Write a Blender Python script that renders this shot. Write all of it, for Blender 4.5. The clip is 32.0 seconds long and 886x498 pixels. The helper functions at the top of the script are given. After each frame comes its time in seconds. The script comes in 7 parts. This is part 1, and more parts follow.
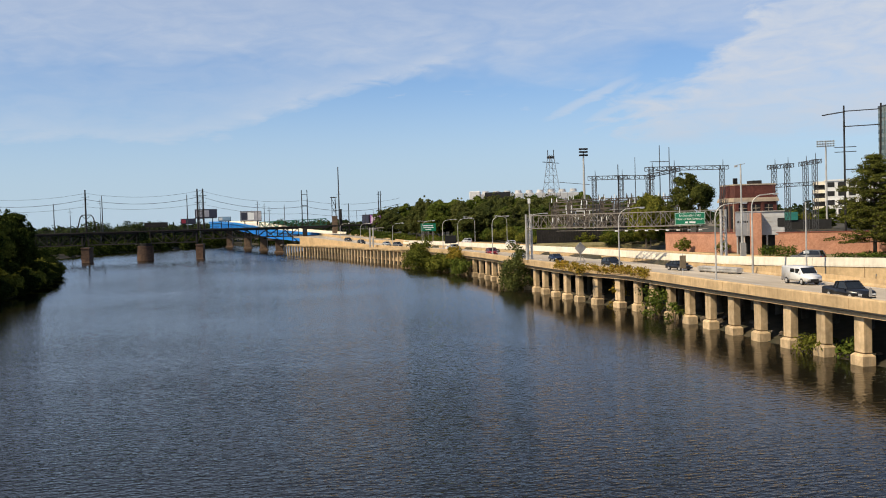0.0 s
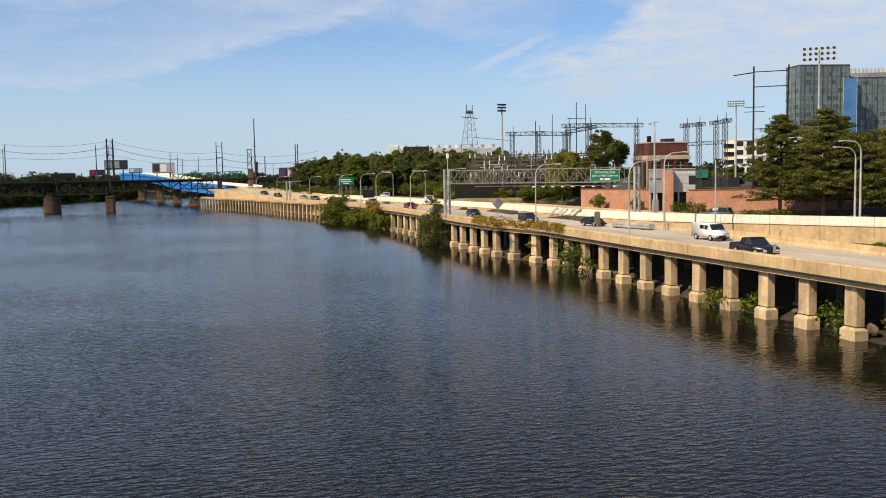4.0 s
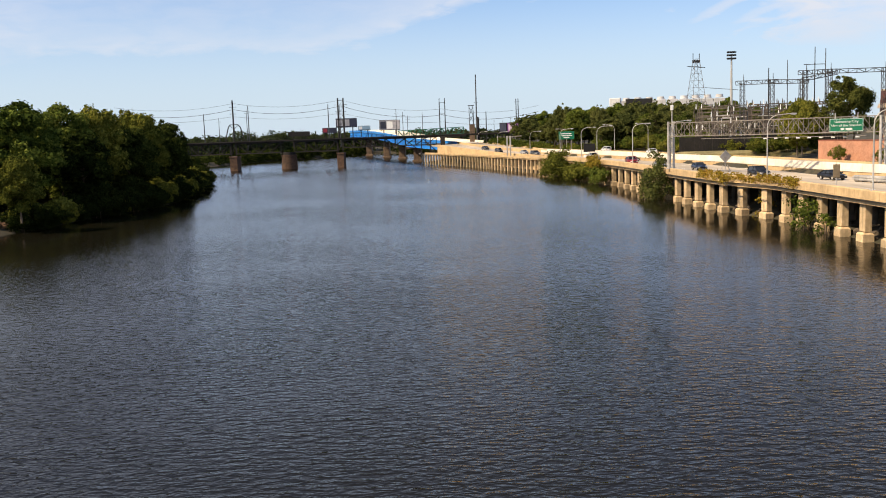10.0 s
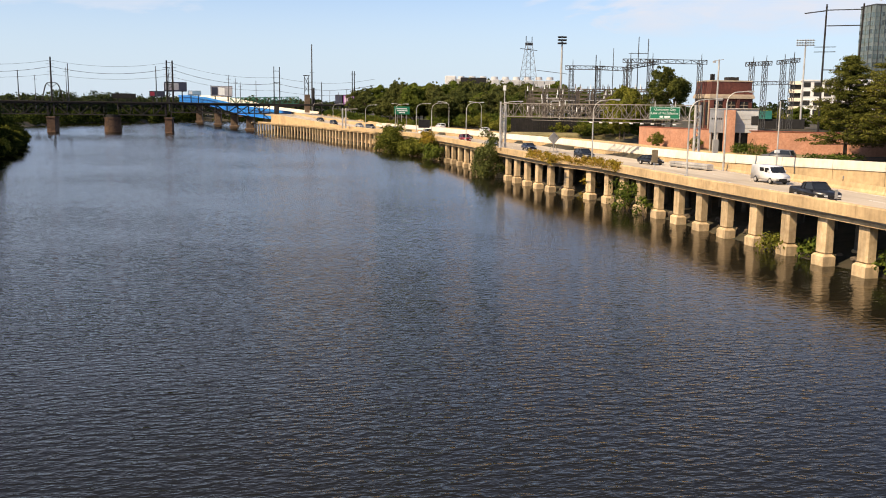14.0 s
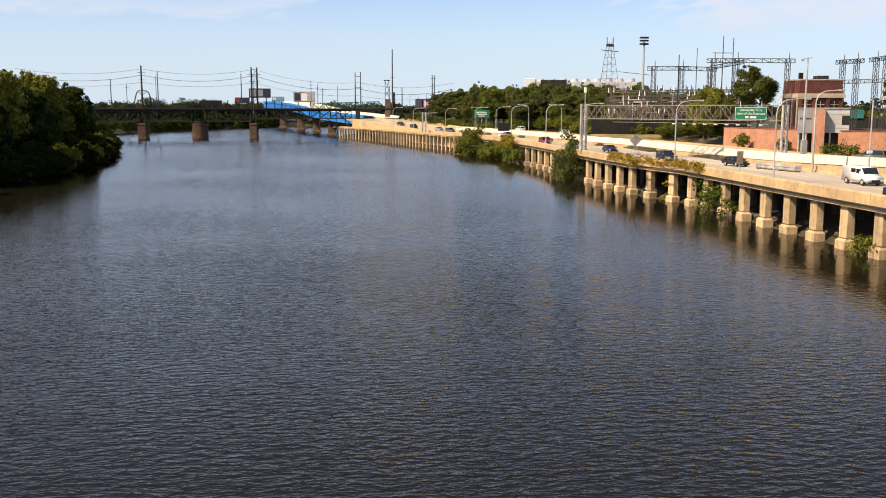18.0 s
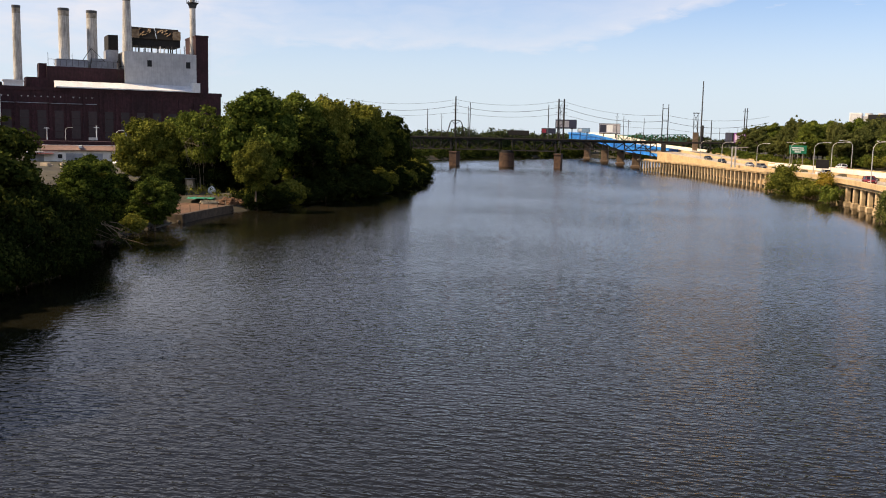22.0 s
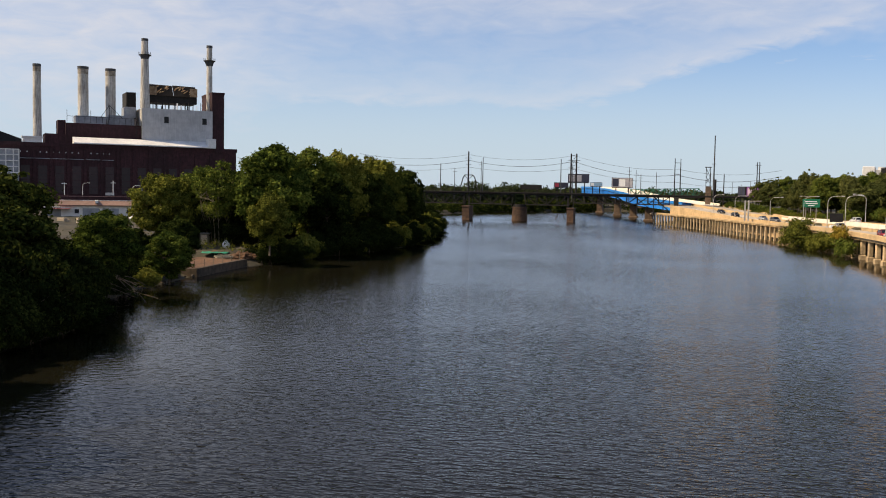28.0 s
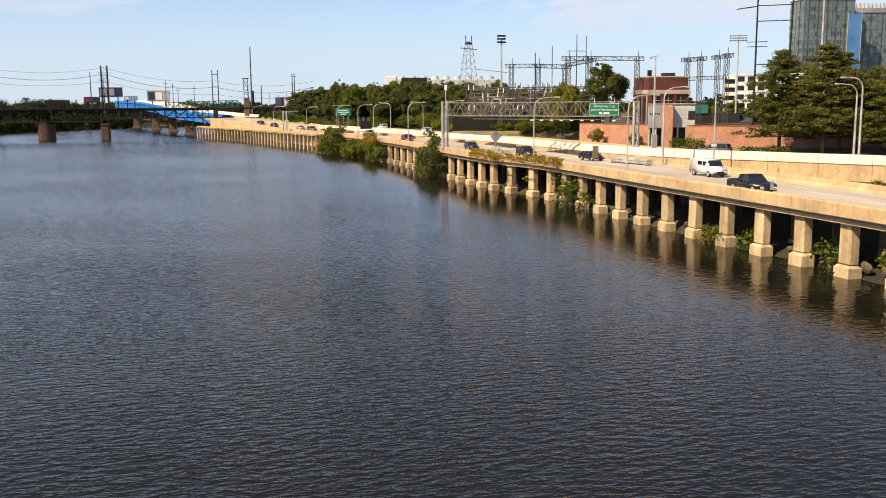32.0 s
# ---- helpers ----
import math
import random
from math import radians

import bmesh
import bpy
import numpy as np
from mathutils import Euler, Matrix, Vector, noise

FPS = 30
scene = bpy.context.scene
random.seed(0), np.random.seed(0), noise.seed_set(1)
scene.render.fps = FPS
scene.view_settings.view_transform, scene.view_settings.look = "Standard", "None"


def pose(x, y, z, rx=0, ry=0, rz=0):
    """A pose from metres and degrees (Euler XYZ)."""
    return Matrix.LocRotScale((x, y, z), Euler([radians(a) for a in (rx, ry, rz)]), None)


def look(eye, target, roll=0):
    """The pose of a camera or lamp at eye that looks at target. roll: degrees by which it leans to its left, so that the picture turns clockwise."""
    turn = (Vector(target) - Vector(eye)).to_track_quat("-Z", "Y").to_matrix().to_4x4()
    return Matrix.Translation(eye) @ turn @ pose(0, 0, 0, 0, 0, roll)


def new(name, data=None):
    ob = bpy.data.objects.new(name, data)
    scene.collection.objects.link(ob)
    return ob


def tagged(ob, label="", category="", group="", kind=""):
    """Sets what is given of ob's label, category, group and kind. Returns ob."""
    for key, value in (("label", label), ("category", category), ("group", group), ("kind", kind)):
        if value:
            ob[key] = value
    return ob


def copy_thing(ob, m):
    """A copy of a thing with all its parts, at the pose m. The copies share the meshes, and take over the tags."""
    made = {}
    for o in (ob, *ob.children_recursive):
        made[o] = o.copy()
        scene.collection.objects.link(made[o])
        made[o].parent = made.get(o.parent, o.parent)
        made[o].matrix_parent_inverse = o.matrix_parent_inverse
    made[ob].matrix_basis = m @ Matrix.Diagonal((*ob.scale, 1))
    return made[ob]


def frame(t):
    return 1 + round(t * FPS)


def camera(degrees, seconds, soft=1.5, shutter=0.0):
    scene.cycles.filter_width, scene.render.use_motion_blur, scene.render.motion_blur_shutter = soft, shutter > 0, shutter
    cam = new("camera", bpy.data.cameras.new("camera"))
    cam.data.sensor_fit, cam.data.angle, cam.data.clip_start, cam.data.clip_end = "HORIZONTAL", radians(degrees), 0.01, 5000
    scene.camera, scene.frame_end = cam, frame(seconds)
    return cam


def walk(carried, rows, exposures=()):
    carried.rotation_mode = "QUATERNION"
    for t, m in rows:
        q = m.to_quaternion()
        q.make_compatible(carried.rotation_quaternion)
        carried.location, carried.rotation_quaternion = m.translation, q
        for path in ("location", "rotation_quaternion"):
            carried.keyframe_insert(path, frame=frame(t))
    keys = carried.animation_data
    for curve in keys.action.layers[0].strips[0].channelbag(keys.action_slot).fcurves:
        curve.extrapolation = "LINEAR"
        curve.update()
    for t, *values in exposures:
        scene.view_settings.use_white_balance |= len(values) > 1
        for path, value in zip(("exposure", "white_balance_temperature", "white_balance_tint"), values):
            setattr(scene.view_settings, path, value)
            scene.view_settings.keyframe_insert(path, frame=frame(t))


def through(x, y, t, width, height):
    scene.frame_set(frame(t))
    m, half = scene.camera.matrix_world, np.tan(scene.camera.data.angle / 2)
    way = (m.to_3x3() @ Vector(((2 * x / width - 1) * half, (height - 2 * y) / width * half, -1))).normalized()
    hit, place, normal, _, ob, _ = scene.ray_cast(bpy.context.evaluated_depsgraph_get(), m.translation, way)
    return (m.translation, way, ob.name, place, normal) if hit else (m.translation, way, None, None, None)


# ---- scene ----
# The camera stands on a bridge over the river and pans; x east bank to west bank, y downstream.
cam = camera(50.6, 32.0, soft=1.0)
EYE = (0.0, 0.0, 14.2)
PATH = [
    (0, 88.233, 1.713, -7.762), (0.5, 87.922, 1.432, -8.757), (1, 87.684, 1.209, -9.592),
    (1.5, 87.365, 1.174, -10.811), (2, 86.356, 0.906, -12.359), (2.5, 86.144, 1.181, -13.245),
    (4.5, 84.950, 1.029, -12.000), (5, 84.719, 0.962, -5.688), (5.5, 84.566, 1.119, -0.133),
    (6, 84.331, 0.913, 1.309), (6.5, 84.047, 0.684, 1.039), (7, 83.771, 0.406, 0.956),
    (7.5, 83.673, 0.613, 0.500), (8, 83.668, 0.412, 0.162), (8.5, 83.594, 0.230, -0.029),
    (9, 83.317, 1.102, 0.004), (9.5, 82.958, 1.980, 0.785), (10, 82.930, 1.982, 0.595),
    (10.5, 85.274, 2.499, 2.244), (11, 83.513, 1.351, -0.087), (11.5, 81.539, 0.590, -4.421),
    (12, 81.356, -0.520, -6.306), (12.5, 81.535, -1.394, -6.647), (13, 81.422, -0.987, -8.082),
    (13.5, 81.218, -0.787, -9.288), (15.5, 81.193, -0.222, -8.927), (16, 81.486, -0.147, -7.314),
    (16.5, 81.599, -0.370, -5.637), (17, 81.592, 0.052, -4.559), (17.5, 81.453, -0.149, -4.671),
    (18, 81.378, -0.069, -4.512), (18.5, 81.670, -0.164, -2.533), (19, 82.007, -0.207, 2.105),
    (19.5, 82.609, 0.527, 8.935), (20, 83.327, 0.013, 15.537), (20.5, 83.497, -0.499, 15.820),
    (21, 83.359, -0.834, 14.951), (21.5, 83.070, -1.099, 14.132), (22, 83.058, -1.192, 13.805),
    (22.5, 82.871, -1.286, 13.630), (23, 82.836, -1.489, 15.182), (23.5, 82.658, -1.752, 15.055),
    (24, 82.598, -2.212, 14.979), (24.5, 82.814, -1.893, 15.782), (25, 82.745, -2.397, 16.408),
    (25.5, 82.716, -1.959, 17.362), (27.5, 87.122, -0.496, 16.047), (28, 86.345, -1.064, 14.599),
    (28.5, 85.486, -1.655, 13.159), (29, 84.754, -1.891, 12.036), (29.5, 84.400, -2.050, 11.211),
    (30, 84.482, -0.796, 3.318), (30.5, 83.892, 1.395, -5.807), (31, 82.543, 0.719, -10.457),
    (31.5, 81.669, 0.677, -11.977), (32, 81.231, 0.322, -12.861),
]

walk(cam, [(t, pose(*EYE, rx, ry, rz)) for t, rx, ry, rz in PATH], exposures=[(0, 0.05, 6200, 11), (2, 0.04, 6200, 11), (5, 0.19, 6330, 12), (7, 0.25, 6450, 13), (9, 0.29, 6640, 15), (10, 0.39, 6680, 15), (11, 0.21, 6640, 15), (12, 0.41, 6720, 16), (18, 0.45, 6760, 16.5), (20, 0.47, 6960, 18), (25, 0.47, 7000, 18), (27, 0.29, 6800, 16), (28, 0.19, 6740, 15), (29, 0.29, 6740, 15), (31, 0.31, 6680, 15.5), (32, 0.43, 6700, 15.5)])

# ---- sky and sun ----
SUN_AZ, SUN_EL = -114.0, 45.0


def build_sky():
    world = bpy.data.worlds.new("sky")
    scene.world = world
    world.use_nodes = True
    nt = world.node_tree
    nt.nodes.clear()
    N, L = nt.nodes.new, nt.links.new
    out, bg, sky = N("ShaderNodeOutputWorld"), N("ShaderNodeBackground"), N("ShaderNodeTexSky")
    sky.sky_type, sky.sun_disc = "NISHITA", False
    sky.sun_elevation, sky.sun_rotation = radians(SUN_EL), radians(SUN_AZ)
    sky.air_density, sky.dust_density, sky.ozone_density = 1.0, 0.15, 1.6
    bg.inputs["Strength"].default_value = SKY_STRENGTH
    # thin high cloud, spread on a flat layer far above
    coord, sep = N("ShaderNodeTexCoord"), N("ShaderNodeSeparateXYZ")
    L(coord.outputs["Generated"], sep.inputs[0])
    up = N("ShaderNodeMath")
    up.operation = "MAXIMUM"
    L(sep.outputs["Z"], up.inputs[0])
    up.inputs[1].default_value = 0.0
    lift = N("ShaderNodeMath")
    lift.operation = "ADD"
    L(up.outputs[0], lift.inputs[0])
    lift.inputs[1].default_value = 0.16
    flat = []
    for axis in ("X", "Y"):
        div = N("ShaderNodeMath")
        div.operation = "DIVIDE"
        L(sep.outputs[axis], div.inputs[0])
        L(lift.outputs[0], div.inputs[1])
        flat.append(div)
    comb = N("ShaderNodeCombineXYZ")
    L(flat[0].outputs[0], comb.inputs[0])
    L(flat[1].outputs[0], comb.inputs[1])
    def calc(op, p, q=0.0, r=None, clamp=False):
        node = N("ShaderNodeMath")
        node.operation, node.use_clamp = op, clamp
        for i, v in enumerate((p, q) if r is None else (p, q, r)):
            if isinstance(v, (int, float)):
                node.inputs[i].default_value = v
            else:
                L(v, node.inputs[i])
        return node.outputs[0]

    def ramp(v, lo, hi, out0=0.0, out1=1.0):
        node = N("ShaderNodeMapRange")
        node.interpolation_type = "SMOOTHSTEP"
        for key, w in (("From Min", lo), ("From Max", hi), ("To Min", out0), ("To Max", out1)):
            node.inputs[key].default_value = w
        L(v, node.inputs["Value"])
        return node.outputs[0]

    def wisps(vector, scale, stretch, turn, detail, shift, rough=0.55, distort=0.5):
        mp, tex = N("ShaderNodeMapping"), N("ShaderNodeTexNoise")
        mp.inputs["Rotation"].default_value = (0, 0, radians(turn))
        mp.inputs["Scale"].default_value = stretch
        mp.inputs["Location"].default_value = (shift, shift * 0.7, 0)
        tex.inputs["Scale"].default_value, tex.inputs["Detail"].default_value = scale, detail
        tex.inputs["Roughness"].default_value, tex.inputs["Distortion"].default_value = rough, distort
        L(vector, mp.inputs["Vector"])
        L(mp.outputs[0], tex.inputs["Vector"])
        return tex.outputs["Fac"]

    # the bearing and height of the view of the sky, in degrees
    bearing = calc("MULTIPLY", calc("ARCTAN2", sep.outputs["X"], sep.outputs["Y"]), 57.2958)
    height = calc("MULTIPLY", calc("ARCSINE", sep.outputs["Z"]), 57.2958)
    chart = N("ShaderNodeCombineXYZ")
    L(bearing, chart.inputs[0])
    L(height, chart.inputs[1])
    broad = calc("SUBTRACT", wisps(chart.outputs[0], 0.10, (1.0, 2.2, 1.0), -16, 4, 3.3), 0.5)
    fine = calc("SUBTRACT", wisps(chart.outputs[0], 0.34, (1.0, 3.4, 1.0), -20, 6, 8.1, 0.6), 0.5)
    # a long bank of cirrus over the east, its under edge level at first and then climbing to the west
    climb = calc("MULTIPLY", calc("SMOOTH_MAX", calc("ADD", bearing, 7.0), 0.0, 5.0), 0.30)
    over = calc("SUBTRACT", height, calc("ADD", climb, 4.75))
    over = calc("ADD", over, calc("ADD", calc("MULTIPLY", broad, 2.6), calc("MULTIPLY", fine, 1.6)))
    body = calc("ADD", calc("MULTIPLY", calc("POWER", 2.718, calc("MULTIPLY", calc("MAXIMUM", over, 0.0), -0.75)), 0.60), 0.28)
    bank = calc("MULTIPLY", ramp(over, -0.6, 0.9), body)
    bank = calc("MULTIPLY", bank, ramp(bearing, 7.0, 15.0, 1.0, 0.25))
    # a spread sheet of cloud over the west bank, leaning the same way
    lean = calc("MULTIPLY_ADD", calc("SUBTRACT", height, 4.6), -1.55, calc("SUBTRACT", bearing, 14.2))
    lean = calc("ADD", lean, calc("ADD", calc("MULTIPLY", broad, 16.0), calc("MULTIPLY", fine, 9.0)))
    sheet = calc("MULTIPLY", ramp(lean, -1.5, 5.0, 0.0, 0.80), ramp(height, 2.5, 5.0))
    # two straight trails of cloud before its edge
    trails = []
    for b0, h0, b1, h1, wide in ((12.6, 5.2, 21.0, 8.75, 0.55), (14.8, 5.0, 23.4, 8.1, 0.5)):
        length = math.hypot(b1 - b0, h1 - h0)
        ux, uy = (b1 - b0) / length, (h1 - h0) / length
        db, dh = calc("SUBTRACT", bearing, b0), calc("SUBTRACT", height, h0)
        run = calc("MULTIPLY_ADD", db, ux, calc("MULTIPLY", dh, uy))
        off = calc("ABSOLUTE", calc("ADD", calc("MULTIPLY_ADD", db, -uy, calc("MULTIPLY", dh, ux)), calc("MULTIPLY", fine, 0.9)))
        trail = calc("MULTIPLY", ramp(off, wide * 0.1, wide, 0.62, 0.0), ramp(run, -1.0, 3.5))
        trails.append(calc("MULTIPLY", trail, ramp(run, length - 3.5, length, 1.0, 0.0)))
    # thin veil everywhere, thicker high up
    veil_high = calc("MULTIPLY", ramp(calc("ADD", height, calc("MULTIPLY", broad, 9.0)), 7.0, 11.0), 0.52)
    thread = calc("MULTIPLY", ramp(calc("MULTIPLY_ADD", broad, 0.6, fine), 0.0, 0.26), 0.34)
    seen = calc("MAXIMUM", calc("MAXIMUM", bank, sheet), calc("MAXIMUM", trails[0], trails[1]))
    seen = calc("MAXIMUM", seen, calc("MAXIMUM", veil_high, thread))
    # the east lies under a pale film
    seen = calc("MAXIMUM", seen, ramp(calc("MULTIPLY_ADD", broad, 14.0, bearing), -32.0, -12.0, 0.72, 0.0))
    seen = calc("MULTIPLY", seen, calc("MULTIPLY_ADD", fine, 1.3, 1.05), clamp=True)
    # patchy cloud overhead
    top = calc("MAXIMUM", ramp(wisps(comb.outputs[0], 0.34, (1.0, 1.35, 1.0), 24, 6, 3.1, 0.52), 0.30, 0.60, 0.25, 0.8), ramp(wisps(comb.outputs[0], 0.8, (1.0, 2.6, 1.0), 40, 7, 5.4, 0.52), 0.40, 0.68, 0.0, 0.9))
    blend = ramp(height, 10.5, 16.0)
    amount = calc("ADD", calc("MULTIPLY", seen, calc("SUBTRACT", 1.0, blend)), calc("MULTIPLY", top, blend))
    # pale haze low over the horizon; the cloud thins towards the zenith
    haze, thin, both, most = N("ShaderNodeMapRange"), N("ShaderNodeMapRange"), N("ShaderNodeMath"), N("ShaderNodeMath")
    haze.interpolation_type = thin.interpolation_type = "SMOOTHSTEP"
    haze.inputs["From Max"].default_value = 0.16
    haze.inputs["To Min"].default_value, haze.inputs["To Max"].default_value = 0.82, 0.12
    L(sep.outputs["Z"], haze.inputs["Value"])
    thin.inputs["From Min"].default_value, thin.inputs["From Max"].default_value = 0.34, 0.62
    thin.inputs["To Min"].default_value, thin.inputs["To Max"].default_value = 1.0, 0.2
    L(sep.outputs["Z"], thin.inputs["Value"])
    both.operation, most.operation = "MULTIPLY", "MAXIMUM"
    L(amount, both.inputs[0])
    L(thin.outputs[0], both.inputs[1])
    L(both.outputs[0], most.inputs[0])
    L(haze.outputs[0], most.inputs[1])
    mix = N("ShaderNodeMix")
    mix.data_type = "RGBA"
    L(most.outputs[0], mix.inputs["Factor"])
    veil = N("ShaderNodeMix")
    veil.data_type = "RGBA"
    L(haze.outputs[0], veil.inputs["Factor"])
    veil.inputs["A"].default_value, veil.inputs["B"].default_value = CLOUD, HAZE
    clear = N("ShaderNodeMix")
    clear.data_type, clear.blend_type = "RGBA", "MULTIPLY"
    clear.inputs["Factor"].default_value = 1.0
    clear.inputs["B"].default_value = CLEAR
    L(sky.outputs[0], clear.inputs["A"])
    L(clear.outputs["Result"], mix.inputs["A"])
    L(veil.outputs["Result"], mix.inputs["B"])
    L(mix.outputs["Result"], bg.inputs["Color"])
    L(bg.outputs[0], out.inputs[0])


SKY_STRENGTH = 0.09
CLOUD = (6.75, 7.05, 7.6, 1)
HAZE = (4.8, 6.25, 7.5, 1)
CLEAR = (0.74, 0.97, 1.24, 1)
build_sky()
sun_lamp = bpy.data.lights.new("sun", "SUN")
sun_lamp.energy, sun_lamp.angle, sun_lamp.color = 5.0, radians(0.6), (1.0, 0.825, 0.56)
sun = new("sun", sun_lamp)
a, e = radians(SUN_AZ), radians(SUN_EL)
sun.matrix_world = look((400 * math.sin(a) * math.cos(e), 400 * math.cos(a) * math.cos(e), 400 * math.sin(e)), (0, 0, 0))
tagged(sun, "morning sun from behind the east bank", "sun", kind="structure")


# ---- materials ----
def mk(name, c1, c2, scale=2.0, rough=0.8, metal=0.0, bump=0.15, wear=0.25, wear_scale=0.12, stretch=(1, 1, 1), island=0.0, per_object=0.0, streaks=0.0):
    """A surface with grain, a second larger scale of wear, and fine relief."""
    m = bpy.data.materials.new(name)
    m.use_nodes = True
    nt = m.node_tree
    N, L = nt.nodes.new, nt.links.new
    bsdf = nt.nodes["Principled BSDF"]
    geo, mp, fine, big = N("ShaderNodeNewGeometry"), N("ShaderNodeMapping"), N("ShaderNodeTexNoise"), N("ShaderNodeTexNoise")
    mp.inputs["Scale"].default_value = stretch
    L(geo.outputs["Position"], mp.inputs["Vector"])
    for tex, s, d in ((fine, scale, 6), (big, scale * wear_scale, 3)):
        tex.inputs["Scale"].default_value, tex.inputs["Detail"].default_value = s, d
        tex.inputs["Roughness"].default_value = 0.62
        L(mp.outputs[0], tex.inputs["Vector"])
    ramp = N("ShaderNodeMapRange")
    ramp.inputs["From Min"].default_value, ramp.inputs["From Max"].default_value = 0.36, 0.64
    L(fine.outputs["Fac"], ramp.inputs["Value"])
    mix = N("ShaderNodeMix")
    mix.data_type = "RGBA"
    mix.inputs["A"].default_value, mix.inputs["B"].default_value = (*c1, 1), (*c2, 1)
    L(ramp.outputs[0], mix.inputs["Factor"])
    val = N("ShaderNodeMapRange")
    val.inputs["From Min"].default_value, val.inputs["From Max"].default_value = 0.35, 0.65
    val.inputs["To Min"].default_value, val.inputs["To Max"].default_value = 1 - wear, 1 + wear * 0.5
    L(big.outputs["Fac"], val.inputs["Value"])
    last = val.outputs[0]
    if streaks:
        # run-off stains: long upright streaks of dirt
        sm, st, sr = N("ShaderNodeMapping"), N("ShaderNodeTexNoise"), N("ShaderNodeMapRange")
        sm.inputs["Scale"].default_value = (2.2, 2.2, 0.18)
        st.inputs["Scale"].default_value, st.inputs["Detail"].default_value = 1.0, 5
        L(geo.outputs["Position"], sm.inputs["Vector"])
        L(sm.outputs[0], st.inputs["Vector"])
        L(st.outputs["Fac"], sr.inputs["Value"])
        sr.inputs["From Min"].default_value, sr.inputs["From Max"].default_value = 0.42, 0.66
        sr.inputs["To Min"].default_value, sr.inputs["To Max"].default_value = 1.0, 1 - streaks
        mul = N("ShaderNodeMath")
        mul.operation = "MULTIPLY"
        L(last, mul.inputs[0])
        L(sr.outputs[0], mul.inputs[1])
        last = mul.outputs[0]
    for amount, node, socket in ((island, geo, "Random Per Island"), (per_object, N("ShaderNodeObjectInfo"), "Random")):
        if amount:
            r, mul = N("ShaderNodeMapRange"), N("ShaderNodeMath")
            r.inputs["To Min"].default_value, r.inputs["To Max"].default_value = 1 - amount, 1 + amount
            L(node.outputs[socket], r.inputs["Value"])
            mul.operation = "MULTIPLY"
            L(last, mul.inputs[0])
            L(r.outputs[0], mul.inputs[1])
            last = mul.outputs[0]
    tone = N("ShaderNodeMix")
    tone.data_type, tone.blend_type = "RGBA", "MULTIPLY"
    tone.inputs["Factor"].default_value = 1.0
    grey = N("ShaderNodeCombineColor")
    for i in range(3):
        L(last, grey.inputs[i])
    L(mix.outputs["Result"], tone.inputs["A"])
    L(grey.outputs[0], tone.inputs["B"])
    L(tone.outputs["Result"], bsdf.inputs["Base Color"])
    rr = N("ShaderNodeMapRange")
    rr.inputs["To Min"].default_value, rr.inputs["To Max"].default_value = max(rough - 0.12, 0.03), min(rough + 0.12, 1)
    L(big.outputs["Fac"], rr.inputs["Value"])
    L(rr.outputs[0], bsdf.inputs["Roughness"])
    bsdf.inputs["Metallic"].default_value = metal
    if bump:
        b = N("ShaderNodeBump")
        b.inputs["Strength"].default_value, b.inputs["Distance"].default_value = bump, 0.08
        L(fine.outputs["Fac"], b.inputs["Height"])
        L(b.outputs[0], bsdf.inputs["Normal"])
    return m


def leafy(name, c1, c2, c3, through=0.2):
    """Foliage: each leaf its own tint between three greens, letting some light through."""
    m = bpy.data.materials.new(name)
    m.use_nodes = True
    nt = m.node_tree
    N, L = nt.nodes.new, nt.links.new
    nt.nodes.remove(nt.nodes["Principled BSDF"])
    geo, info, add, ramp = N("ShaderNodeNewGeometry"), N("ShaderNodeObjectInfo"), N("ShaderNodeMath"), N("ShaderNodeValToRGB")
    tex = N("ShaderNodeTexNoise")
    tex.inputs["Scale"].default_value, tex.inputs["Detail"].default_value = 0.22, 2
    L(geo.outputs["Position"], tex.inputs["Vector"])
    a1, a2, a3 = N("ShaderNodeMath"), N("ShaderNodeMath"), N("ShaderNodeMath")
    for node, src, k in ((a1, geo.outputs["Random Per Island"], 0.42), (a2, info.outputs["Random"], 0.22), (a3, tex.outputs["Fac"], 0.5)):
        node.operation = "MULTIPLY"
        L(src, node.inputs[0])
        node.inputs[1].default_value = k
    L(a1.outputs[0], add.inputs[0])
    L(a2.outputs[0], add.inputs[1])
    add2 = N("ShaderNodeMath")
    L(add.outputs[0], add2.inputs[0])
    L(a3.outputs[0], add2.inputs[1])
    L(add2.outputs[0], ramp.inputs[0])
    ramp.color_ramp.elements[0].position, ramp.color_ramp.elements[0].color = 0.25, (*c1, 1)
    ramp.color_ramp.elements[1].position, ramp.color_ramp.elements[1].color = 0.95, (*c3, 1)
    mid = ramp.color_ramp.elements.new(0.6)
    mid.color = (*c2, 1)
    dif, tra, mixs, out = N("ShaderNodeBsdfDiffuse"), N("ShaderNodeBsdfTranslucent"), N("ShaderNodeMixShader"), nt.nodes["Material Output"]
    L(ramp.outputs[0], dif.inputs[0])
    L(ramp.outputs[0], tra.inputs[0])
    mixs.inputs[0].default_value = through
    L(dif.outputs[0], mixs.inputs[1])
    L(tra.outputs[0], mixs.inputs[2])
    L(mixs.outputs[0], out.inputs[0])
    return m


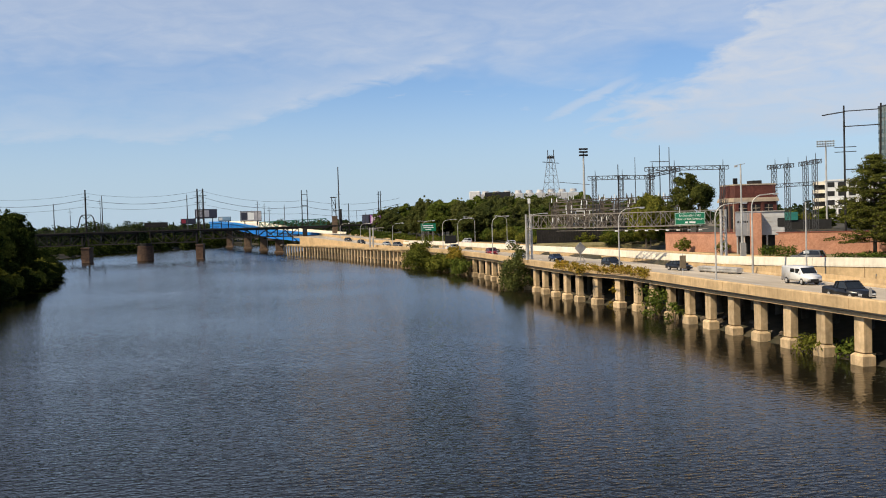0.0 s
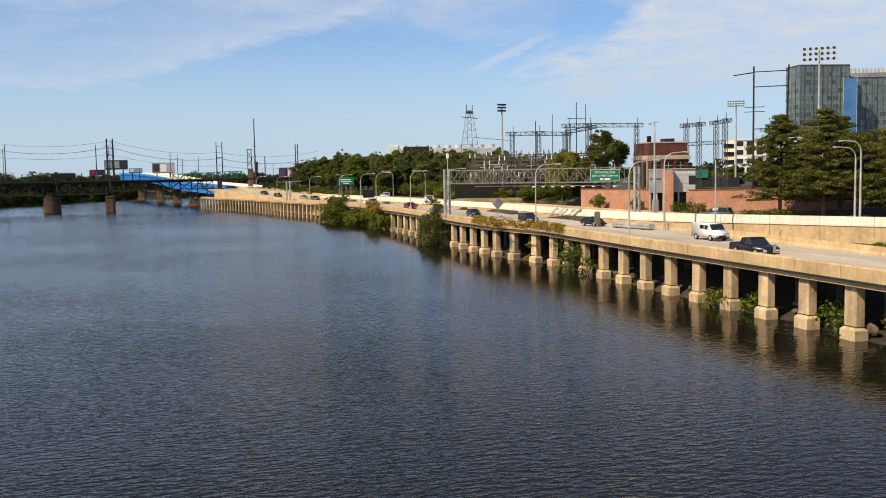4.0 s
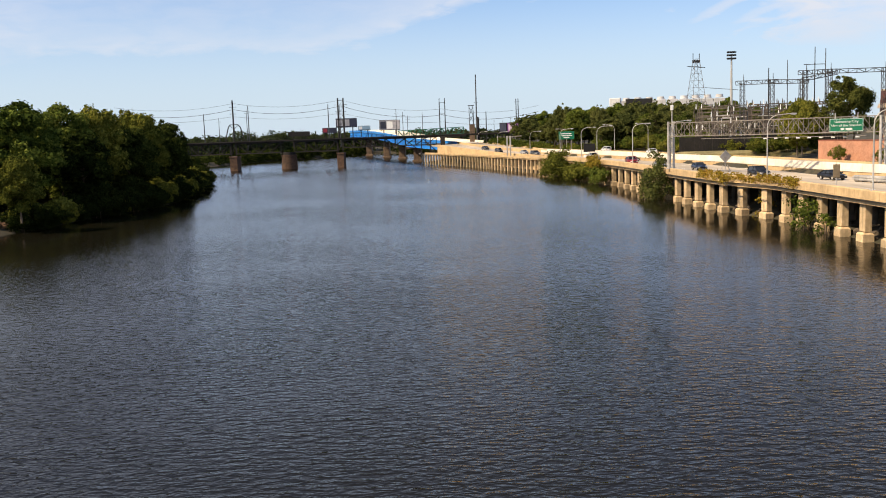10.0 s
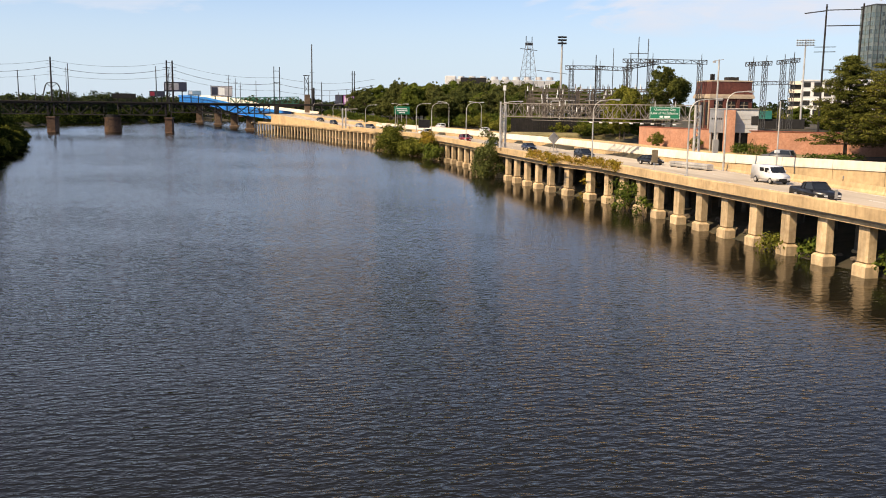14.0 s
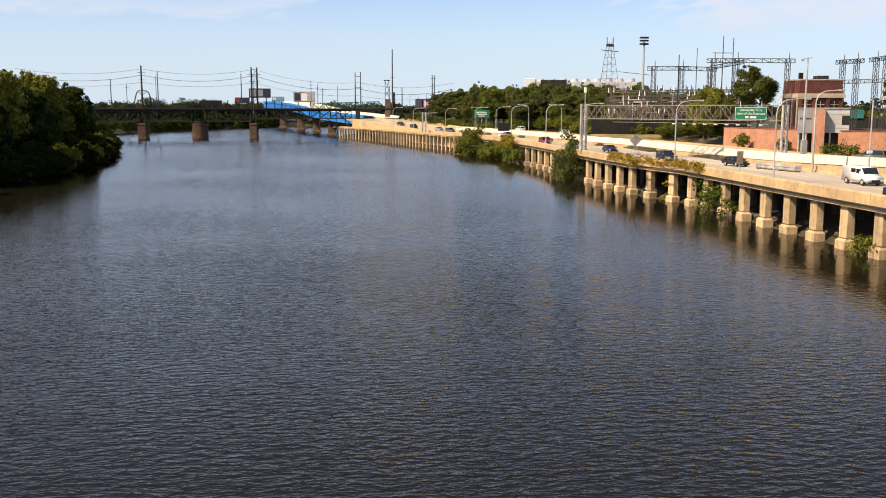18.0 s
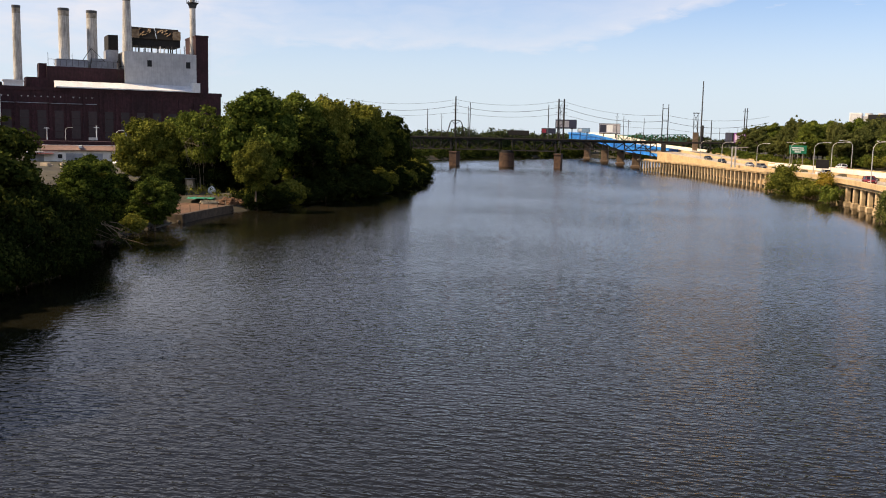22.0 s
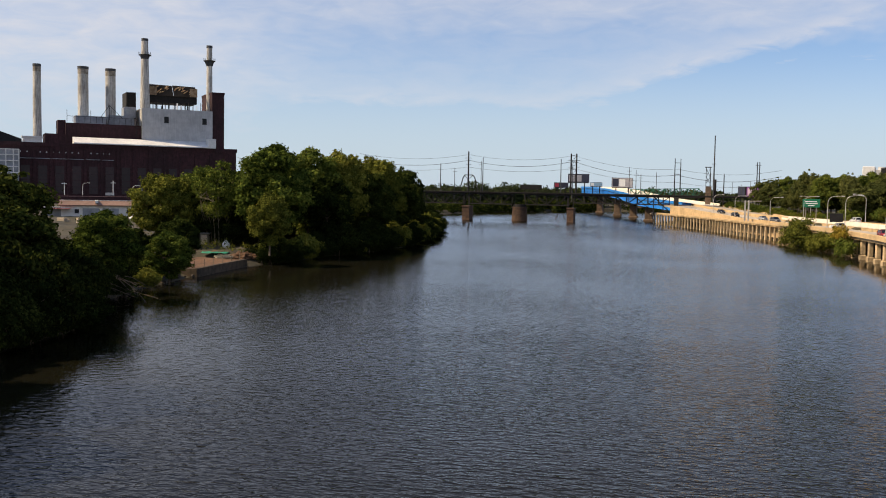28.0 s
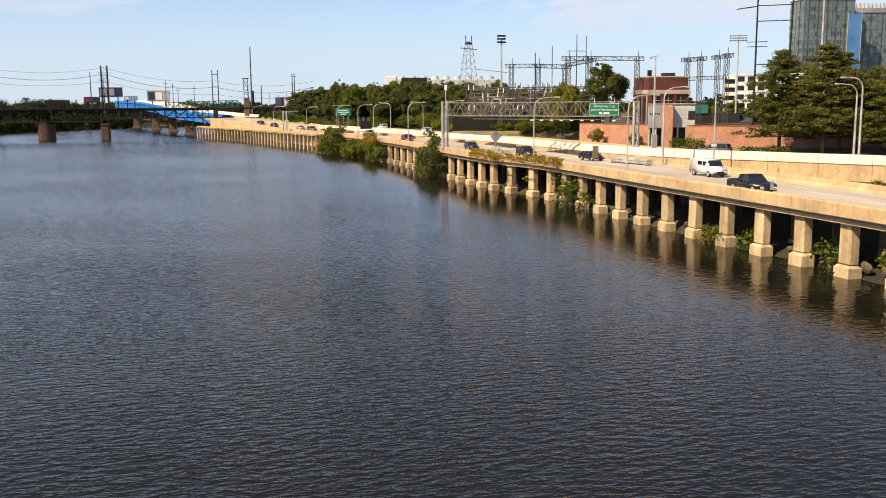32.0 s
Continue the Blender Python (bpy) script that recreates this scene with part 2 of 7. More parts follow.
def water_material():
    m = bpy.data.materials.new("river_water")
    m.use_nodes = True
    nt = m.node_tree
    N, L = nt.nodes.new, nt.links.new
    bsdf = nt.nodes["Principled BSDF"]
    bsdf.inputs["Base Color"].default_value = (0.009, 0.0085, 0.0055, 1)
    bsdf.inputs["IOR"].default_value = 1.33
    geo = N("ShaderNodeNewGeometry")
    # the open reach downstream is rougher with wind than the sheltered water by the bridge
    where, reach = N("ShaderNodeSeparateXYZ"), N("ShaderNodeMapRange")
    L(geo.outputs["Position"], where.inputs[0])
    L(where.outputs["Y"], reach.inputs["Value"])
    reach.inputs["From Min"].default_value, reach.inputs["From Max"].default_value = 40, 300
    reach.inputs["To Min"].default_value, reach.inputs["To Max"].default_value = ROUGH_NEAR, ROUGH_FAR
    L(reach.outputs[0], bsdf.inputs["Roughness"])
    total = None
    # low swell, wind ripples with narrow crests, and their fine chop; crests lie across the river
    for stretch, turn, scale, detail, height, crest in WAVES:
        mp, tex, mul = N("ShaderNodeMapping"), N("ShaderNodeTexNoise"), N("ShaderNodeMath")
        mp.inputs["Scale"].default_value = stretch
        mp.inputs["Rotation"].default_value = (0, 0, radians(turn))
        tex.inputs["Scale"].default_value, tex.inputs["Detail"].default_value = scale, detail
        tex.inputs["Roughness"].default_value, tex.inputs["Distortion"].default_value = 0.5, 0.3
        L(geo.outputs["Position"], mp.inputs["Vector"])
        L(mp.outputs[0], tex.inputs["Vector"])
        out = tex.outputs["Fac"]
        if crest:
            p = N("ShaderNodeMath")
            p.operation = "POWER"
            L(out, p.inputs[0])
            p.inputs[1].default_value = crest
            out = p.outputs[0]
        L(out, mul.inputs[0])
        mul.operation = "MULTIPLY"
        mul.inputs[1].default_value = height
        if total is None:
            total = mul.outputs[0]
        else:
            add = N("ShaderNodeMath")
            L(total, add.inputs[0])
            L(mul.outputs[0], add.inputs[1])
            total = add.outputs[0]
    # gusts: patches of stronger and calmer ripple
    gust, gr, gm = N("ShaderNodeTexNoise"), N("ShaderNodeMapRange"), N("ShaderNodeMath")
    gust.inputs["Scale"].default_value, gust.inputs["Detail"].default_value = 0.022, 4
    L(geo.outputs["Position"], gust.inputs["Vector"])
    L(gust.outputs["Fac"], gr.inputs["Value"])
    gr.inputs["From Min"].default_value, gr.inputs["From Max"].default_value = 0.35, 0.65
    gr.inputs["To Min"].default_value, gr.inputs["To Max"].default_value = 0.55, 1.2
    calm, gc = N("ShaderNodeMapRange"), N("ShaderNodeMath")
    L(where.outputs["Y"], calm.inputs["Value"])
    calm.inputs["From Min"].default_value, calm.inputs["From Max"].default_value = 35, 130
    calm.inputs["To Min"].default_value, calm.inputs["To Max"].default_value = 1.0, CALM_FAR
    gc.operation = gm.operation = "MULTIPLY"
    L(gr.outputs[0], gc.inputs[0])
    L(calm.outputs[0], gc.inputs[1])
    # sheltered strips along both banks
    sheltered = gc.outputs[0]
    for kx, ky, off in ((-1.0, -0.05, 51.0), (1.0, 0.12, 50.0)):
        byx, byy, strip, less = N("ShaderNodeMath"), N("ShaderNodeMath"), N("ShaderNodeMapRange"), N("ShaderNodeMath")
        byx.operation = byy.operation = "MULTIPLY_ADD"
        L(where.outputs["X"], byx.inputs[0])
        byx.inputs[1].default_value, byx.inputs[2].default_value = kx, off
        L(where.outputs["Y"], byy.inputs[0])
        byy.inputs[1].default_value = ky
        L(byx.outputs[0], byy.inputs[2])
        L(byy.outputs[0], strip.inputs["Value"])
        strip.interpolation_type = "SMOOTHSTEP"
        strip.inputs["From Min"].default_value, strip.inputs["From Max"].default_value = 6.0, 42.0
        strip.inputs["To Min"].default_value, strip.inputs["To Max"].default_value = SHELTER, 1.0
        less.operation = "MULTIPLY"
        L(sheltered, less.inputs[0])
        L(strip.outputs[0], less.inputs[1])
        sheltered = less.outputs[0]
    L(total, gm.inputs[0])
    L(sheltered, gm.inputs[1])
    # normals tilted upstream so the water mirrors higher sky, most below the bridge
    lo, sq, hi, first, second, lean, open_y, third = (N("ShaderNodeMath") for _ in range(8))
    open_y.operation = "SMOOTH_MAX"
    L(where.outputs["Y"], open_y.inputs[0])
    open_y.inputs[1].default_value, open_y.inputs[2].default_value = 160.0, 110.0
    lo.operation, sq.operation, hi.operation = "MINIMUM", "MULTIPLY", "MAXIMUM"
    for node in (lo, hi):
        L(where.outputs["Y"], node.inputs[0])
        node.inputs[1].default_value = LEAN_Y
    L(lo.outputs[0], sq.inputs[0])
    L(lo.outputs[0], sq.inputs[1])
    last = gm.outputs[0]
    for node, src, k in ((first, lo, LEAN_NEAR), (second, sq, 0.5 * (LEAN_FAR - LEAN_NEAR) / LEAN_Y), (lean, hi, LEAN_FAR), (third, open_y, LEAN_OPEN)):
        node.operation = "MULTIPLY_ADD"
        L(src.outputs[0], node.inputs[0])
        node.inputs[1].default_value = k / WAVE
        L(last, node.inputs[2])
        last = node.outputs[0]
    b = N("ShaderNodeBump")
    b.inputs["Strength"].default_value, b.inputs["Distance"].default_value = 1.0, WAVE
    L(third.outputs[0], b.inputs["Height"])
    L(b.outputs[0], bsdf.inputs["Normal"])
    return m


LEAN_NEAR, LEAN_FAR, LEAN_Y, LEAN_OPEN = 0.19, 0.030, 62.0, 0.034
CALM_FAR, SHELTER = 0.42, 0.36
WAVE = 0.148
ROUGH_NEAR, ROUGH_FAR = 0.03, 0.06
WAVES = (((0.5, 1.0, 1.0), 8, 0.5, 3, 0.3, 0), ((0.5, 1.0, 1.0), -9, 2.3, 2, 1.25, 1.8), ((0.5, 1.0, 1.0), 10, 6.0, 1, 0.2, 0))
M_WATER = water_material()
M_CONC = mk("sunlit_concrete", (0.515, 0.36, 0.185), (0.635, 0.455, 0.245), 1.6, 0.9, bump=0.2, wear=0.2, streaks=0.14)
M_CONC2 = mk("pale_concrete", (0.76, 0.69, 0.55), (0.84, 0.77, 0.63), 1.2, 0.9, bump=0.15, wear=0.15, streaks=0.1)
M_PIER = mk("stained_pier_concrete", (0.555, 0.40, 0.22), (0.72, 0.54, 0.32), 1.9, 0.92, bump=0.3, wear=0.3, streaks=0.3, per_object=0.08)
# dark tone that puts under-deck shade into the recess and back piles
M_DARKC = mk("shaded_concrete", (0.10, 0.09, 0.075), (0.16, 0.14, 0.115), 1.5, 0.9, bump=0.3, wear=0.4)
M_ROAD = mk("worn_road_concrete", (0.42, 0.355, 0.265), (0.53, 0.455, 0.345), 0.9, 0.92, bump=0.1, wear=0.25, stretch=(1, 0.12, 1))
M_LINE = mk("road_paint", (0.62, 0.62, 0.58), (0.78, 0.78, 0.74), 3, 0.8, bump=0.05)
M_GROUND = mk("rough_bank_soil", (0.03, 0.03, 0.014), (0.075, 0.06, 0.034), 0.5, 1.0, bump=0.5, wear=0.45, wear_scale=0.1)
M_GRASS = mk("dry_grass", (0.20, 0.17, 0.07), (0.30, 0.25, 0.11), 1.4, 1.0, bump=0.5, wear=0.4)
M_GALV = mk("galvanised_steel", (0.44, 0.43, 0.40), (0.58, 0.56, 0.52), 3, 0.55, metal=0.35, bump=0.05)
M_STEELD = mk("dark_weathered_steel", (0.012, 0.011, 0.010), (0.024, 0.021, 0.019), 1.5, 0.9, metal=0.0, bump=0.15, wear=0.4)
M_STEELG = mk("grey_lattice_steel", (0.045, 0.047, 0.05), (0.08, 0.082, 0.085), 2, 0.7, metal=0.2, bump=0.05)
M_BLUE = mk("blue_bridge_paint", (0.012, 0.19, 0.62), (0.02, 0.26, 0.74), 0.5, 0.5, bump=0.03, wear=0.15)
M_STONE = mk("brown_pier_stone", (0.062, 0.036, 0.022), (0.125, 0.072, 0.044), 0.9, 0.95, bump=0.5, wear=0.4)
M_BRICKP = mk("salmon_brick", (0.41, 0.19, 0.115), (0.52, 0.27, 0.17), 3.5, 0.95, bump=0.3, wear=0.18)
M_BRICKR = mk("red_brick", (0.20, 0.065, 0.042), (0.30, 0.105, 0.065), 3.0, 0.95, bump=0.3, wear=0.25)
M_BRICKD = mk("dark_maroon_brick", (0.034, 0.012, 0.015), (0.060, 0.022, 0.025), 0.8, 0.95, bump=0.3, wear=0.35, streaks=0.3)
M_TRIM = mk("buff_stone_trim", (0.48, 0.38, 0.27), (0.58, 0.47, 0.34), 2, 0.9, bump=0.1)
M_GREYB = mk("grey_wall_panel", (0.24, 0.26, 0.29), (0.33, 0.35, 0.38), 0.8, 0.8, bump=0.05)
M_WHITE = mk("white_painted_metal", (0.66, 0.66, 0.64), (0.78, 0.77, 0.74), 1.2, 0.6, bump=0.04, wear=0.15)
M_DIRTYW = mk("weathered_white_cladding", (0.46, 0.46, 0.46), (0.58, 0.58, 0.57), 0.35, 0.8, bump=0.05, wear=0.15, streaks=0.12)
M_STACK = mk("weathered_stack_concrete", (0.52, 0.49, 0.44), (0.70, 0.67, 0.60), 0.5, 0.85, bump=0.1, wear=0.3, streaks=0.5)
# greyer stack tone with the end chimney's shade put into the colour
M_STACKD = mk("shaded_stack_grey", (0.22, 0.20, 0.19), (0.38, 0.36, 0.34), 0.5, 0.8, bump=0.1, wear=0.3, streaks=0.5)
M_GLASS = mk("green_blue_curtain_glass", (0.11, 0.155, 0.155), (0.17, 0.22, 0.22), 0.1, 0.2, metal=0.25, bump=0.0, wear=0.2, per_object=0.2)
M_GLASSB = mk("blue_curtain_glass", (0.05, 0.14, 0.30), (0.08, 0.20, 0.40), 0.1, 0.12, metal=0.3, bump=0.0)
M_DARK = mk("near_black_surface", (0.006, 0.006, 0.007), (0.014, 0.014, 0.015), 1.0, 0.8, bump=0.05)
M_RUBBER = mk("tyre_rubber", (0.018, 0.018, 0.018), (0.03, 0.03, 0.03), 5, 0.9, bump=0.1)
M_GREEN = mk("green_sign_sheet", (0.0, 0.155, 0.075), (0.0, 0.185, 0.092), 1.0, 0.5, bump=0.0, wear=0.1)
M_SIGNW = mk("white_sign_sheet", (0.74, 0.76, 0.74), (0.82, 0.83, 0.80), 1.0, 0.5, bump=0.0, wear=0.05)
M_SIGNB = mk("unpainted_sign_back", (0.36, 0.34, 0.31), (0.45, 0.43, 0.39), 2.0, 0.6, metal=0.2, bump=0.03)
M_BARK = mk("tree_bark", (0.10, 0.075, 0.05), (0.17, 0.13, 0.09), 3.0, 0.95, bump=0.6, stretch=(1, 1, 0.25))
M_BIRCH = mk("pale_bark", (0.15, 0.125, 0.085), (0.26, 0.22, 0.155), 3.0, 0.9, bump=0.4, stretch=(1, 1, 0.25))
M_LEAF = leafy("broadleaf_foliage", (0.012, 0.023, 0.006), (0.080, 0.112, 0.020), (0.215, 0.235, 0.044), 0.16)
M_LEAFY = leafy("yellowing_foliage", (0.030, 0.042, 0.009), (0.140, 0.150, 0.026), (0.32, 0.290, 0.050), 0.17)
# these two leaf greens are lowered to hold the near bank's shade
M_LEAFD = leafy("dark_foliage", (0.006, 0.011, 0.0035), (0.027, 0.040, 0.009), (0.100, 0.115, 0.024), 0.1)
M_LEAFS = leafy("shaded_shrub_foliage", (0.005, 0.009, 0.003), (0.018, 0.028, 0.007), (0.06, 0.07, 0.016), 0.06)
M_LEAFC = leafy("conifer_needles", (0.024, 0.032, 0.008), (0.092, 0.100, 0.021), (0.225, 0.205, 0.042), 0.13)
M_VINE = leafy("autumn_vine_leaves", (0.11, 0.10, 0.015), (0.28, 0.21, 0.03), (0.33, 0.18, 0.036), 0.14)
M_FARW = leafy("far_wood_foliage", (0.022, 0.036, 0.016), (0.045, 0.062, 0.024), (0.085, 0.095, 0.036), 0.15)
M_GANTRY = mk("weathered_gantry_steel", (0.20, 0.18, 0.15), (0.30, 0.27, 0.23), 2.0, 0.65, metal=0.2, bump=0.05, wear=0.3)
M_BUSST = mk("brown_switchyard_steel", (0.075, 0.062, 0.05), (0.16, 0.132, 0.105), 1.5, 0.7, metal=0.2, bump=0.05, wear=0.4)
# shade under the viaduct is put into this pier colour; silo shares it
M_VPIER = mk("dark_brown_concrete", (0.10, 0.068, 0.045), (0.17, 0.115, 0.075), 0.8, 0.9, bump=0.2, wear=0.3)
# wood greens lightened, with distance haze mixed into the leaf colour
M_LEAFW = leafy("hazed_wood_foliage", (0.036, 0.050, 0.016), (0.098, 0.112, 0.032), (0.185, 0.18, 0.052), 0.15)
M_ROCK = mk("bank_rubble", (0.05, 0.04, 0.03), (0.11, 0.085, 0.06), 1.5, 0.95, bump=0.5, per_object=0.3, island=0.3)
M_WIRE = mk("dull_cable", (0.05, 0.05, 0.055), (0.08, 0.08, 0.085), 1, 0.7, bump=0)


# ---- shape helpers ----
def thing(name, loc=(0, 0, 0), turn=0.0, label="", category="", group="", kind=""):
    ob = new(name)
    ob.empty_display_size = 0.3
    ob.matrix_basis = pose(*loc, 0, 0, turn)
    return tagged(ob, label, category, group, kind)


def mesh_of(name, bm):
    me = bpy.data.meshes.new(name)
    bm.to_mesh(me)
    bm.free()
    return me


def part(name, bm, material, parent=None, label="", smooth=False):
    me = bm if isinstance(bm, bpy.types.Mesh) else mesh_of(name, bm)
    if not me.materials:
        me.materials.append(material)
    if smooth:
        me.shade_smooth()
    ob = new(name, me)
    ob.parent = parent
    if label:
        ob["label"] = label
    return ob


def box(bm, x0, y0, z0, x1, y1, z1, bevel=0.0):
    r = bmesh.ops.create_cube(bm, size=1.0, matrix=Matrix.LocRotScale(((x0 + x1) / 2, (y0 + y1) / 2, (z0 + z1) / 2), None, (x1 - x0, y1 - y0, z1 - z0)))
    if bevel:
        edges = list({ed for v in r["verts"] for ed in v.link_edges})
        bmesh.ops.bevel(bm, geom=edges, offset=bevel, segments=1, affect="EDGES")
    return bm


def boxes(*dims, bevel=0.0):
    bm = bmesh.new()
    for d in dims:
        box(bm, *d, bevel=bevel)
    return bm


def bar(bm, p, q, w, h=None):
    """A square bar from p to q."""
    p, q = Vector(p), Vector(q)
    d = q - p
    rot = d.to_track_quat("Z", "Y").to_matrix().to_4x4()
    bmesh.ops.create_cube(bm, size=1.0, matrix=Matrix.Translation((p + q) / 2) @ rot @ Matrix.Diagonal((w, h or w, d.length, 1)))
    return bm


def rod(bm, p, q, r0, r1=None, n=8):
    """A round, tapering rod from p to q."""
    p, q = Vector(p), Vector(q)
    d = q - p
    rot = d.to_track_quat("Z", "Y").to_matrix().to_4x4()
    bmesh.ops.create_cone(bm, cap_ends=True, segments=n, radius1=r0, radius2=r0 if r1 is None else r1, depth=d.length, matrix=Matrix.Translation((p + q) / 2) @ rot)
    return bm


def rods(*specs, n=8):
    bm = bmesh.new()
    for s in specs:
        rod(bm, *s, n=n)
    return bm


def bars(*specs):
    bm = bmesh.new()
    for s in specs:
        bar(bm, *s)
    return bm


def prism(bm, outline, y0, y1):
    """The outline, a list of (x, z), drawn out from y0 to y1."""
    a = [bm.verts.new((x, y0, z)) for x, z in outline]
    b = [bm.verts.new((x, y1, z)) for x, z in outline]
    n = len(a)
    for i in range(n):
        j = (i + 1) % n
        bm.faces.new((a[i], a[j], b[j], b[i]))
    bm.faces.new(a[::-1])
    bm.faces.new(b)
    bmesh.ops.recalc_face_normals(bm, faces=bm.faces[:])
    return bm


def sweep(bm, path, outline, closed=True):
    """The outline, (offset to the right, height), carried along the path of (x, y, z)."""
    rings = []
    n = len(path)
    for i, p in enumerate(path):
        a, b = Vector(path[max(i - 1, 0)]), Vector(path[min(i + 1, n - 1)])
        d = Vector((b.x - a.x, b.y - a.y, 0)).normalized()
        nx, ny = d.y, -d.x
        rings.append([bm.verts.new((p[0] + nx * o, p[1] + ny * o, p[2] + h)) for o, h in outline])
    k = len(outline)
    for r, s in zip(rings[:-1], rings[1:]):
        for i in range(k if closed else k - 1):
            j = (i + 1) % k
            bm.faces.new((r[i], r[j], s[j], s[i]))
    if closed:
        bm.faces.new(rings[0])
        bm.faces.new(rings[-1][::-1])
    bmesh.ops.recalc_face_normals(bm, faces=bm.faces[:])
    return bm


def curve_line(bm, pts, r, n=6):
    """One tube of n sides along the points."""
    pts = [Vector(p) for p in pts]
    rings, ref = [], None
    for i, p in enumerate(pts):
        d = (pts[min(i + 1, len(pts) - 1)] - pts[max(i - 1, 0)]).normalized()
        if ref is None:
            ref = d.orthogonal().normalized()
        u = (ref - d * ref.dot(d)).normalized()
        ref, v = u, d.cross(u)
        rings.append([bm.verts.new(p + (u * math.cos(6.28319 * k / n) + v * math.sin(6.28319 * k / n)) * r) for k in range(n)])
    for a, b in zip(rings[:-1], rings[1:]):
        for k in range(n):
            bm.faces.new((a[k], a[(k + 1) % n], b[(k + 1) % n], b[k]))
    bm.faces.new(rings[0][::-1])
    bm.faces.new(rings[-1])
    return bm

# ---- plan lines: the viaduct's river edge, the retaining wall behind it, the east bank ----
EDGE = [(51.8, -20), (48.4, 66), (46.8, 102), (45.8, 136), (42.4, 148), (40.9, 168), (39.4, 210), (38.6, 222), (36, 250), (28.5, 298), (17, 337), (8.5, 370), (-2.2, 404), (-16.4, 444)]
WALL = [(125, -20), (115, 40), (96, 82), (82.4, 104), (78, 111), (71.6, 121), (63.5, 132), (60.4, 147), (58.3, 168), (56, 200), (50.4, 227), (42, 288), (32, 330), (22, 372), (12, 406), (0, 444)]
EAST = [(-46, -160), (-49, 20), (-56.5, 76), (-66.3, 93), (-71.6, 113), (-73.2, 131), (-74.5, 150), (-72.5, 160), (-71.5, 179), (-68, 192), (-66, 215), (-71, 255), (-82, 304), (-95, 350), (-112, 395)]


def x_on(line, y):
    ys = [p[1] for p in line]
    return float(np.interp(y, ys, [p[0] for p in line]))


def edge_x(y):
    return sum(x_on(EDGE, y + d) for d in (-2, 0, 2)) / 3


def wall_x(y):
    return sum(x_on(WALL, y + d) for d in (-4, 0, 4)) / 3


def road_z(y):
    return float(np.interp(y, [0, 300, 340, 372, 404, 444, 480, 525, 592, 640, 760], [5.4, 5.4, 5.6, 6.4, 7.5, 9.2, 11.2, 13.2, 15.6, 16.8, 17.5]))


def inner_x(y):
    """The inner side of the river carriageway: its own barrier at first, then the wall."""
    return min(60.0 + 0.012 * y, wall_x(y) - 0.5)


def bank_sheet():
    """One sheet of ground from the river bed over both banks to the horizon."""
    def spread(lo, hi, step, far, n):
        mid = np.arange(lo, hi + 0.1, step)
        out = np.geomspace(step, far, n)
        return np.concatenate([lo - out[::-1], mid, hi + out])
    xs, ys = spread(-190, 180, 3.0, 3600, 26), spread(-60, 680, 4.0, 3600, 26)
    river = np.array(EAST + [(-128, 430), (-136, 480), (-128, 545), (-118, 592), (-93, 623), (-62, 690), (30, 735), (160, 760), (160, 640), (60, 570), (10, 500), (-12, 452)] + [(p[0] + 0.6, p[1]) for p in EDGE[::-1]] + [(53, -160)], float)
    X, Y = np.meshgrid(xs, ys)
    P = np.stack([X.ravel(), Y.ravel()], 1)
    dist, inside = np.full(len(P), 1e9), np.zeros(len(P), bool)
    for a, b in zip(river, np.roll(river, -1, 0)):
        ab = b - a
        k = np.clip(((P - a) @ ab) / (ab @ ab), 0, 1)
        dist = np.minimum(dist, np.hypot(*(P - a - k[:, None] * ab).T))
        with np.errstate(divide="ignore", invalid="ignore"):
            cross = (a[1] > P[:, 1]) != (b[1] > P[:, 1])
            inside ^= cross & (P[:, 0] < ab[0] * (P[:, 1] - a[1]) / (ab[1] if ab[1] else 1e-9) + a[0])
    z = np.empty(len(P))
    for i, (x, y) in enumerate(P):
        d = dist[i]
        if inside[i]:
            z[i] = -min(0.1 + d * 0.35, 3.5)
            continue
        bump = noise.noise((x * 0.06, y * 0.06, 0)) * 0.6 + noise.noise((x * 0.25, y * 0.25, 3)) * 0.25
        if x > 0 and y < 470 or x > edge_x(min(y, 444)) and y < 470:
            w = wall_x(min(y, 440))
            if x < w + (4.5 if y < 150 else -1.2):
                z[i] = np.interp(d, [0, 2, 9, 15, 40], [-0.3, 0.5, 1.8, 3.6, 4.0]) + bump * 0.4
                if y > 330:
                    z[i] = min(z[i], 3.6)
            else:
                u = x - w
                if 118 < y < 192:
                    z[i] = np.interp(u, [0, 36, 60, 120, 400, 4000], [6.0, 6.2, 8.0, 9.5, 11.0, 6.0]) + (bump if u > 42 else 0)
                else:
                    z[i] = np.interp(u, [0, 14, 18, 40, 120, 400, 4000], [6.0, 6.1, 6.4, 8.0, 9.5, 11.0, 6.0]) + (bump if u > 18 else 0)
        else:
            z[i] = np.interp(d, [0, 1.2, 4, 25, 90, 200, 600, 4000], [-0.2, 0.9, 2.0, 3.4, 5.0, 7.0, 8.0, 6.0]) + min(d / 6, 1) * bump
    # the quay's earth platform and the levelled yard behind it
    yard = (P[:, 0] < -71) & (P[:, 0] > -86) & (P[:, 1] > 126) & (P[:, 1] < 153)
    z[yard] = np.minimum(z[yard], 0.9)
    back = (P[:, 0] <= -84) & (P[:, 0] > -125) & (P[:, 1] > 128) & (P[:, 1] < 205) & ~yard
    z[back] = np.minimum(z[back], 1.7 + 0.055 * (-84 - P[back, 0]))
    nx, ny = len(xs), len(ys)
    faces = [(j * nx + i, j * nx + i + 1, (j + 1) * nx + i + 1, (j + 1) * nx + i) for j in range(ny - 1) for i in range(nx - 1)]
    me = bpy.data.meshes.new("ground")
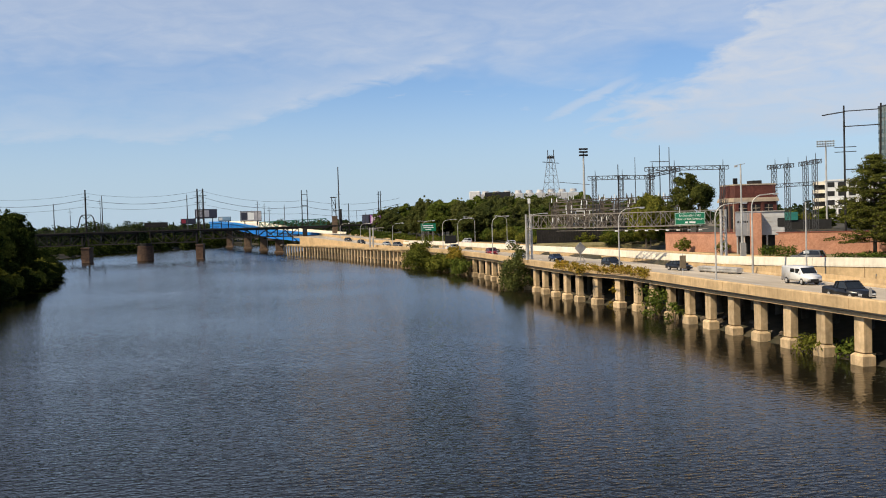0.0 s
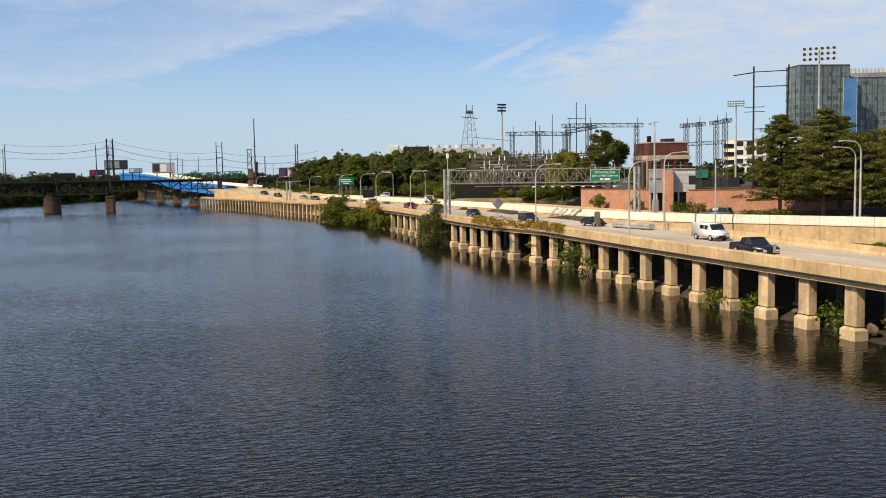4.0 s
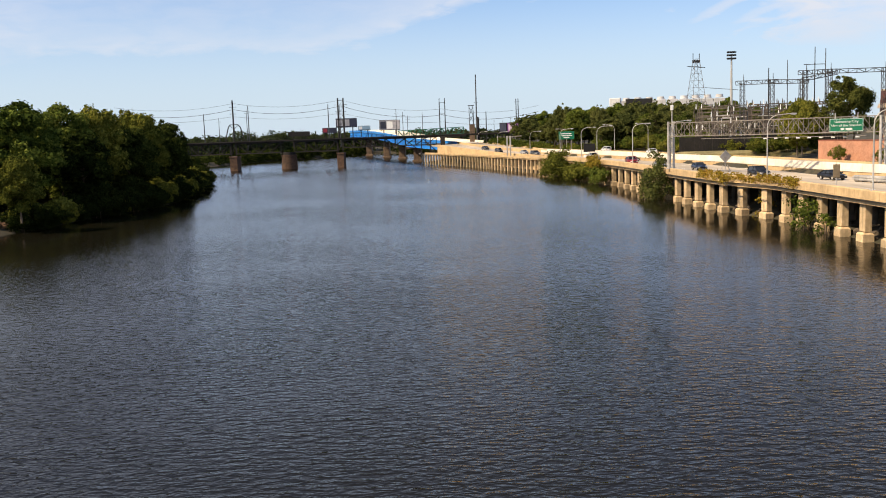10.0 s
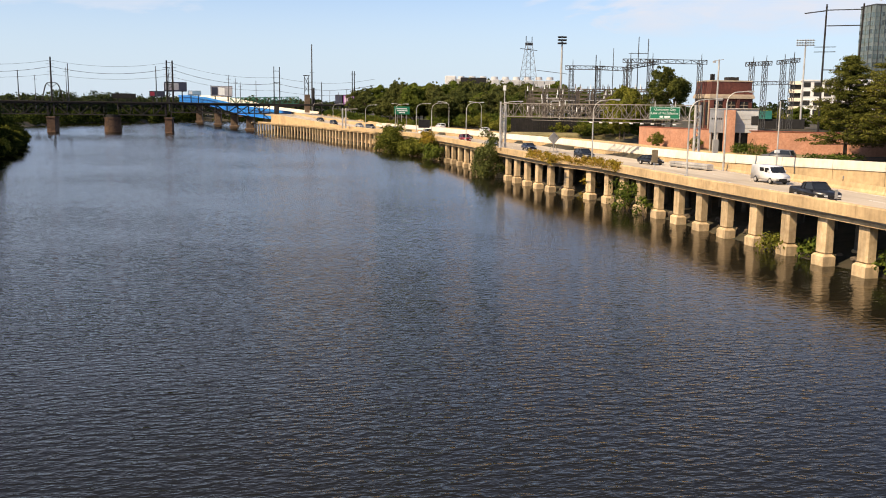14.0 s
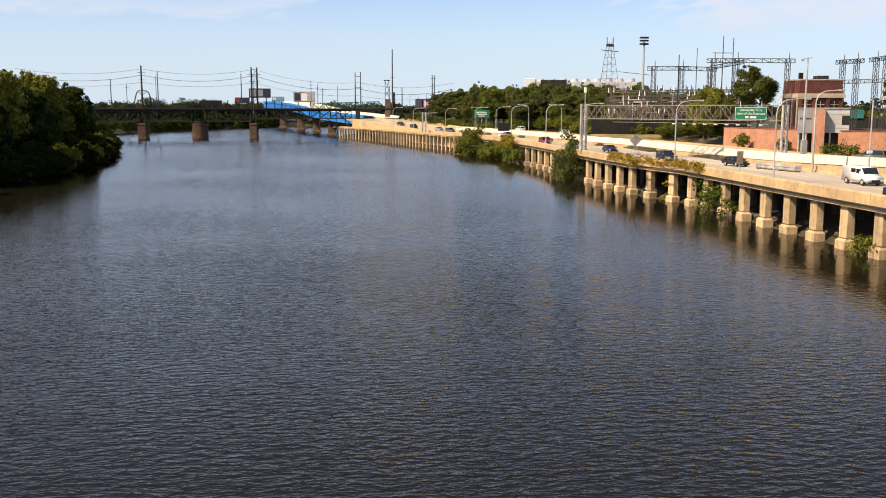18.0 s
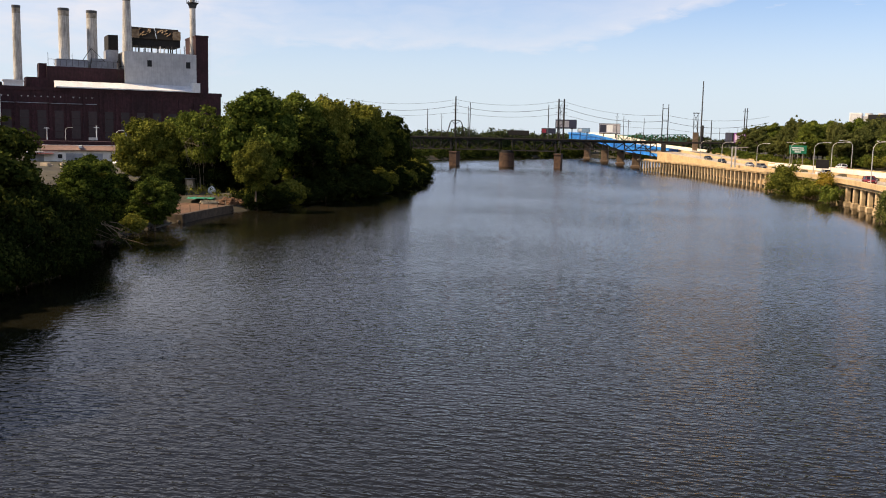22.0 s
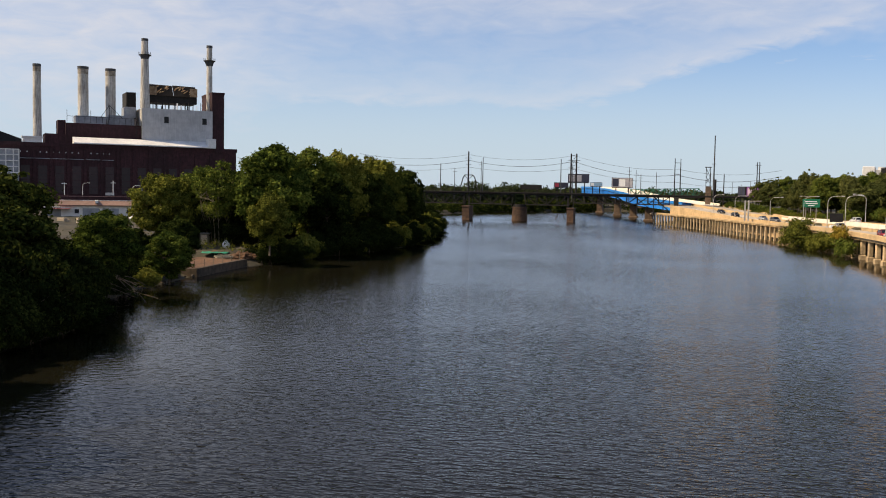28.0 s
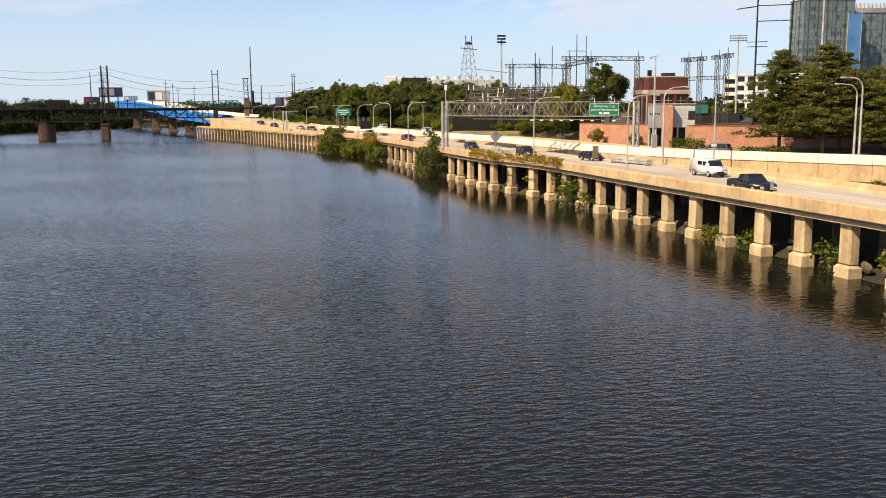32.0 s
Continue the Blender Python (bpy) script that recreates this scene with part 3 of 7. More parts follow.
    me.from_pydata([(float(p[0]), float(p[1]), float(h)) for p, h in zip(P, z)], [], faces)
    me.materials.append(M_GROUND)
    me.shade_smooth()
    tagged(new("ground", me), "rough earth river banks with scrub and dry grass", "ground", kind="structure")


bank_sheet()
bm = bmesh.new()
bmesh.ops.create_grid(bm, x_segments=8, y_segments=8, size=450, matrix=Matrix.Translation((0, 270, 0)))
tagged(part("water", bm, M_WATER), "dark blue river water with small wind ripples", "river", kind="structure")

# ---- river carriageway on its viaduct ----
STEP = 6.0
PIER_Y = [66.4 + STEP * i for i in range(-9, 64)]


def along(y0, y1, step, fx, fz):
    n = max(2, int(round((y1 - y0) / step)) + 1)
    return [(fx(y), y, fz(y)) for y in np.linspace(y0, y1, n)]


bm = bmesh.new()
lefts, rights = [], []
for y in np.arange(-20, 446, 4.0):
    zr = road_z(y)
    xl = edge_x(y) - 0.2 + (3.0 if y > 318 else 3.0 * max(0, y - 290) / 28)
    xr = inner_x(y)
    lefts.append([bm.verts.new((xl, y, zr)), bm.verts.new((xl, y, zr - 0.55))])
    rights.append([bm.verts.new((xr, y, zr)), bm.verts.new((xr, y, zr - 0.55))])
for i in range(len(lefts) - 1):
    (a, b), (c, d) = lefts[i], lefts[i + 1]
    (p, q), (r, s) = rights[i], rights[i + 1]
    for f in ((a, p, r, c), (b, d, s, q), (a, c, d, b), (p, q, s, r)):
        bm.faces.new(f)
bmesh.ops.recalc_face_normals(bm, faces=bm.faces[:])
road = tagged(part("road", bm, M_ROAD), "worn pale concrete expressway carriageway on a low riverside viaduct", "road", kind="structure")
for frac in (0.08, 0.36, 0.64, 0.93):
    solid = frac in (0.08, 0.93)
    step = 12.0
    for y in np.arange(44, 420, step):
        if solid or (y / step) % 1 < 1:
            y1 = y + (step if solid else 3.6)
            x0, x1 = (edge_x(v) + frac * (inner_x(v) - edge_x(v)) for v in (y, y1))
            off = 0 if y < 290 else 2.0
            bm = bmesh.new()
            f = [bm.verts.new((x0 + off - 0.08, y, road_z(y) + 0.012)), bm.verts.new((x0 + off + 0.08, y, road_z(y) + 0.012)), bm.verts.new((x1 + off + 0.08, y1, road_z(y1) + 0.012)), bm.verts.new((x1 + off - 0.08, y1, road_z(y1) + 0.012))]
            bm.faces.new(f)
            part("lane_marking", bm, M_LINE, road)

# upper carriageway behind the retaining wall
bm = bmesh.new()
sweep(bm, along(-20, 440, 6, wall_x, lambda y: 6.35 if y < 330 else max(6.35, road_z(y))), [(0.3, 0.0), (12.5, 0.0), (12.5, -0.4), (0.3, -0.4)])
tagged(part("road", bm, M_ROAD), "upper expressway carriageway behind a concrete retaining wall", "road", kind="structure")

# river parapet in separate cast lengths
parapet = thing("parapet", label="long tan concrete parapet along the viaduct's river edge", category="parapet", kind="structure")
for y in PIER_Y:
    if y > 300:
        continue
    pts = [(edge_x(v), v, 0) for v in np.linspace(y + 0.02, y + STEP - 0.02, 4)]
    bm = sweep(bmesh.new(), pts, [(-0.62, 5.08), (-0.62, 6.1), (-0.55, 6.22), (-0.18, 6.22), (-0.12, 6.1), (0.05, 5.5), (0.05, 5.08)])
    part("parapet_panel", bm, M_CONC, parapet)
# longitudinal beams carrying the slab, and the low shelf further on
beam = thing("edge_beam", label="concrete edge beam on the piers, in shade under the parapet", category="beam", kind="structure")
for y in PIER_Y:
    pts = [(edge_x(v), v, 0) for v in np.linspace(y, y + STEP, 4)]
    part("beam_length", sweep(bmesh.new(), pts, [(-0.1, 4.46), (-0.1, 4.80), (1.1, 4.80), (1.1, 4.46)]), M_CONC, beam)
    # dark strip painted where the parapet's shadow line falls
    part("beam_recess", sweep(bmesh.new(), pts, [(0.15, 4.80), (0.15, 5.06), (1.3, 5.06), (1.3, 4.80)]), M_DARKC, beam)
shelf = sweep(bmesh.new(), along(296, 434, 5, edge_x, lambda y: 0), [(-0.3, 4.82), (-0.3, 5.45), (0.1, 5.45), (0.1, 5.05), (3.1, 5.05), (3.1, 4.82)])
tagged(part("seawall_shelf", shelf, M_CONC), "low tan concrete river shelf below the rising roadway", "seawall", kind="structure")
rise = sweep(bmesh.new(), along(290, 426, 5, lambda y: edge_x(y) + 0.1 + min(3.0, 3.0 * max(0, y - 288) / 30), road_z), [(-0.3, -4.5), (-0.3, 0.45), (-0.22, 0.52), (0.0, 0.52), (0.15, 0.0), (0.15, -4.5)])
tagged(part("wall_river_ramp", rise, M_CONC), "tan concrete side wall of the road rising towards the far bridge", "wall", kind="structure")

# piers with chamfered footings, and the darker round piles behind
shaft_me = mesh_of("shaft", boxes((-0.42, -0.72, 1.2, 0.42, 0.72, 4.47), bevel=0.04))
bm = bmesh.new()
box(bm, -0.68, -0.92, -2.5, 0.6, 0.92, 1.12)
bmesh.ops.bevel(bm, geom=[ed for ed in bm.edges if all(v.co.z > 1 for v in ed.verts)], offset=0.22, segments=1, affect="EDGES")
foot_me = mesh_of("footing", bm)
back_me = mesh_of("round_column", rods(((4.6, 1.4, -1.0), (4.6, 1.4, 4.9), 0.42), n=12))
back2_me = mesh_of("round_column", rods(((8.2, -1.2, -1.0), (8.2, -1.2, 4.9), 0.45), n=12))
collar_me = mesh_of("pile_collar", rods(((4.6, 1.4, 0.2), (4.6, 1.4, 1.1), 0.62), n=12))
random.seed(3)
pile_me = mesh_of("shaft", boxes((-0.3, -0.34, -2.0, 0.3, 0.34, 4.47), bevel=0.04))
for y in np.arange(299.0, 440, 3.6):
    turn = math.degrees(math.atan2(edge_x(y - 3) - edge_x(y + 3), 6.0))
    p = thing("bridge_pier", (edge_x(y) + 0.5, y, 0), turn, "slim tan concrete pile under the far river shelf", "pier", "far shelf piles")
    part("shaft", pile_me, M_PIER, p)
for i, y in enumerate(PIER_Y):
    if y > 297:
        continue
    x = edge_x(y)
    turn = math.degrees(math.atan2(edge_x(y - 3) - edge_x(y + 3), 6.0))
    p = thing("bridge_pier", (x + 0.75, y, random.uniform(-0.12, 0.05)), turn, "tan concrete viaduct pier on a wider footing in the water", "pier", "riverside viaduct piers")
    part("shaft", shaft_me, M_PIER, p)
    part("footing", foot_me, M_PIER, p)
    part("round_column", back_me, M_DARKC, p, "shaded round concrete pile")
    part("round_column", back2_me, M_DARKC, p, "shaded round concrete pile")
    if i % 2:
        part("pile_collar", collar_me, M_PIER, p)

# inner barrier of the river carriageway
inner = thing("median_barrier", label="tan concrete barrier on the inner side of the carriageway", category="barrier", kind="structure")
for y in np.arange(-20, 134, 6.0):
    pts = [(60.0 + 0.012 * v, v, 5.4) for v in (y + 0.02, y + 3, y + 5.98)]
    part("barrier_length", sweep(bmesh.new(), pts, [(-0.3, -0.6), (-0.3, 0.1), (-0.12, 0.35), (-0.08, 0.88), (0.08, 0.88), (0.12, 0.35), (0.3, 0.1), (0.3, -0.6)]), M_CONC, inner)
for y in (78.0, 96.0, 112.0):
    d = thing("delineator_post", (60.0 + 0.012 * y, y, 6.26), 0, "small dark marker post on the concrete barrier", "marker post", "barrier markers")
    part("post", boxes((-0.03, -0.03, 0, 0.03, 0.03, 0.55)), M_DARK, d)
    part("reflector", boxes((-0.07, -0.045, 0.3, 0.07, -0.03, 0.6)), M_SIGNB, d)

# bright retaining wall with a coping, in cast lengths
ret = thing("wall_retaining", label="long pale concrete retaining wall and barrier beside the upper road", category="wall", kind="structure")
for y in np.arange(-20, 330, 6.0):
    pts = [(wall_x(v), v, 0) for v in np.linspace(y + 0.02, y + 5.98, 4)]
    part("wall_length", sweep(bmesh.new(), pts, [(0.0, 3.0), (0.0, 6.15), (0.35, 6.15), (0.35, 3.0)]), M_CONC, ret)
    part("barrier_length", sweep(bmesh.new(), pts, [(-0.12, 6.15), (-0.12, 6.4), (0.02, 7.4), (0.3, 7.4), (0.42, 6.4), (0.42, 6.15)]), M_CONC2, ret)
ret2 = sweep(bmesh.new(), along(328, 440, 5, wall_x, lambda y: max(6.15, road_z(y) - 0.2)), [(-0.1, -3), (-0.05, 1.1), (0.25, 1.1), (0.3, -3)])
tagged(part("wall_median_far", ret2, M_CONC), "pale concrete median wall on the rising road", "wall", kind="structure")
back = sweep(bmesh.new(), along(-20, 440, 6, lambda y: wall_x(y) + 12.7, lambda y: 6.3 if y < 330 else max(6.3, road_z(y))), [(0.0, -0.6), (0.05, 0.4), (0.3, 0.4), (0.35, -0.6)])
tagged(part("wall_outer_barrier", back, M_CONC), "pale concrete barrier on the outer side of the upper road", "barrier", kind="structure")


# ---- foliage ----
def leaf_mesh(name, blobs, per, size, seed, material, flat=0.0, droop=0.0):
    """A crown of small separate leaves set on uneven clumps: each blob is (centre, radii)."""
    rng = np.random.default_rng(seed)
    P, Nn = [], []
    for c, r in blobs:
        n = max(6, int(per * (r[0] * r[1] * r[2]) ** (2 / 3)))
        d = rng.normal(size=(n, 3))
        d /= np.linalg.norm(d, axis=1, keepdims=True)
        d[:, 2] = np.where(d[:, 2] < -0.55, -d[:, 2], d[:, 2])
        shell = np.clip(rng.normal(0.82, 0.24, (n, 1)), 0.3, 1.6)
        P.append(np.array(c) + d * np.array(r) * shell)
        Nn.append(d)
    P, D = np.concatenate(P), np.concatenate(Nn)
    n = len(P)
    Dn = D + rng.normal(scale=0.5, size=(n, 3))
    Dn[:, 2] += flat
    Dn /= np.linalg.norm(Dn, axis=1, keepdims=True)
    t = np.cross(Dn, rng.normal(size=(n, 3)))
    t /= np.linalg.norm(t, axis=1, keepdims=True)
    b = np.cross(Dn, t)
    s = size * rng.uniform(0.55, 1.35, (n, 1))
    quad = np.stack([P - t * s, P + b * s * 0.55 + Dn * s * 0.15, P + t * s, P - b * s * 0.55 + Dn * s * 0.15], 1)
    me = bpy.data.meshes.new(name)
    me.vertices.add(4 * n)
    me.vertices.foreach_set("co", quad.reshape(-1).astype(np.float32))
    me.loops.add(4 * n)
    me.loops.foreach_set("vertex_index", np.arange(4 * n, dtype=np.int32))
    me.polygons.add(n)
    me.polygons.foreach_set("loop_start", np.arange(0, 4 * n, 4, dtype=np.int32))
    me.update(calc_edges=True)
    me.validate()
    me.materials.append(material)
    return me


def crown_blobs(seed, h, rad, base, count, squash=0.8, lumps=(0.11, 0.29)):
    """Clumps spread through an egg-shaped crown from the height base to h."""
    rng = random.Random(seed)
    mid, half = (h + base) / 2, (h - base) / 2
    out = []
    for i in range(count):
        for _ in range(30):
            p = Vector((rng.uniform(-1, 1), rng.uniform(-1, 1), rng.uniform(-1, 1)))
            if 0.25 < p.length < 0.92:
                break
        k = (1 - 0.3 * max(p.z, 0) ** 2) * (1.0 + 0.42 * noise.noise(p.normalized() * 1.7 + Vector((seed * 3.7, 0, 0))))
        r = rad * rng.uniform(*lumps)
        out.append(((p.x * rad * k, p.y * rad * k, mid + p.z * half * 0.9 * (1 + 0.12 * noise.noise(p * 2.1 + Vector((0, seed * 1.3, 0))))), (r, r * rng.uniform(0.8, 1.1), r * squash * rng.uniform(0.8, 1.15))))
    # ragged sprays that break the outline
    for i in range(int(count * 0.4)):
        p = Vector((rng.gauss(0, 1), rng.gauss(0, 1), rng.gauss(0.25, 0.8))).normalized()
        k = rng.uniform(0.78, 0.95) * (1.0 + 0.42 * noise.noise(p * 1.7 + Vector((seed * 3.7, 0, 0))))
        r = rad * rng.uniform(0.045, 0.10)
        out.append(((p.x * rad * k * 0.92, p.y * rad * k * 0.92, mid + p.z * half * k * 0.95), (r, r, r * rng.uniform(0.6, 1.1))))
    return out


def tree_proto(name, seed, h, rad, base, leaf_mat, bark=None, count=26, per=34, size=0.42, trunk_r=0.35, stems=1, label="", category="tree", squash=0.75):
    blobs = crown_blobs(seed, h, rad, base, count, squash)
    rng = random.Random(seed + 99)
    root = thing(name, (0, 0, 0), 0, label, category)
    for k in range(stems):
        bm = bmesh.new()
        ang = rng.uniform(0, 6.3)
        off = Vector((math.cos(ang), math.sin(ang), 0)) * (0.0 if stems == 1 else rad * rng.uniform(0.1, 0.34))
        pts = [off + Vector((0, 0, -0.6))]
        for i in range(1, 6):
            z = (base + (h - base) * 0.55) * i / 5
            pts.append(off * (1 + i * 0.28) + Vector((rng.uniform(-0.2, 0.2) * i * 0.4, rng.uniform(-0.2, 0.2) * i * 0.4, z)))
        rr = trunk_r / (1 if stems == 1 else 1.5)
        for i in range(5):
            rod(bm, pts[i], pts[i + 1], rr * (1 - i * 0.16), rr * (1 - (i + 1) * 0.16), n=8)
        for c, r in blobs[k::stems][:9]:
            s = pts[rng.choice((2, 3, 4))]
            e2 = Vector(c)
            m1 = s.lerp(e2, 0.5) + Vector((0, 0, 0.4))
            rod(bm, s, m1, rr * 0.38, rr * 0.24, n=5)
            rod(bm, m1, e2, rr * 0.24, rr * 0.08, n=5)
        part("trunk", bm, bark or M_BARK, root)
    part("crown", leaf_mesh("crown", blobs, per, size, seed, leaf_mat), leaf_mat, root)
    return root


def plant(proto, x, y, z, s=1.0, turn=0.0, sz=None, label="", group=""):
    m = Matrix.LocRotScale((x, y, z), Euler((0, 0, radians(turn))), (s, s, sz or s))
    ob = copy_thing(proto, m)
    return tagged(ob, label, "", group)


def discard(*protos):
    for p in protos:
        for o in (*p.children_recursive, p):
            bpy.data.objects.remove(o)


def bush(name, x, y, z, blobs, per, size, mat, seed, label, group=""):
    b = thing(name, (x, y, z), 0, label, "bush", group)
    rng = random.Random(seed)
    bm = bmesh.new()
    for c, r in blobs[:8]:
        rod(bm, (c[0] * 0.15, c[1] * 0.15, -0.5), c, 0.07, 0.02, n=5)
    part("stem", bm, M_BARK, b)
    part("foliage", leaf_mesh("foliage", blobs, per, size, seed, mat), mat, b)
    return b


# ---- the far railway bridge ----
RY = 436.8


def railway_bridge():
    b = thing("railway_bridge", (0, RY, -0.64), 0, "dark steel railway bridge on stone piers with masts", "bridge")
    b.scale = (1.045, 1.045, 1.045)
    # deck with ties and edge walk
    deck = part("deck", boxes((-175, -3.2, 12.7, 60, 3.2, 13.5), (-175, -3.5, 13.1, 60, -3.2, 13.45)), M_STEELD, b)
    for x in np.arange(-170, 58, 2.2):
        part("rail_post", boxes((x, -3.5, 13.45, x + 0.09, -3.4, 14.4)), M_STEELD, deck)
    part("handrail", boxes((-175, -3.5, 14.36, 60, -3.42, 14.44), (-175, -3.5, 13.9, 60, -3.45, 13.95)), M_STEELD, deck)
    # deck trusses between the piers: chords, posts and diagonals on both sides
    spans = [(-122, -98.6), (-95.6, -76.0), (-70.0, -51.2), (-48.3, -7.5)]
    for k, (x0, x1) in enumerate(spans):
        for side in (-2.6, 2.6):
            bm = bmesh.new()
            low = 8.0 if k < 3 else 9.2
            n = max(4, int(round((x1 - x0) / 4.6)))
            xs = np.linspace(x0, x1, n + 1)
            bar(bm, (x0, side, low), (x1, side, low), 0.42)
            bar(bm, (x0, side, 12.5), (x1, side, 12.5), 0.5)
            for i, x in enumerate(xs):
                bar(bm, (x, side, low), (x, side, 12.5), 0.28)
                if i < n:
                    up = i < n / 2
                    bar(bm, (x, side, 12.5 if up else low), (xs[i + 1], side, low if up else 12.5), 0.3)
            part("side_truss", bm, M_STEELD, b)
    part("girder", boxes((-175, -2.8, 11.2, -121, 2.8, 12.7)), M_STEELD, b)
    # masonry piers, with the round swing-span pier in the middle
    for x, w in ((-97.1, 3.2), (-49.8, 2.9)):
        p = part("pier", boxes((x - w / 2 - 0.2, -4.2, -3, x + w / 2 + 0.2, 4.2, 0.8), (x - w / 2, -3.8, 0.7, x + w / 2, 3.8, 6.4), bevel=0.1), M_STONE, b, "brown stone pier lit on its east side")
        part("cap", boxes((x - w / 2 - 0.25, -4.1, 6.4, x + w / 2 + 0.25, 4.1, 7.0), bevel=0.06), M_STONE, p)
        for z in np.arange(1.5, 6.2, 1.1):
            part("course", boxes((x - w / 2 - 0.04, -3.84, z, x + w / 2 + 0.04, 3.84, z + 0.95), bevel=0.04), M_STONE, p)
        part("bearing_frame", bars(((x - 1.1, -2.6, 7), (x - 1.1, -2.6, 12.6), 0.35), ((x + 1.1, -2.6, 7), (x + 1.1, -2.6, 12.6), 0.35), ((x - 1.1, -2.6, 7), (x + 1.1, -2.6, 12.6), 0.2)), M_STEELD, p)
    bm = rods(((-73, 0, -3), (-73, 0, 6.2), 3.7, 3.25), n=28)
    p = part("round_pier", bm, M_STONE, b, "round brown stone pivot pier")
    for z in (0.4, 1.6, 2.8, 4.0, 5.2):
        r = 3.7 - 0.45 * (z + 3) / 9.2 + 0.06
        part("course", rods(((-73, 0, z), (-73, 0, z + 1.05), r, r - 0.05), n=28), M_STONE, p)
    part("cap", rods(((-73, 0, 6.2), (-73, 0, 6.9), 3.5), n=28), M_STONE, p)
    part("turntable", rods(((-73, 0, 6.9), (-73, 0, 8.0), 2.9), n=20), M_STEELD, p)
    part("abutment", boxes((-5.6, -4.2, -1, -3.6, 4.2, 12.6), bevel=0.15), M_STEELD, b, "brown stone abutment beside the roadway")
    part("bent", bars(((-14, -2.6, 4.5), (-14, -2.6, 12.5), 0.4), ((-10, -2.6, 4.5), (-10, -2.6, 12.5), 0.4), ((-14, -2.6, 12.5), (-7, -2.6, 6), 0.35), ((-22, -2.6, 12.5), (-14, -2.6, 6), 0.35)), M_STEELD, b)
    # catenary masts
    for x, z1, two in ((-97.1, 31.6, False), (-50.4, 31.0, True), (-48.0, 31.0, True)):
        m = part("mast", rods(((x, 0.3, 13.4), (x, 0.3, z1), 0.42, 0.3), n=8), M_STEELD, b)
        for w, d in ((1.6, 3), (1.2, 6)):
            part("cross_arm", bars(((x - w, 0.3, z1 - d), (x + w, 0.3, z1 - d), 0.15)), M_STEELD, m)
    for z in (15, 18, 21, 24, 27, 30):
        part("mast_brace", bars(((-50.4, 0.3, z), (-48.0, 0.3, z), 0.18)), M_STEELD, b)
        if z < 30:
            part("mast_brace", bars(((-50.4, 0.3, z), (-48.0, 0.3, z + 3), 0.12)), M_STEELD, b)
    part("portal_frame", bars(((-101.2, 0.3, 13.4), (-99.4, 0.3, 20.0), 0.4), ((-92.4, 0.3, 13.4), (-94.2, 0.3, 20.0), 0.4), ((-99.4, 0.3, 20.0), (-98.6, 0.3, 20.9), 0.35), ((-94.2, 0.3, 20.0), (-95.2, 0.3, 20.9), 0.35), ((-98.6, 0.3, 20.9), (-95.2, 0.3, 20.9), 0.35), ((-98.9, 0.3, 20.7), (-97.1, 0.3, 19.0), 0.22), ((-94.9, 0.3, 20.7), (-97.1, 0.3, 19.0), 0.22)), M_STEELD, b)
    for x, z1 in ((-90.6, 29.0), (-110.5, 26), (-55.0, 28.5), (-5.6, 29.3), (-3.2, 29.3)):
        m = part("mast", rods(((x, 1.5, 13.4), (x, 1.5, z1), 0.26, 0.16), n=8), M_STEELG if z1 < 29.2 else M_STEELD, b)
    for z in (27.4, 22.5):
        part("mast_brace", bars(((-5.6, 1.5, z), (-3.2, 1.5, z), 0.2)), M_STEELD, b)
    # power cables hanging from mast to mast
    for z0, z1, sag, y in ((27.6, 27.6, 2.6, 0.6), (24.5, 24.5, 1.8, 0.3), (30.2, 30.2, 2.2, 1.0)):
        for x0, x1 in ((-150, -97.1), (-97.1, -49.2), (-49.2, -4.4), (-4.4, 38)):
            pts = [(x0 + (x1 - x0) * i / 10, y, z0 - sag * 4 * (i / 10) * (1 - i / 10) - (5.5 if x0 > -6 else (5.5 * i / 10 if x0 > -50 else 0))) for i in range(11)]
            w = 0.08 if sag > 2.5 else 0.05
            part("cable", sweep(bmesh.new(), pts, [(-w, -w), (-w, w), (w, w), (w, -w)]), M_WIRE, b)


railway_bridge()


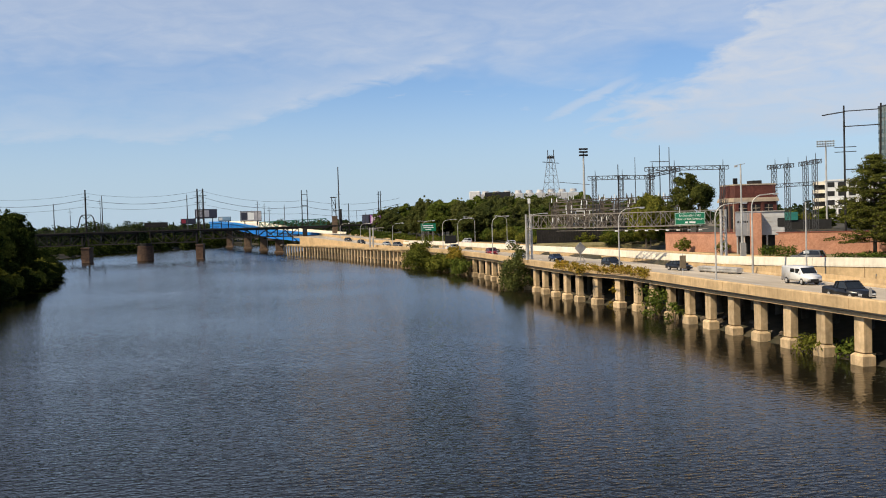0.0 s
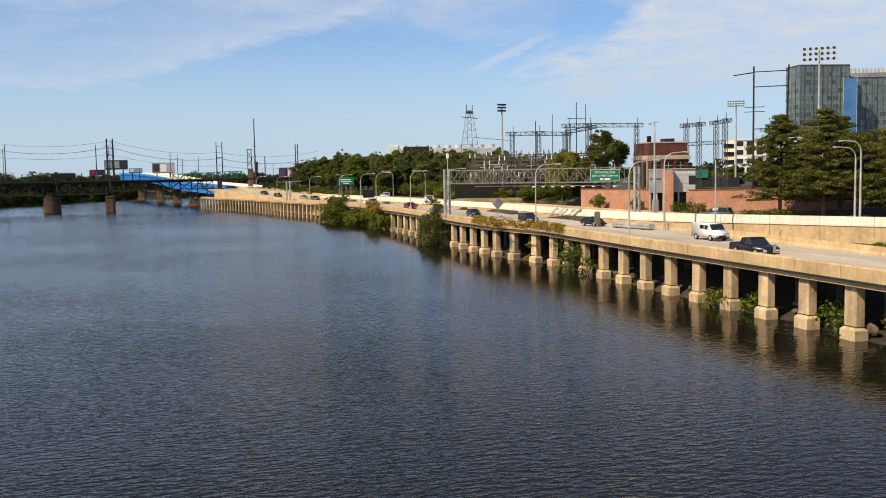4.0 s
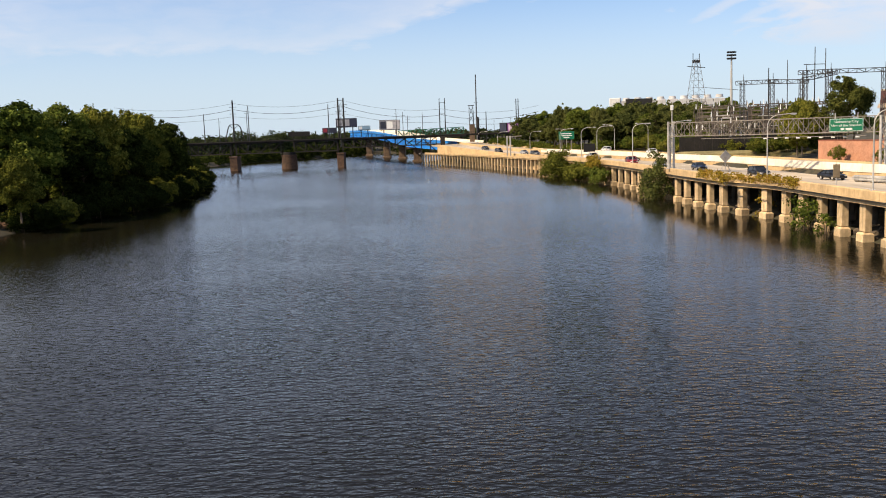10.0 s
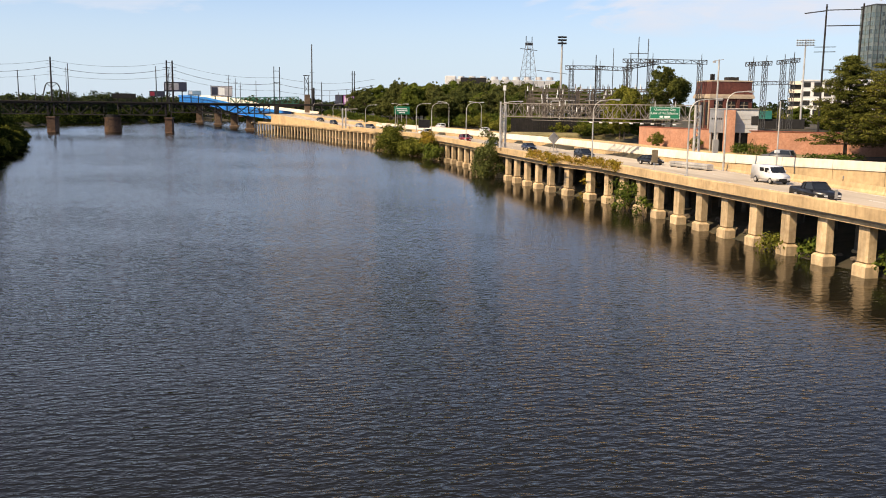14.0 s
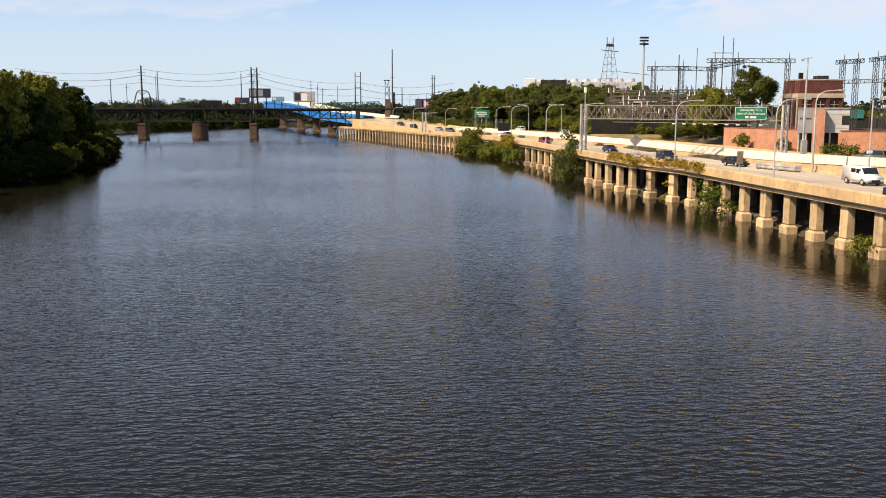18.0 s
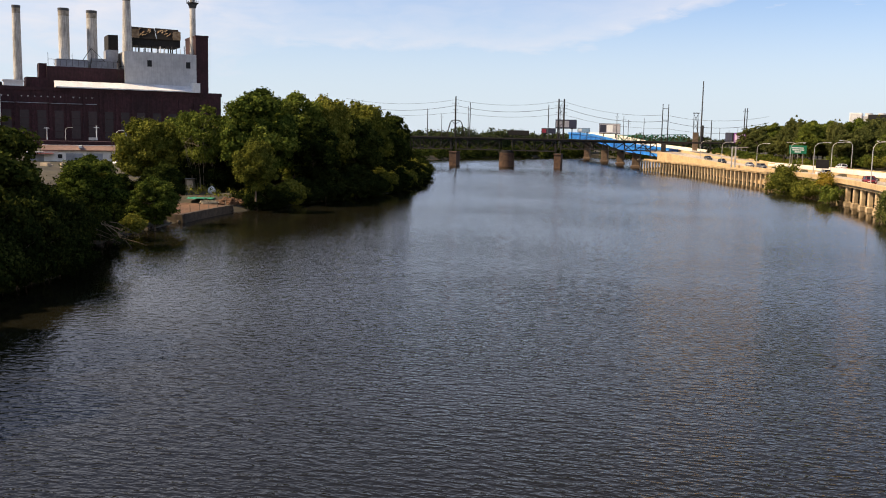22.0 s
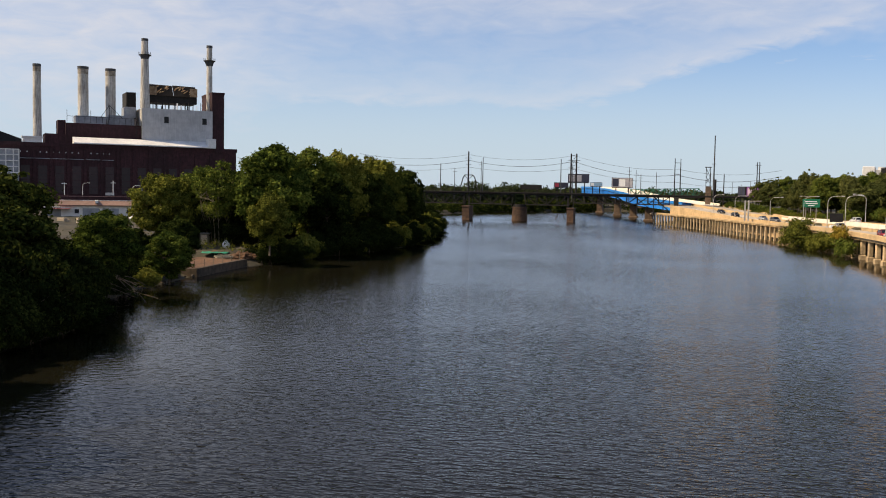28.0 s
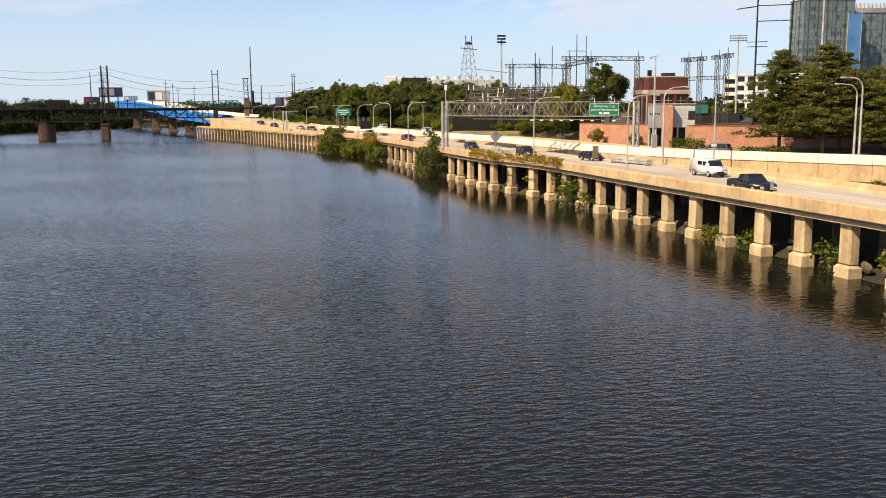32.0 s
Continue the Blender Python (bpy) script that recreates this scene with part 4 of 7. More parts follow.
# ---- blue girder viaduct that carries the road over the river bend ----
def viaduct():
    line = [(8, 440), (-5, 462), (-16, 482), (-27, 530), (-41, 590), (-56, 645), (-67, 680)]
    path = [(x, y, road_z(y)) for x, y in line]
    v = thing("girder_viaduct", (0, 0, 0), 0, "blue steel girder road viaduct on concrete piers over the river bend", "bridge")
    part("slab", sweep(bmesh.new(), path, [(-7.5, 0.0), (7.5, 0.0), (7.5, -0.4), (-7.5, -0.4)]), M_CONC2, v)
    for o in (-7.6, 7.3):
        part("parapet", sweep(bmesh.new(), path, [(o, -0.3), (o, 0.95), (o + 0.3, 0.95), (o + 0.3, -0.3)]), M_CONC2 if o > 0 else M_BLUE, v)
    for o in (-6.9, -2.4, 2.4, 6.9):
        g = part("girder", sweep(bmesh.new(), path, [(o - 0.08, -3.6), (o - 0.08, -0.4), (o + 0.08, -0.4), (o + 0.08, -3.6)]), M_BLUE, v)
        part("flange", sweep(bmesh.new(), path, [(o - 0.4, -3.68), (o - 0.4, -3.6), (o + 0.4, -3.6), (o + 0.4, -3.68)]), M_BLUE, g)
        if o < -6:
            for (x0, y0, z0), (x1, y1, z1) in zip(path[:-1], path[1:]):
                n = max(2, int(math.hypot(x1 - x0, y1 - y0) / 3.5))
                d = Vector((x1 - x0, y1 - y0, 0)).normalized()
                for i in range(n):
                    k = i / n
                    px, py, pz = x0 + (x1 - x0) * k + d.y * (o - 0.16), y0 + (y1 - y0) * k - d.x * (o - 0.16), z0 + (z1 - z0) * k
                    part("stiffener", boxes((px - 0.1, py - 0.1, pz - 3.6, px + 0.1, py + 0.1, pz - 0.4)), M_BLUE, g)
    for x, y in ((-18.4, 484), (-29.2, 540), (-41.4, 588), (-58.6, 660)):
        z = road_z(y) - 3.7
        p = part("pier", boxes((x - 1.9, y - 4.5, -3, x + 1.9, y + 4.5, z - 1.2), bevel=0.15), M_VPIER, v)
        part("pier_cap", boxes((x - 5.4, y - 4.8, z - 1.2, x + 5.4, y + 4.8, z), bevel=0.15), M_VPIER, p)
        part("footing", boxes((x - 2.6, y - 5.2, -3, x + 2.6, y + 5.2, 1.0), bevel=0.2), M_VPIER, p)


viaduct()

# ---- east bank: trees, quay, yard and power station ----
broad_a = tree_proto("broadleaf_tree", 11, 20, 7.0, 0.6, M_LEAF, count=135, per=150, size=0.31, label="tall dense green broadleaf tree on the river bank")
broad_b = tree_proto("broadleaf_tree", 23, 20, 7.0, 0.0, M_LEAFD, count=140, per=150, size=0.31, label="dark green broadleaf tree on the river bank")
broad_c = tree_proto("broadleaf_tree", 37, 20, 7.0, 0.8, M_LEAFY, count=128, per=145, size=0.31, label="broadleaf tree with yellowing leaves on the river bank")
birchy = tree_proto("multi_stem_tree", 41, 17, 6.5, 4.6, M_LEAF, bark=M_BIRCH, count=62, per=140, size=0.24, trunk_r=0.11, stems=10, label="tree with several pale slender trunks beside the yard")
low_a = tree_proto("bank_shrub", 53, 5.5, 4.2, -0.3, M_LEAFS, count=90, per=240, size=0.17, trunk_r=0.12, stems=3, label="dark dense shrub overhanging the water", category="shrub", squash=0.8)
low_b = tree_proto("bank_shrub", 59, 5.0, 3.6, -0.2, M_LEAFY, count=85, per=150, size=0.24, trunk_r=0.1, stems=3, label="yellow-green shrub on the river bank", category="shrub", squash=0.8)

random.seed(5)
EAST_TREES = [
    (broad_b, -65, 78, 14.6, 6.0), (broad_b, -62, 63, 15.5, 6.5), (broad_b, -72, 80, 13.6, 5.6), (broad_a, -66.5, 97, 9.6, 3.8),
    # unseen tall trees, added to cast shade on the near shrubs
    (broad_b, -84, 60, 24, 7.5), (broad_b, -86, 66, 25, 7.5), (broad_b, -77, 47, 24, 7.5), (broad_b, -72, 34, 22, 7.0), (broad_b, -98, 74, 24, 7.5),
    # first three are unseen, added tall to darken the near water's reflections
    (broad_b, -55, 44, 25, 7.0), (broad_b, -53, 30, 26, 7.0), (broad_b, -52, 15, 26, 7.0), (broad_b, -70, 66, 15.5, 6), (low_a, -60.5, 83, 5.0, 3.6), (low_a, -65, 92, 4.5, 3.4),
    (broad_c, -88.0, 127.5, 7.6, 3.4), (broad_b, -73.0, 124.8, 7.8, 3.3), (broad_c, -99, 162, 15.0, 5.6), (broad_c, -103, 174, 15, 5.4), (broad_b, -79, 122, 6.0, 2.8),
    (birchy, -90.5, 170.0, 17.6, 5.6), (broad_b, -92, 176, 17, 6.5), (broad_a, -79, 171, 21.5, 7.6), (broad_c, -71.2, 152.5, 11.5, 3.6),
    (broad_a, -78.5, 187, 21.5, 7.2), (broad_c, -75, 197, 21.5, 6.2), (broad_b, -73, 184, 16, 6.0), (broad_b, -70.5, 203, 17, 6.4), (broad_c, -73.5, 217, 21.0, 6.6), (broad_b, -71.5, 226, 17, 6.0),
    (broad_b, -74.5, 243, 19, 6.6), (broad_b, -80, 258, 17.5, 6.5), (broad_b, -89, 205, 20, 7.5), (broad_a, -88, 228, 20, 7.5), (broad_b, -92, 252, 18, 7.5), (broad_b, -92, 280, 16, 7.0),
    (broad_b, -100, 312, 15, 7.0), (broad_a, -112, 345, 14, 7.0), (broad_b, -125, 380, 13, 6.5), (broad_a, -104, 190, 17, 6.5), (broad_b, -106, 215, 17, 7),
]
for proto, x, y, h, r in EAST_TREES:
    h0, r0 = (5.5, 4.2) if proto is low_a else (17, 6.5) if proto is birchy else (20, 7.0)
    plant(proto, x, y, max(0.4, 2.2 - 0.2 * max(0, (-x - 70) < 0)), r / r0, random.uniform(0, 360), h / h0, group="east bank trees")
for y in np.arange(158, 330, 4.2):
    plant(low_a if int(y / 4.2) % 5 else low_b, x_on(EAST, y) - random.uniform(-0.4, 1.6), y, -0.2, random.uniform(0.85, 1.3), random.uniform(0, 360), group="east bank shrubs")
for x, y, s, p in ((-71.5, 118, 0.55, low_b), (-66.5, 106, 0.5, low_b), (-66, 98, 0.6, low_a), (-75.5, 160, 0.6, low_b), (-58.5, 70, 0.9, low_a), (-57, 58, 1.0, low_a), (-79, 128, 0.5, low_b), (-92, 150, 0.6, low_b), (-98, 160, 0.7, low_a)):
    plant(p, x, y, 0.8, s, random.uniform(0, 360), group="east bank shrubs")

plant(broad_a, -70.0, 117.2, 0.3, 3.3 / 7.0, 70, 7.8 / 20, "leafy green bush at the water's edge beside the quay", "east bank trees")
random.seed(15)
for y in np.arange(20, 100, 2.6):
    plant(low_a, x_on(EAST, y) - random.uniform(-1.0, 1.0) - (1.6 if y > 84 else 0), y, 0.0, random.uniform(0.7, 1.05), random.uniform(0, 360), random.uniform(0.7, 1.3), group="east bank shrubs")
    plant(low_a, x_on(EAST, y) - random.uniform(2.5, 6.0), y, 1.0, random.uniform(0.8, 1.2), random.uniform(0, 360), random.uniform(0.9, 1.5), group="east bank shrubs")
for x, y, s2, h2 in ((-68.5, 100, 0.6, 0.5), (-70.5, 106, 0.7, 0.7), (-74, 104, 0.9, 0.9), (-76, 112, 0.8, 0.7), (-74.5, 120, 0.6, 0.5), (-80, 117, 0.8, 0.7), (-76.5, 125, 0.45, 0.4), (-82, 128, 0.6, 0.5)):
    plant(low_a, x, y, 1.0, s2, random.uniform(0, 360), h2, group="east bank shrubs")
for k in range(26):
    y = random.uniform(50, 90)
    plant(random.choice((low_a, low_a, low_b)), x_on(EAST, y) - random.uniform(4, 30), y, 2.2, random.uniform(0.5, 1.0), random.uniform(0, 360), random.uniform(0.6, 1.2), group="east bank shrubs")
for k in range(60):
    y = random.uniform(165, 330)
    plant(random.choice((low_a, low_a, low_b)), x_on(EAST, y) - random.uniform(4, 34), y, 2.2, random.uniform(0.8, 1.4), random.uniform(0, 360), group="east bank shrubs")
for k in range(34):
    a2 = random.uniform(0, 1)
    plant((low_a, low_b, broad_a)[k % 3], -118 - 20 * a2 + random.uniform(-10, 10), 190 + 110 * a2 + random.uniform(-15, 30), 4.2, random.uniform(0.35, 0.6), random.uniform(0, 360), random.uniform(0.16, 0.26) if k % 3 == 2 else 0.6, group="yard scrub")

# drooping half-bare bough over the water
bough = thing("drooping_bough", (-62.0, 93.5, 1.2), -20, "half-bare drooping bough hanging over the water", "branch")
bm = bmesh.new()
random.seed(8)
for k in range(9):
    p0 = Vector((random.uniform(-2, 1), random.uniform(-2, 3), random.uniform(0.5, 2.5)))
    p1 = p0 + Vector((random.uniform(1.5, 4), random.uniform(-1, 2), random.uniform(-1.8, -0.2)))
    rod(bm, (-1, 0, 2.5), p0, 0.06, 0.04, n=5)
    rod(bm, p0, p1, 0.04, 0.015, n=5)
    for j in range(4):
        q = p0.lerp(p1, 0.3 + 0.2 * j)
        rod(bm, q, q + Vector((random.uniform(-0.2, 0.8), random.uniform(-0.7, 0.7), random.uniform(-0.8, 0.2))), 0.02, 0.008, n=4)
part("branchwork", bm, M_BARK, bough)
part("foliage", leaf_mesh("foliage", [((1.2, 0.4, 0.6), (2.6, 2.4, 1.2)), ((3.0, 1.5, -0.2), (1.4, 1.4, 0.6))], 12, 0.22, 4, M_LEAFD), M_LEAFD, bough)

# quay wall with a soil platform
M_EARTH = mk("bare_brown_earth", (0.09, 0.045, 0.022), (0.17, 0.09, 0.045), 1.6, 1.0, bump=0.8, wear=0.5)
# quay concrete darkened so its colour holds the river face's shade
M_QUAY = mk("shaded_stained_concrete", (0.045, 0.032, 0.020), (0.10, 0.072, 0.045), 1.2, 0.95, bump=0.4, wear=0.4, streaks=0.3)
M_TIMBER = mk("pale_sawn_timber", (0.36, 0.31, 0.21), (0.48, 0.42, 0.30), 3.0, 0.85, bump=0.2)
quay = thing("quay", (0, 0, 0), 0, "low concrete quay wall with a bare earth platform", "quay", kind="structure")
part("quay_wall", sweep(bmesh.new(), [(-72.6, 129.5, 0), (-73.2, 134, 0), (-74.0, 142, 0), (-74.4, 149.5, 0)], [(-0.35, -2), (-0.35, 1.35), (0.35, 1.35), (0.35, -2)]), M_QUAY, quay)
part("quay_return", boxes((-79, 128.9, -1, -72.3, 129.6, 1.3)), M_QUAY, quay)
part("platform", sweep(bmesh.new(), [(-77.5, 129.6, 1.1), (-78, 134, 1.1), (-79, 142, 1.1), (-79.4, 149.5, 1.1)], [(-4, 0.3), (4.6, 0.1), (4.6, -1.5), (-4, -1.5)]), M_EARTH, quay)
for i in range(6):
    st = thing("fence_stake", (-73.6 - i * 0.28, 130.5 + i * 3.6, 1.3), 0, "thin wooden stake along the quay edge", "stake", "quay stakes")
    part("stake", rods(((0, 0, 0), (0, 0, 1.1), 0.05), n=6), M_BIRCH, st)
tarp = thing("green_tarpaulin", (-82.4, 153.5, 1.75), 20, "crumpled green tarpaulin on the quay", "tarpaulin")
bm = bmesh.new()
bmesh.ops.create_grid(bm, x_segments=14, y_segments=10, size=1)
for v in bm.verts:
    v.co = (v.co.x * 2.4, v.co.y * 1.2, 0.25 + 0.25 * noise.noise(v.co * 3.1) + 0.12 * noise.noise(v.co * 8))
bmesh.ops.solidify(bm, geom=bm.faces[:], thickness=0.04)
part("sheet", bm, mk("green_tarp", (0.02, 0.20, 0.12), (0.03, 0.28, 0.17), 2, 0.6), tarp, smooth=True)
for i, (x, y, w, l, h, t) in enumerate(((-79.0, 150.6, 0.6, 3.4, 0.35, 62), (-80.0, 152.2, 0.5, 3.6, 0.5, 58), (-81.2, 155.0, 0.5, 3.0, 0.8, 66))):
    pl = thing("timber_stack", (x, y, 1.35), t, "small stack of pale sawn timber on the quay", "timber", "timber stacks")
    for k in range(3):
        part("plank", boxes((-l / 2, -w / 2 + k * 0.2, 0 + (k % 2) * h * 0.4, l / 2, -w / 2 + k * 0.2 + 0.17, h * 0.4 + (k % 2) * h * 0.4)), M_TIMBER, pl)
tank = thing("white_tank", (-86.5, 165.5, 1.9), 0, "round white plastic tank on the quay", "tank")
bm = bmesh.new()
bmesh.ops.create_uvsphere(bm, u_segments=16, v_segments=10, radius=0.75, matrix=Matrix.Translation((0, 0, 0.7)))
part("shell", bm, M_WHITE, tank, smooth=True)
part("cap", rods(((0, 0, 1.4), (0, 0, 1.56), 0.22), n=12), M_WHITE, tank)
crate = thing("site_cabinet", (-93.2, 169.5, 2.2), 15, "pale wooden site cabinet on the quay", "cabinet")
part("body", boxes((-0.9, -0.7, 0, 0.9, 0.7, 2.3), bevel=0.03), M_BIRCH, crate)
part("door", boxes((-0.6, -0.74, 0.15, 0.6, -0.7, 2.0)), M_TRIM, crate)
part("roof", boxes((-1.05, -0.85, 2.3, 1.05, 0.85, 2.42)), M_GREYB, crate)
hoop = thing("hose_hoops", (-101, 180, 2.6), 20, "bundle of grey pipe hoops standing on the yard", "pipes")
for k in range(3):
    pts = [(k * 0.5 + 1.1 * math.cos(a2), k * 0.25, 2.6 * math.sin(a2)) for a2 in np.linspace(0, math.pi, 12)]
    part("hoop", curve_line(bmesh.new(), pts, 0.09, n=6), M_GREYB, hoop)
exc = thing("skid_loader", (-96.5, 165.0, 2.4), 30, "small yellow and black loader parked on the yard", "loader")
part("chassis", boxes((-1.6, -0.8, 0.35, 1.4, 0.8, 1.1), bevel=0.08), mk("machine_yellow", (0.42, 0.30, 0.03), (0.52, 0.38, 0.05), 3, 0.5), exc)
part("cab", boxes((-0.6, -0.65, 1.1, 0.7, 0.65, 2.2), bevel=0.08), M_DARK, exc)
for x in (-1.0, 0.9):
    for y in (-0.85, 0.85):
        part("wheel", rods(((x, y - 0.15, 0.42), (x, y + 0.15, 0.42), 0.42), n=14), M_RUBBER, exc)
random.seed(12)
rock_mes = []
weeds = thing("yard_weeds", (0, 0, 0), 0, "rough weeds and low scrub growing over the yard", "weeds", kind="stuff")
wb2 = []
for k in range(150):
    wx, wy = random.uniform(-104, -76), random.uniform(126, 168)
    if wx > -82.5 and wy < 150:
        continue
    rr = random.uniform(0.5, 1.2)
    wb2.append(((wx, wy, 2.5 + 0.02 * (-76 - wx) * 2), (rr, rr, rr * 0.8)))
part("foliage", leaf_mesh("foliage", wb2, 26, 0.2, 77, M_LEAFY), M_LEAFY, weeds)
for k, (x, y, s3) in enumerate(((-77.5, 154.0, 1.3), (-84.5, 158.5, 1.0), (-83.5, 146.5, 0.6), (-92.5, 163, 1.2), (-76.0, 155.5, 1.0), (-86.0, 140.0, 0.9), (-89.5, 158.0, 1.2))):
    dp = thing("earth_heap", (x, y, 1.2), k * 50, "low heap of brown earth and rubble on the yard", "earth heap", "earth heaps")
    bm = bmesh.new()
    bmesh.ops.create_icosphere(bm, subdivisions=4, radius=1.0)
    for v in bm.verts:
        q = v.co.copy()
        v.co *= 1 + 0.35 * noise.noise(q * 1.9 + Vector((k * 5, 0, 0))) + 0.16 * noise.noise(q * 6 + Vector((0, k * 5, 0)))
        v.co = (v.co.x * 1.5 * s3, v.co.y * 1.1 * s3, v.co.z * 0.8 * s3)
    part("heap", bm, M_EARTH, dp)
for k in range(5):
    bm = bmesh.new()
    bmesh.ops.create_icosphere(bm, subdivisions=2, radius=0.5)
    for v in bm.verts:
        v.co *= 1 + 0.45 * noise.noise(v.co * 2.3 + Vector((k * 7, 0, 0)))
        v.co.z *= 0.7
    rock_mes.append(mesh_of("stone", bm))
heap = thing("bank_rubble", (0, 0, 0), 0, "brown stones and rubble along the water's edge", "stones", kind="stuff")
for k in range(110):
    y = random.uniform(96, 164)
    ob = part("stone", rock_mes[k % 5], M_ROCK, heap)
    s = random.uniform(0.25, 0.8)
    ob.matrix_basis = Matrix.LocRotScale((x_on(EAST, y) - random.uniform(-0.5, 2.5), y, random.uniform(0.0, 0.7)), Euler((random.random(), random.random(), random.random() * 6)), (s, s * 1.2, s))

# low white workshop with a brown roof, in the yard behind
ws = thing("workshop", (-161.5, 216.3, 4.6), 34.7, "low white workshop with a shallow brown roof", "building")
part("wall_block", boxes((0, 0, 0, 19.3, 9, 3.3)), M_WHITE, ws)
bm = prism(bmesh.new(), [(-0.6, 3.3), (-0.6, 3.55), (4.6, 4.7), (9.8, 3.55), (9.8, 3.3)], -0.6, 19.9)
for v in bm.verts:
    v.co = (v.co.y, v.co.x, v.co.z)
bmesh.ops.recalc_face_normals(bm, faces=bm.faces[:])
part("roof", bm, mk("brown_felt_roof", (0.17, 0.10, 0.075), (0.23, 0.145, 0.105), 1.5, 0.9), ws)
part("ridge_cap", boxes((-0.6, 4.3, 4.68, 19.9, 4.9, 4.8), (8.6, -0.6, 4.1, 9.4, 4.6, 4.78)), M_WHITE, ws)
for x0, x1, z1 in ((5.4, 9.6, 2.7), (10.4, 14.6, 2.7)):
    part("roller_door", boxes((x0, -0.06, 0, x1, 0.02, z1)), M_GREYB, ws)
for x0 in (3.4, 16.6):
    w = part("window", boxes((x0, -0.05, 1.3, x0 + 1.1, 0.02, 2.4)), M_DARK, ws)
    part("window_frame", boxes((x0 - 0.1, -0.09, 1.2, x0 + 1.2, -0.05, 1.3), (x0 - 0.1, -0.09, 2.4, x0 + 1.2, -0.05, 2.5)), M_WHITE, w)
part("awning", boxes((-3.2, -2.4, 2.5, 2.4, 0, 2.62)), mk("faded_red_awning", (0.28, 0.07, 0.06), (0.36, 0.11, 0.09), 2, 0.8), ws)
part("lean_to", boxes((-4.5, 0, 0, 0, 6, 2.9)), M_GREYB, ws)
for k, (x, y, w, d2, h) in enumerate(((-146, 196, 2.2, 1.4, 1.3), (-143, 199, 1.5, 1.2, 1.0), (-148.5, 200, 2.6, 1.2, 0.8), (-140.5, 195, 1.2, 1.0, 1.5))):
    mat = thing("material_pallet", (x, y, 4.3), 20 * k, "pallet of yellowish building material in the yard", "pallet", "yard pallets")
    part("base", boxes((-w / 2, -d2 / 2, 0, w / 2, d2 / 2, 0.14)), M_BIRCH, mat)
    part("load", boxes((-w / 2 + 0.05, -d2 / 2 + 0.05, 0.14, w / 2 - 0.05, d2 / 2 - 0.05, h), bevel=0.06), M_TRIM, mat)

# railway embankment with a parapet and lamps in front of the power station
emb = sweep(bmesh.new(), [(-330, 250, 0), (-232, 325, 0), (-217, 336, 0), (-160, 378, 0), (-120, 405, 0)], [(0, 3), (0, 9.2), (0.3, 9.2), (0.3, 8.8), (10, 8.8), (10, 3)])
tagged(part("wall_embankment", emb, M_BRICKD), "dark embankment wall in front of the power station", "embankment", kind="structure")


def bent_lamp(x, y, z, h, turn, arm=2.4, r=0.11, label="", group="", double=False, mat=None, wall=None):
    """A lamp post with a curved arm reaching towards local +x."""
    L1 = thing("street_lamp", (x, y, z), turn, label, "street lamp", group)
    rad = min(1.6, arm * 0.6)
    pole = [(0, 0, 0), (0, 0, h - rad)]
    part("pole", rods((pole[0], pole[1], r * 1.25, r * 0.8), n=10), mat or M_GALV, L1)
    for k in range(2 if double else 1):
        sy = -0.5 * k
        pts = [(rad * (1 - math.cos(a2)) + 0, sy * math.sin(a2), h - rad + rad * math.sin(a2)) for a2 in np.linspace(0, math.pi / 2, 7)] + [(arm, sy, h + 0.12)]
        part("arm", curve_line(bmesh.new(), pts, r * 0.62, n=7), mat or M_GALV, L1)
        bm = boxes((arm - 0.1, sy - 0.16, h + 0.0, arm + 0.75, sy + 0.16, h + 0.2), bevel=0.05)
        head = part("lamp_head", bm, M_GALV, L1)
        part("lens", boxes((arm + 0.1, sy - 0.11, h - 0.05, arm + 0.65, sy + 0.11, h + 0.0)), M_SIGNW, head)
    part("base_plate", boxes((-0.22, -0.22, 0, 0.22, 0.22, 0.08)), mat or M_GALV, L1)
    return L1


for x, y, h, t in ((-232.6, 325, 5.0, 35), (-217.3, 336, 4.2, 35), (-214.2, 338, 4.2, 180 + 35)):
    bent_lamp(x, y, 9.0, h, t, 2.0, 0.16, "pale bent street lamp on the embankment", "embankment lamps")
xp = thing("crossarm_pole", (-223.5, 332, 8.8), 35, "white pole with a short cross arm on the embankment", "pole")
part("pole", rods(((0, 0, 0), (0, 0, 6.2), 0.2), n=8), M_WHITE, xp)
part("cross_arm", boxes((-1.0, -0.1, 5.3, 1.0, 0.1, 5.55)), M_WHITE, xp)
part("fence_panel", boxes((-3.0, -0.1, 0, 0.4, 0.1, 1.5)), M_GALV, xp)
bx = thing("signal_post", (-238, 321, 8.8), 35, "pale post with a bracket on the embankment", "pole")
part("pole", rods(((0, 0, 0), (0, 0, 5.2), 0.14), n=8), M_WHITE, bx)
part("bracket", boxes((-1.1, -0.1, 4.7, 0.9, 0.1, 5.0)), M_WHITE, bx)


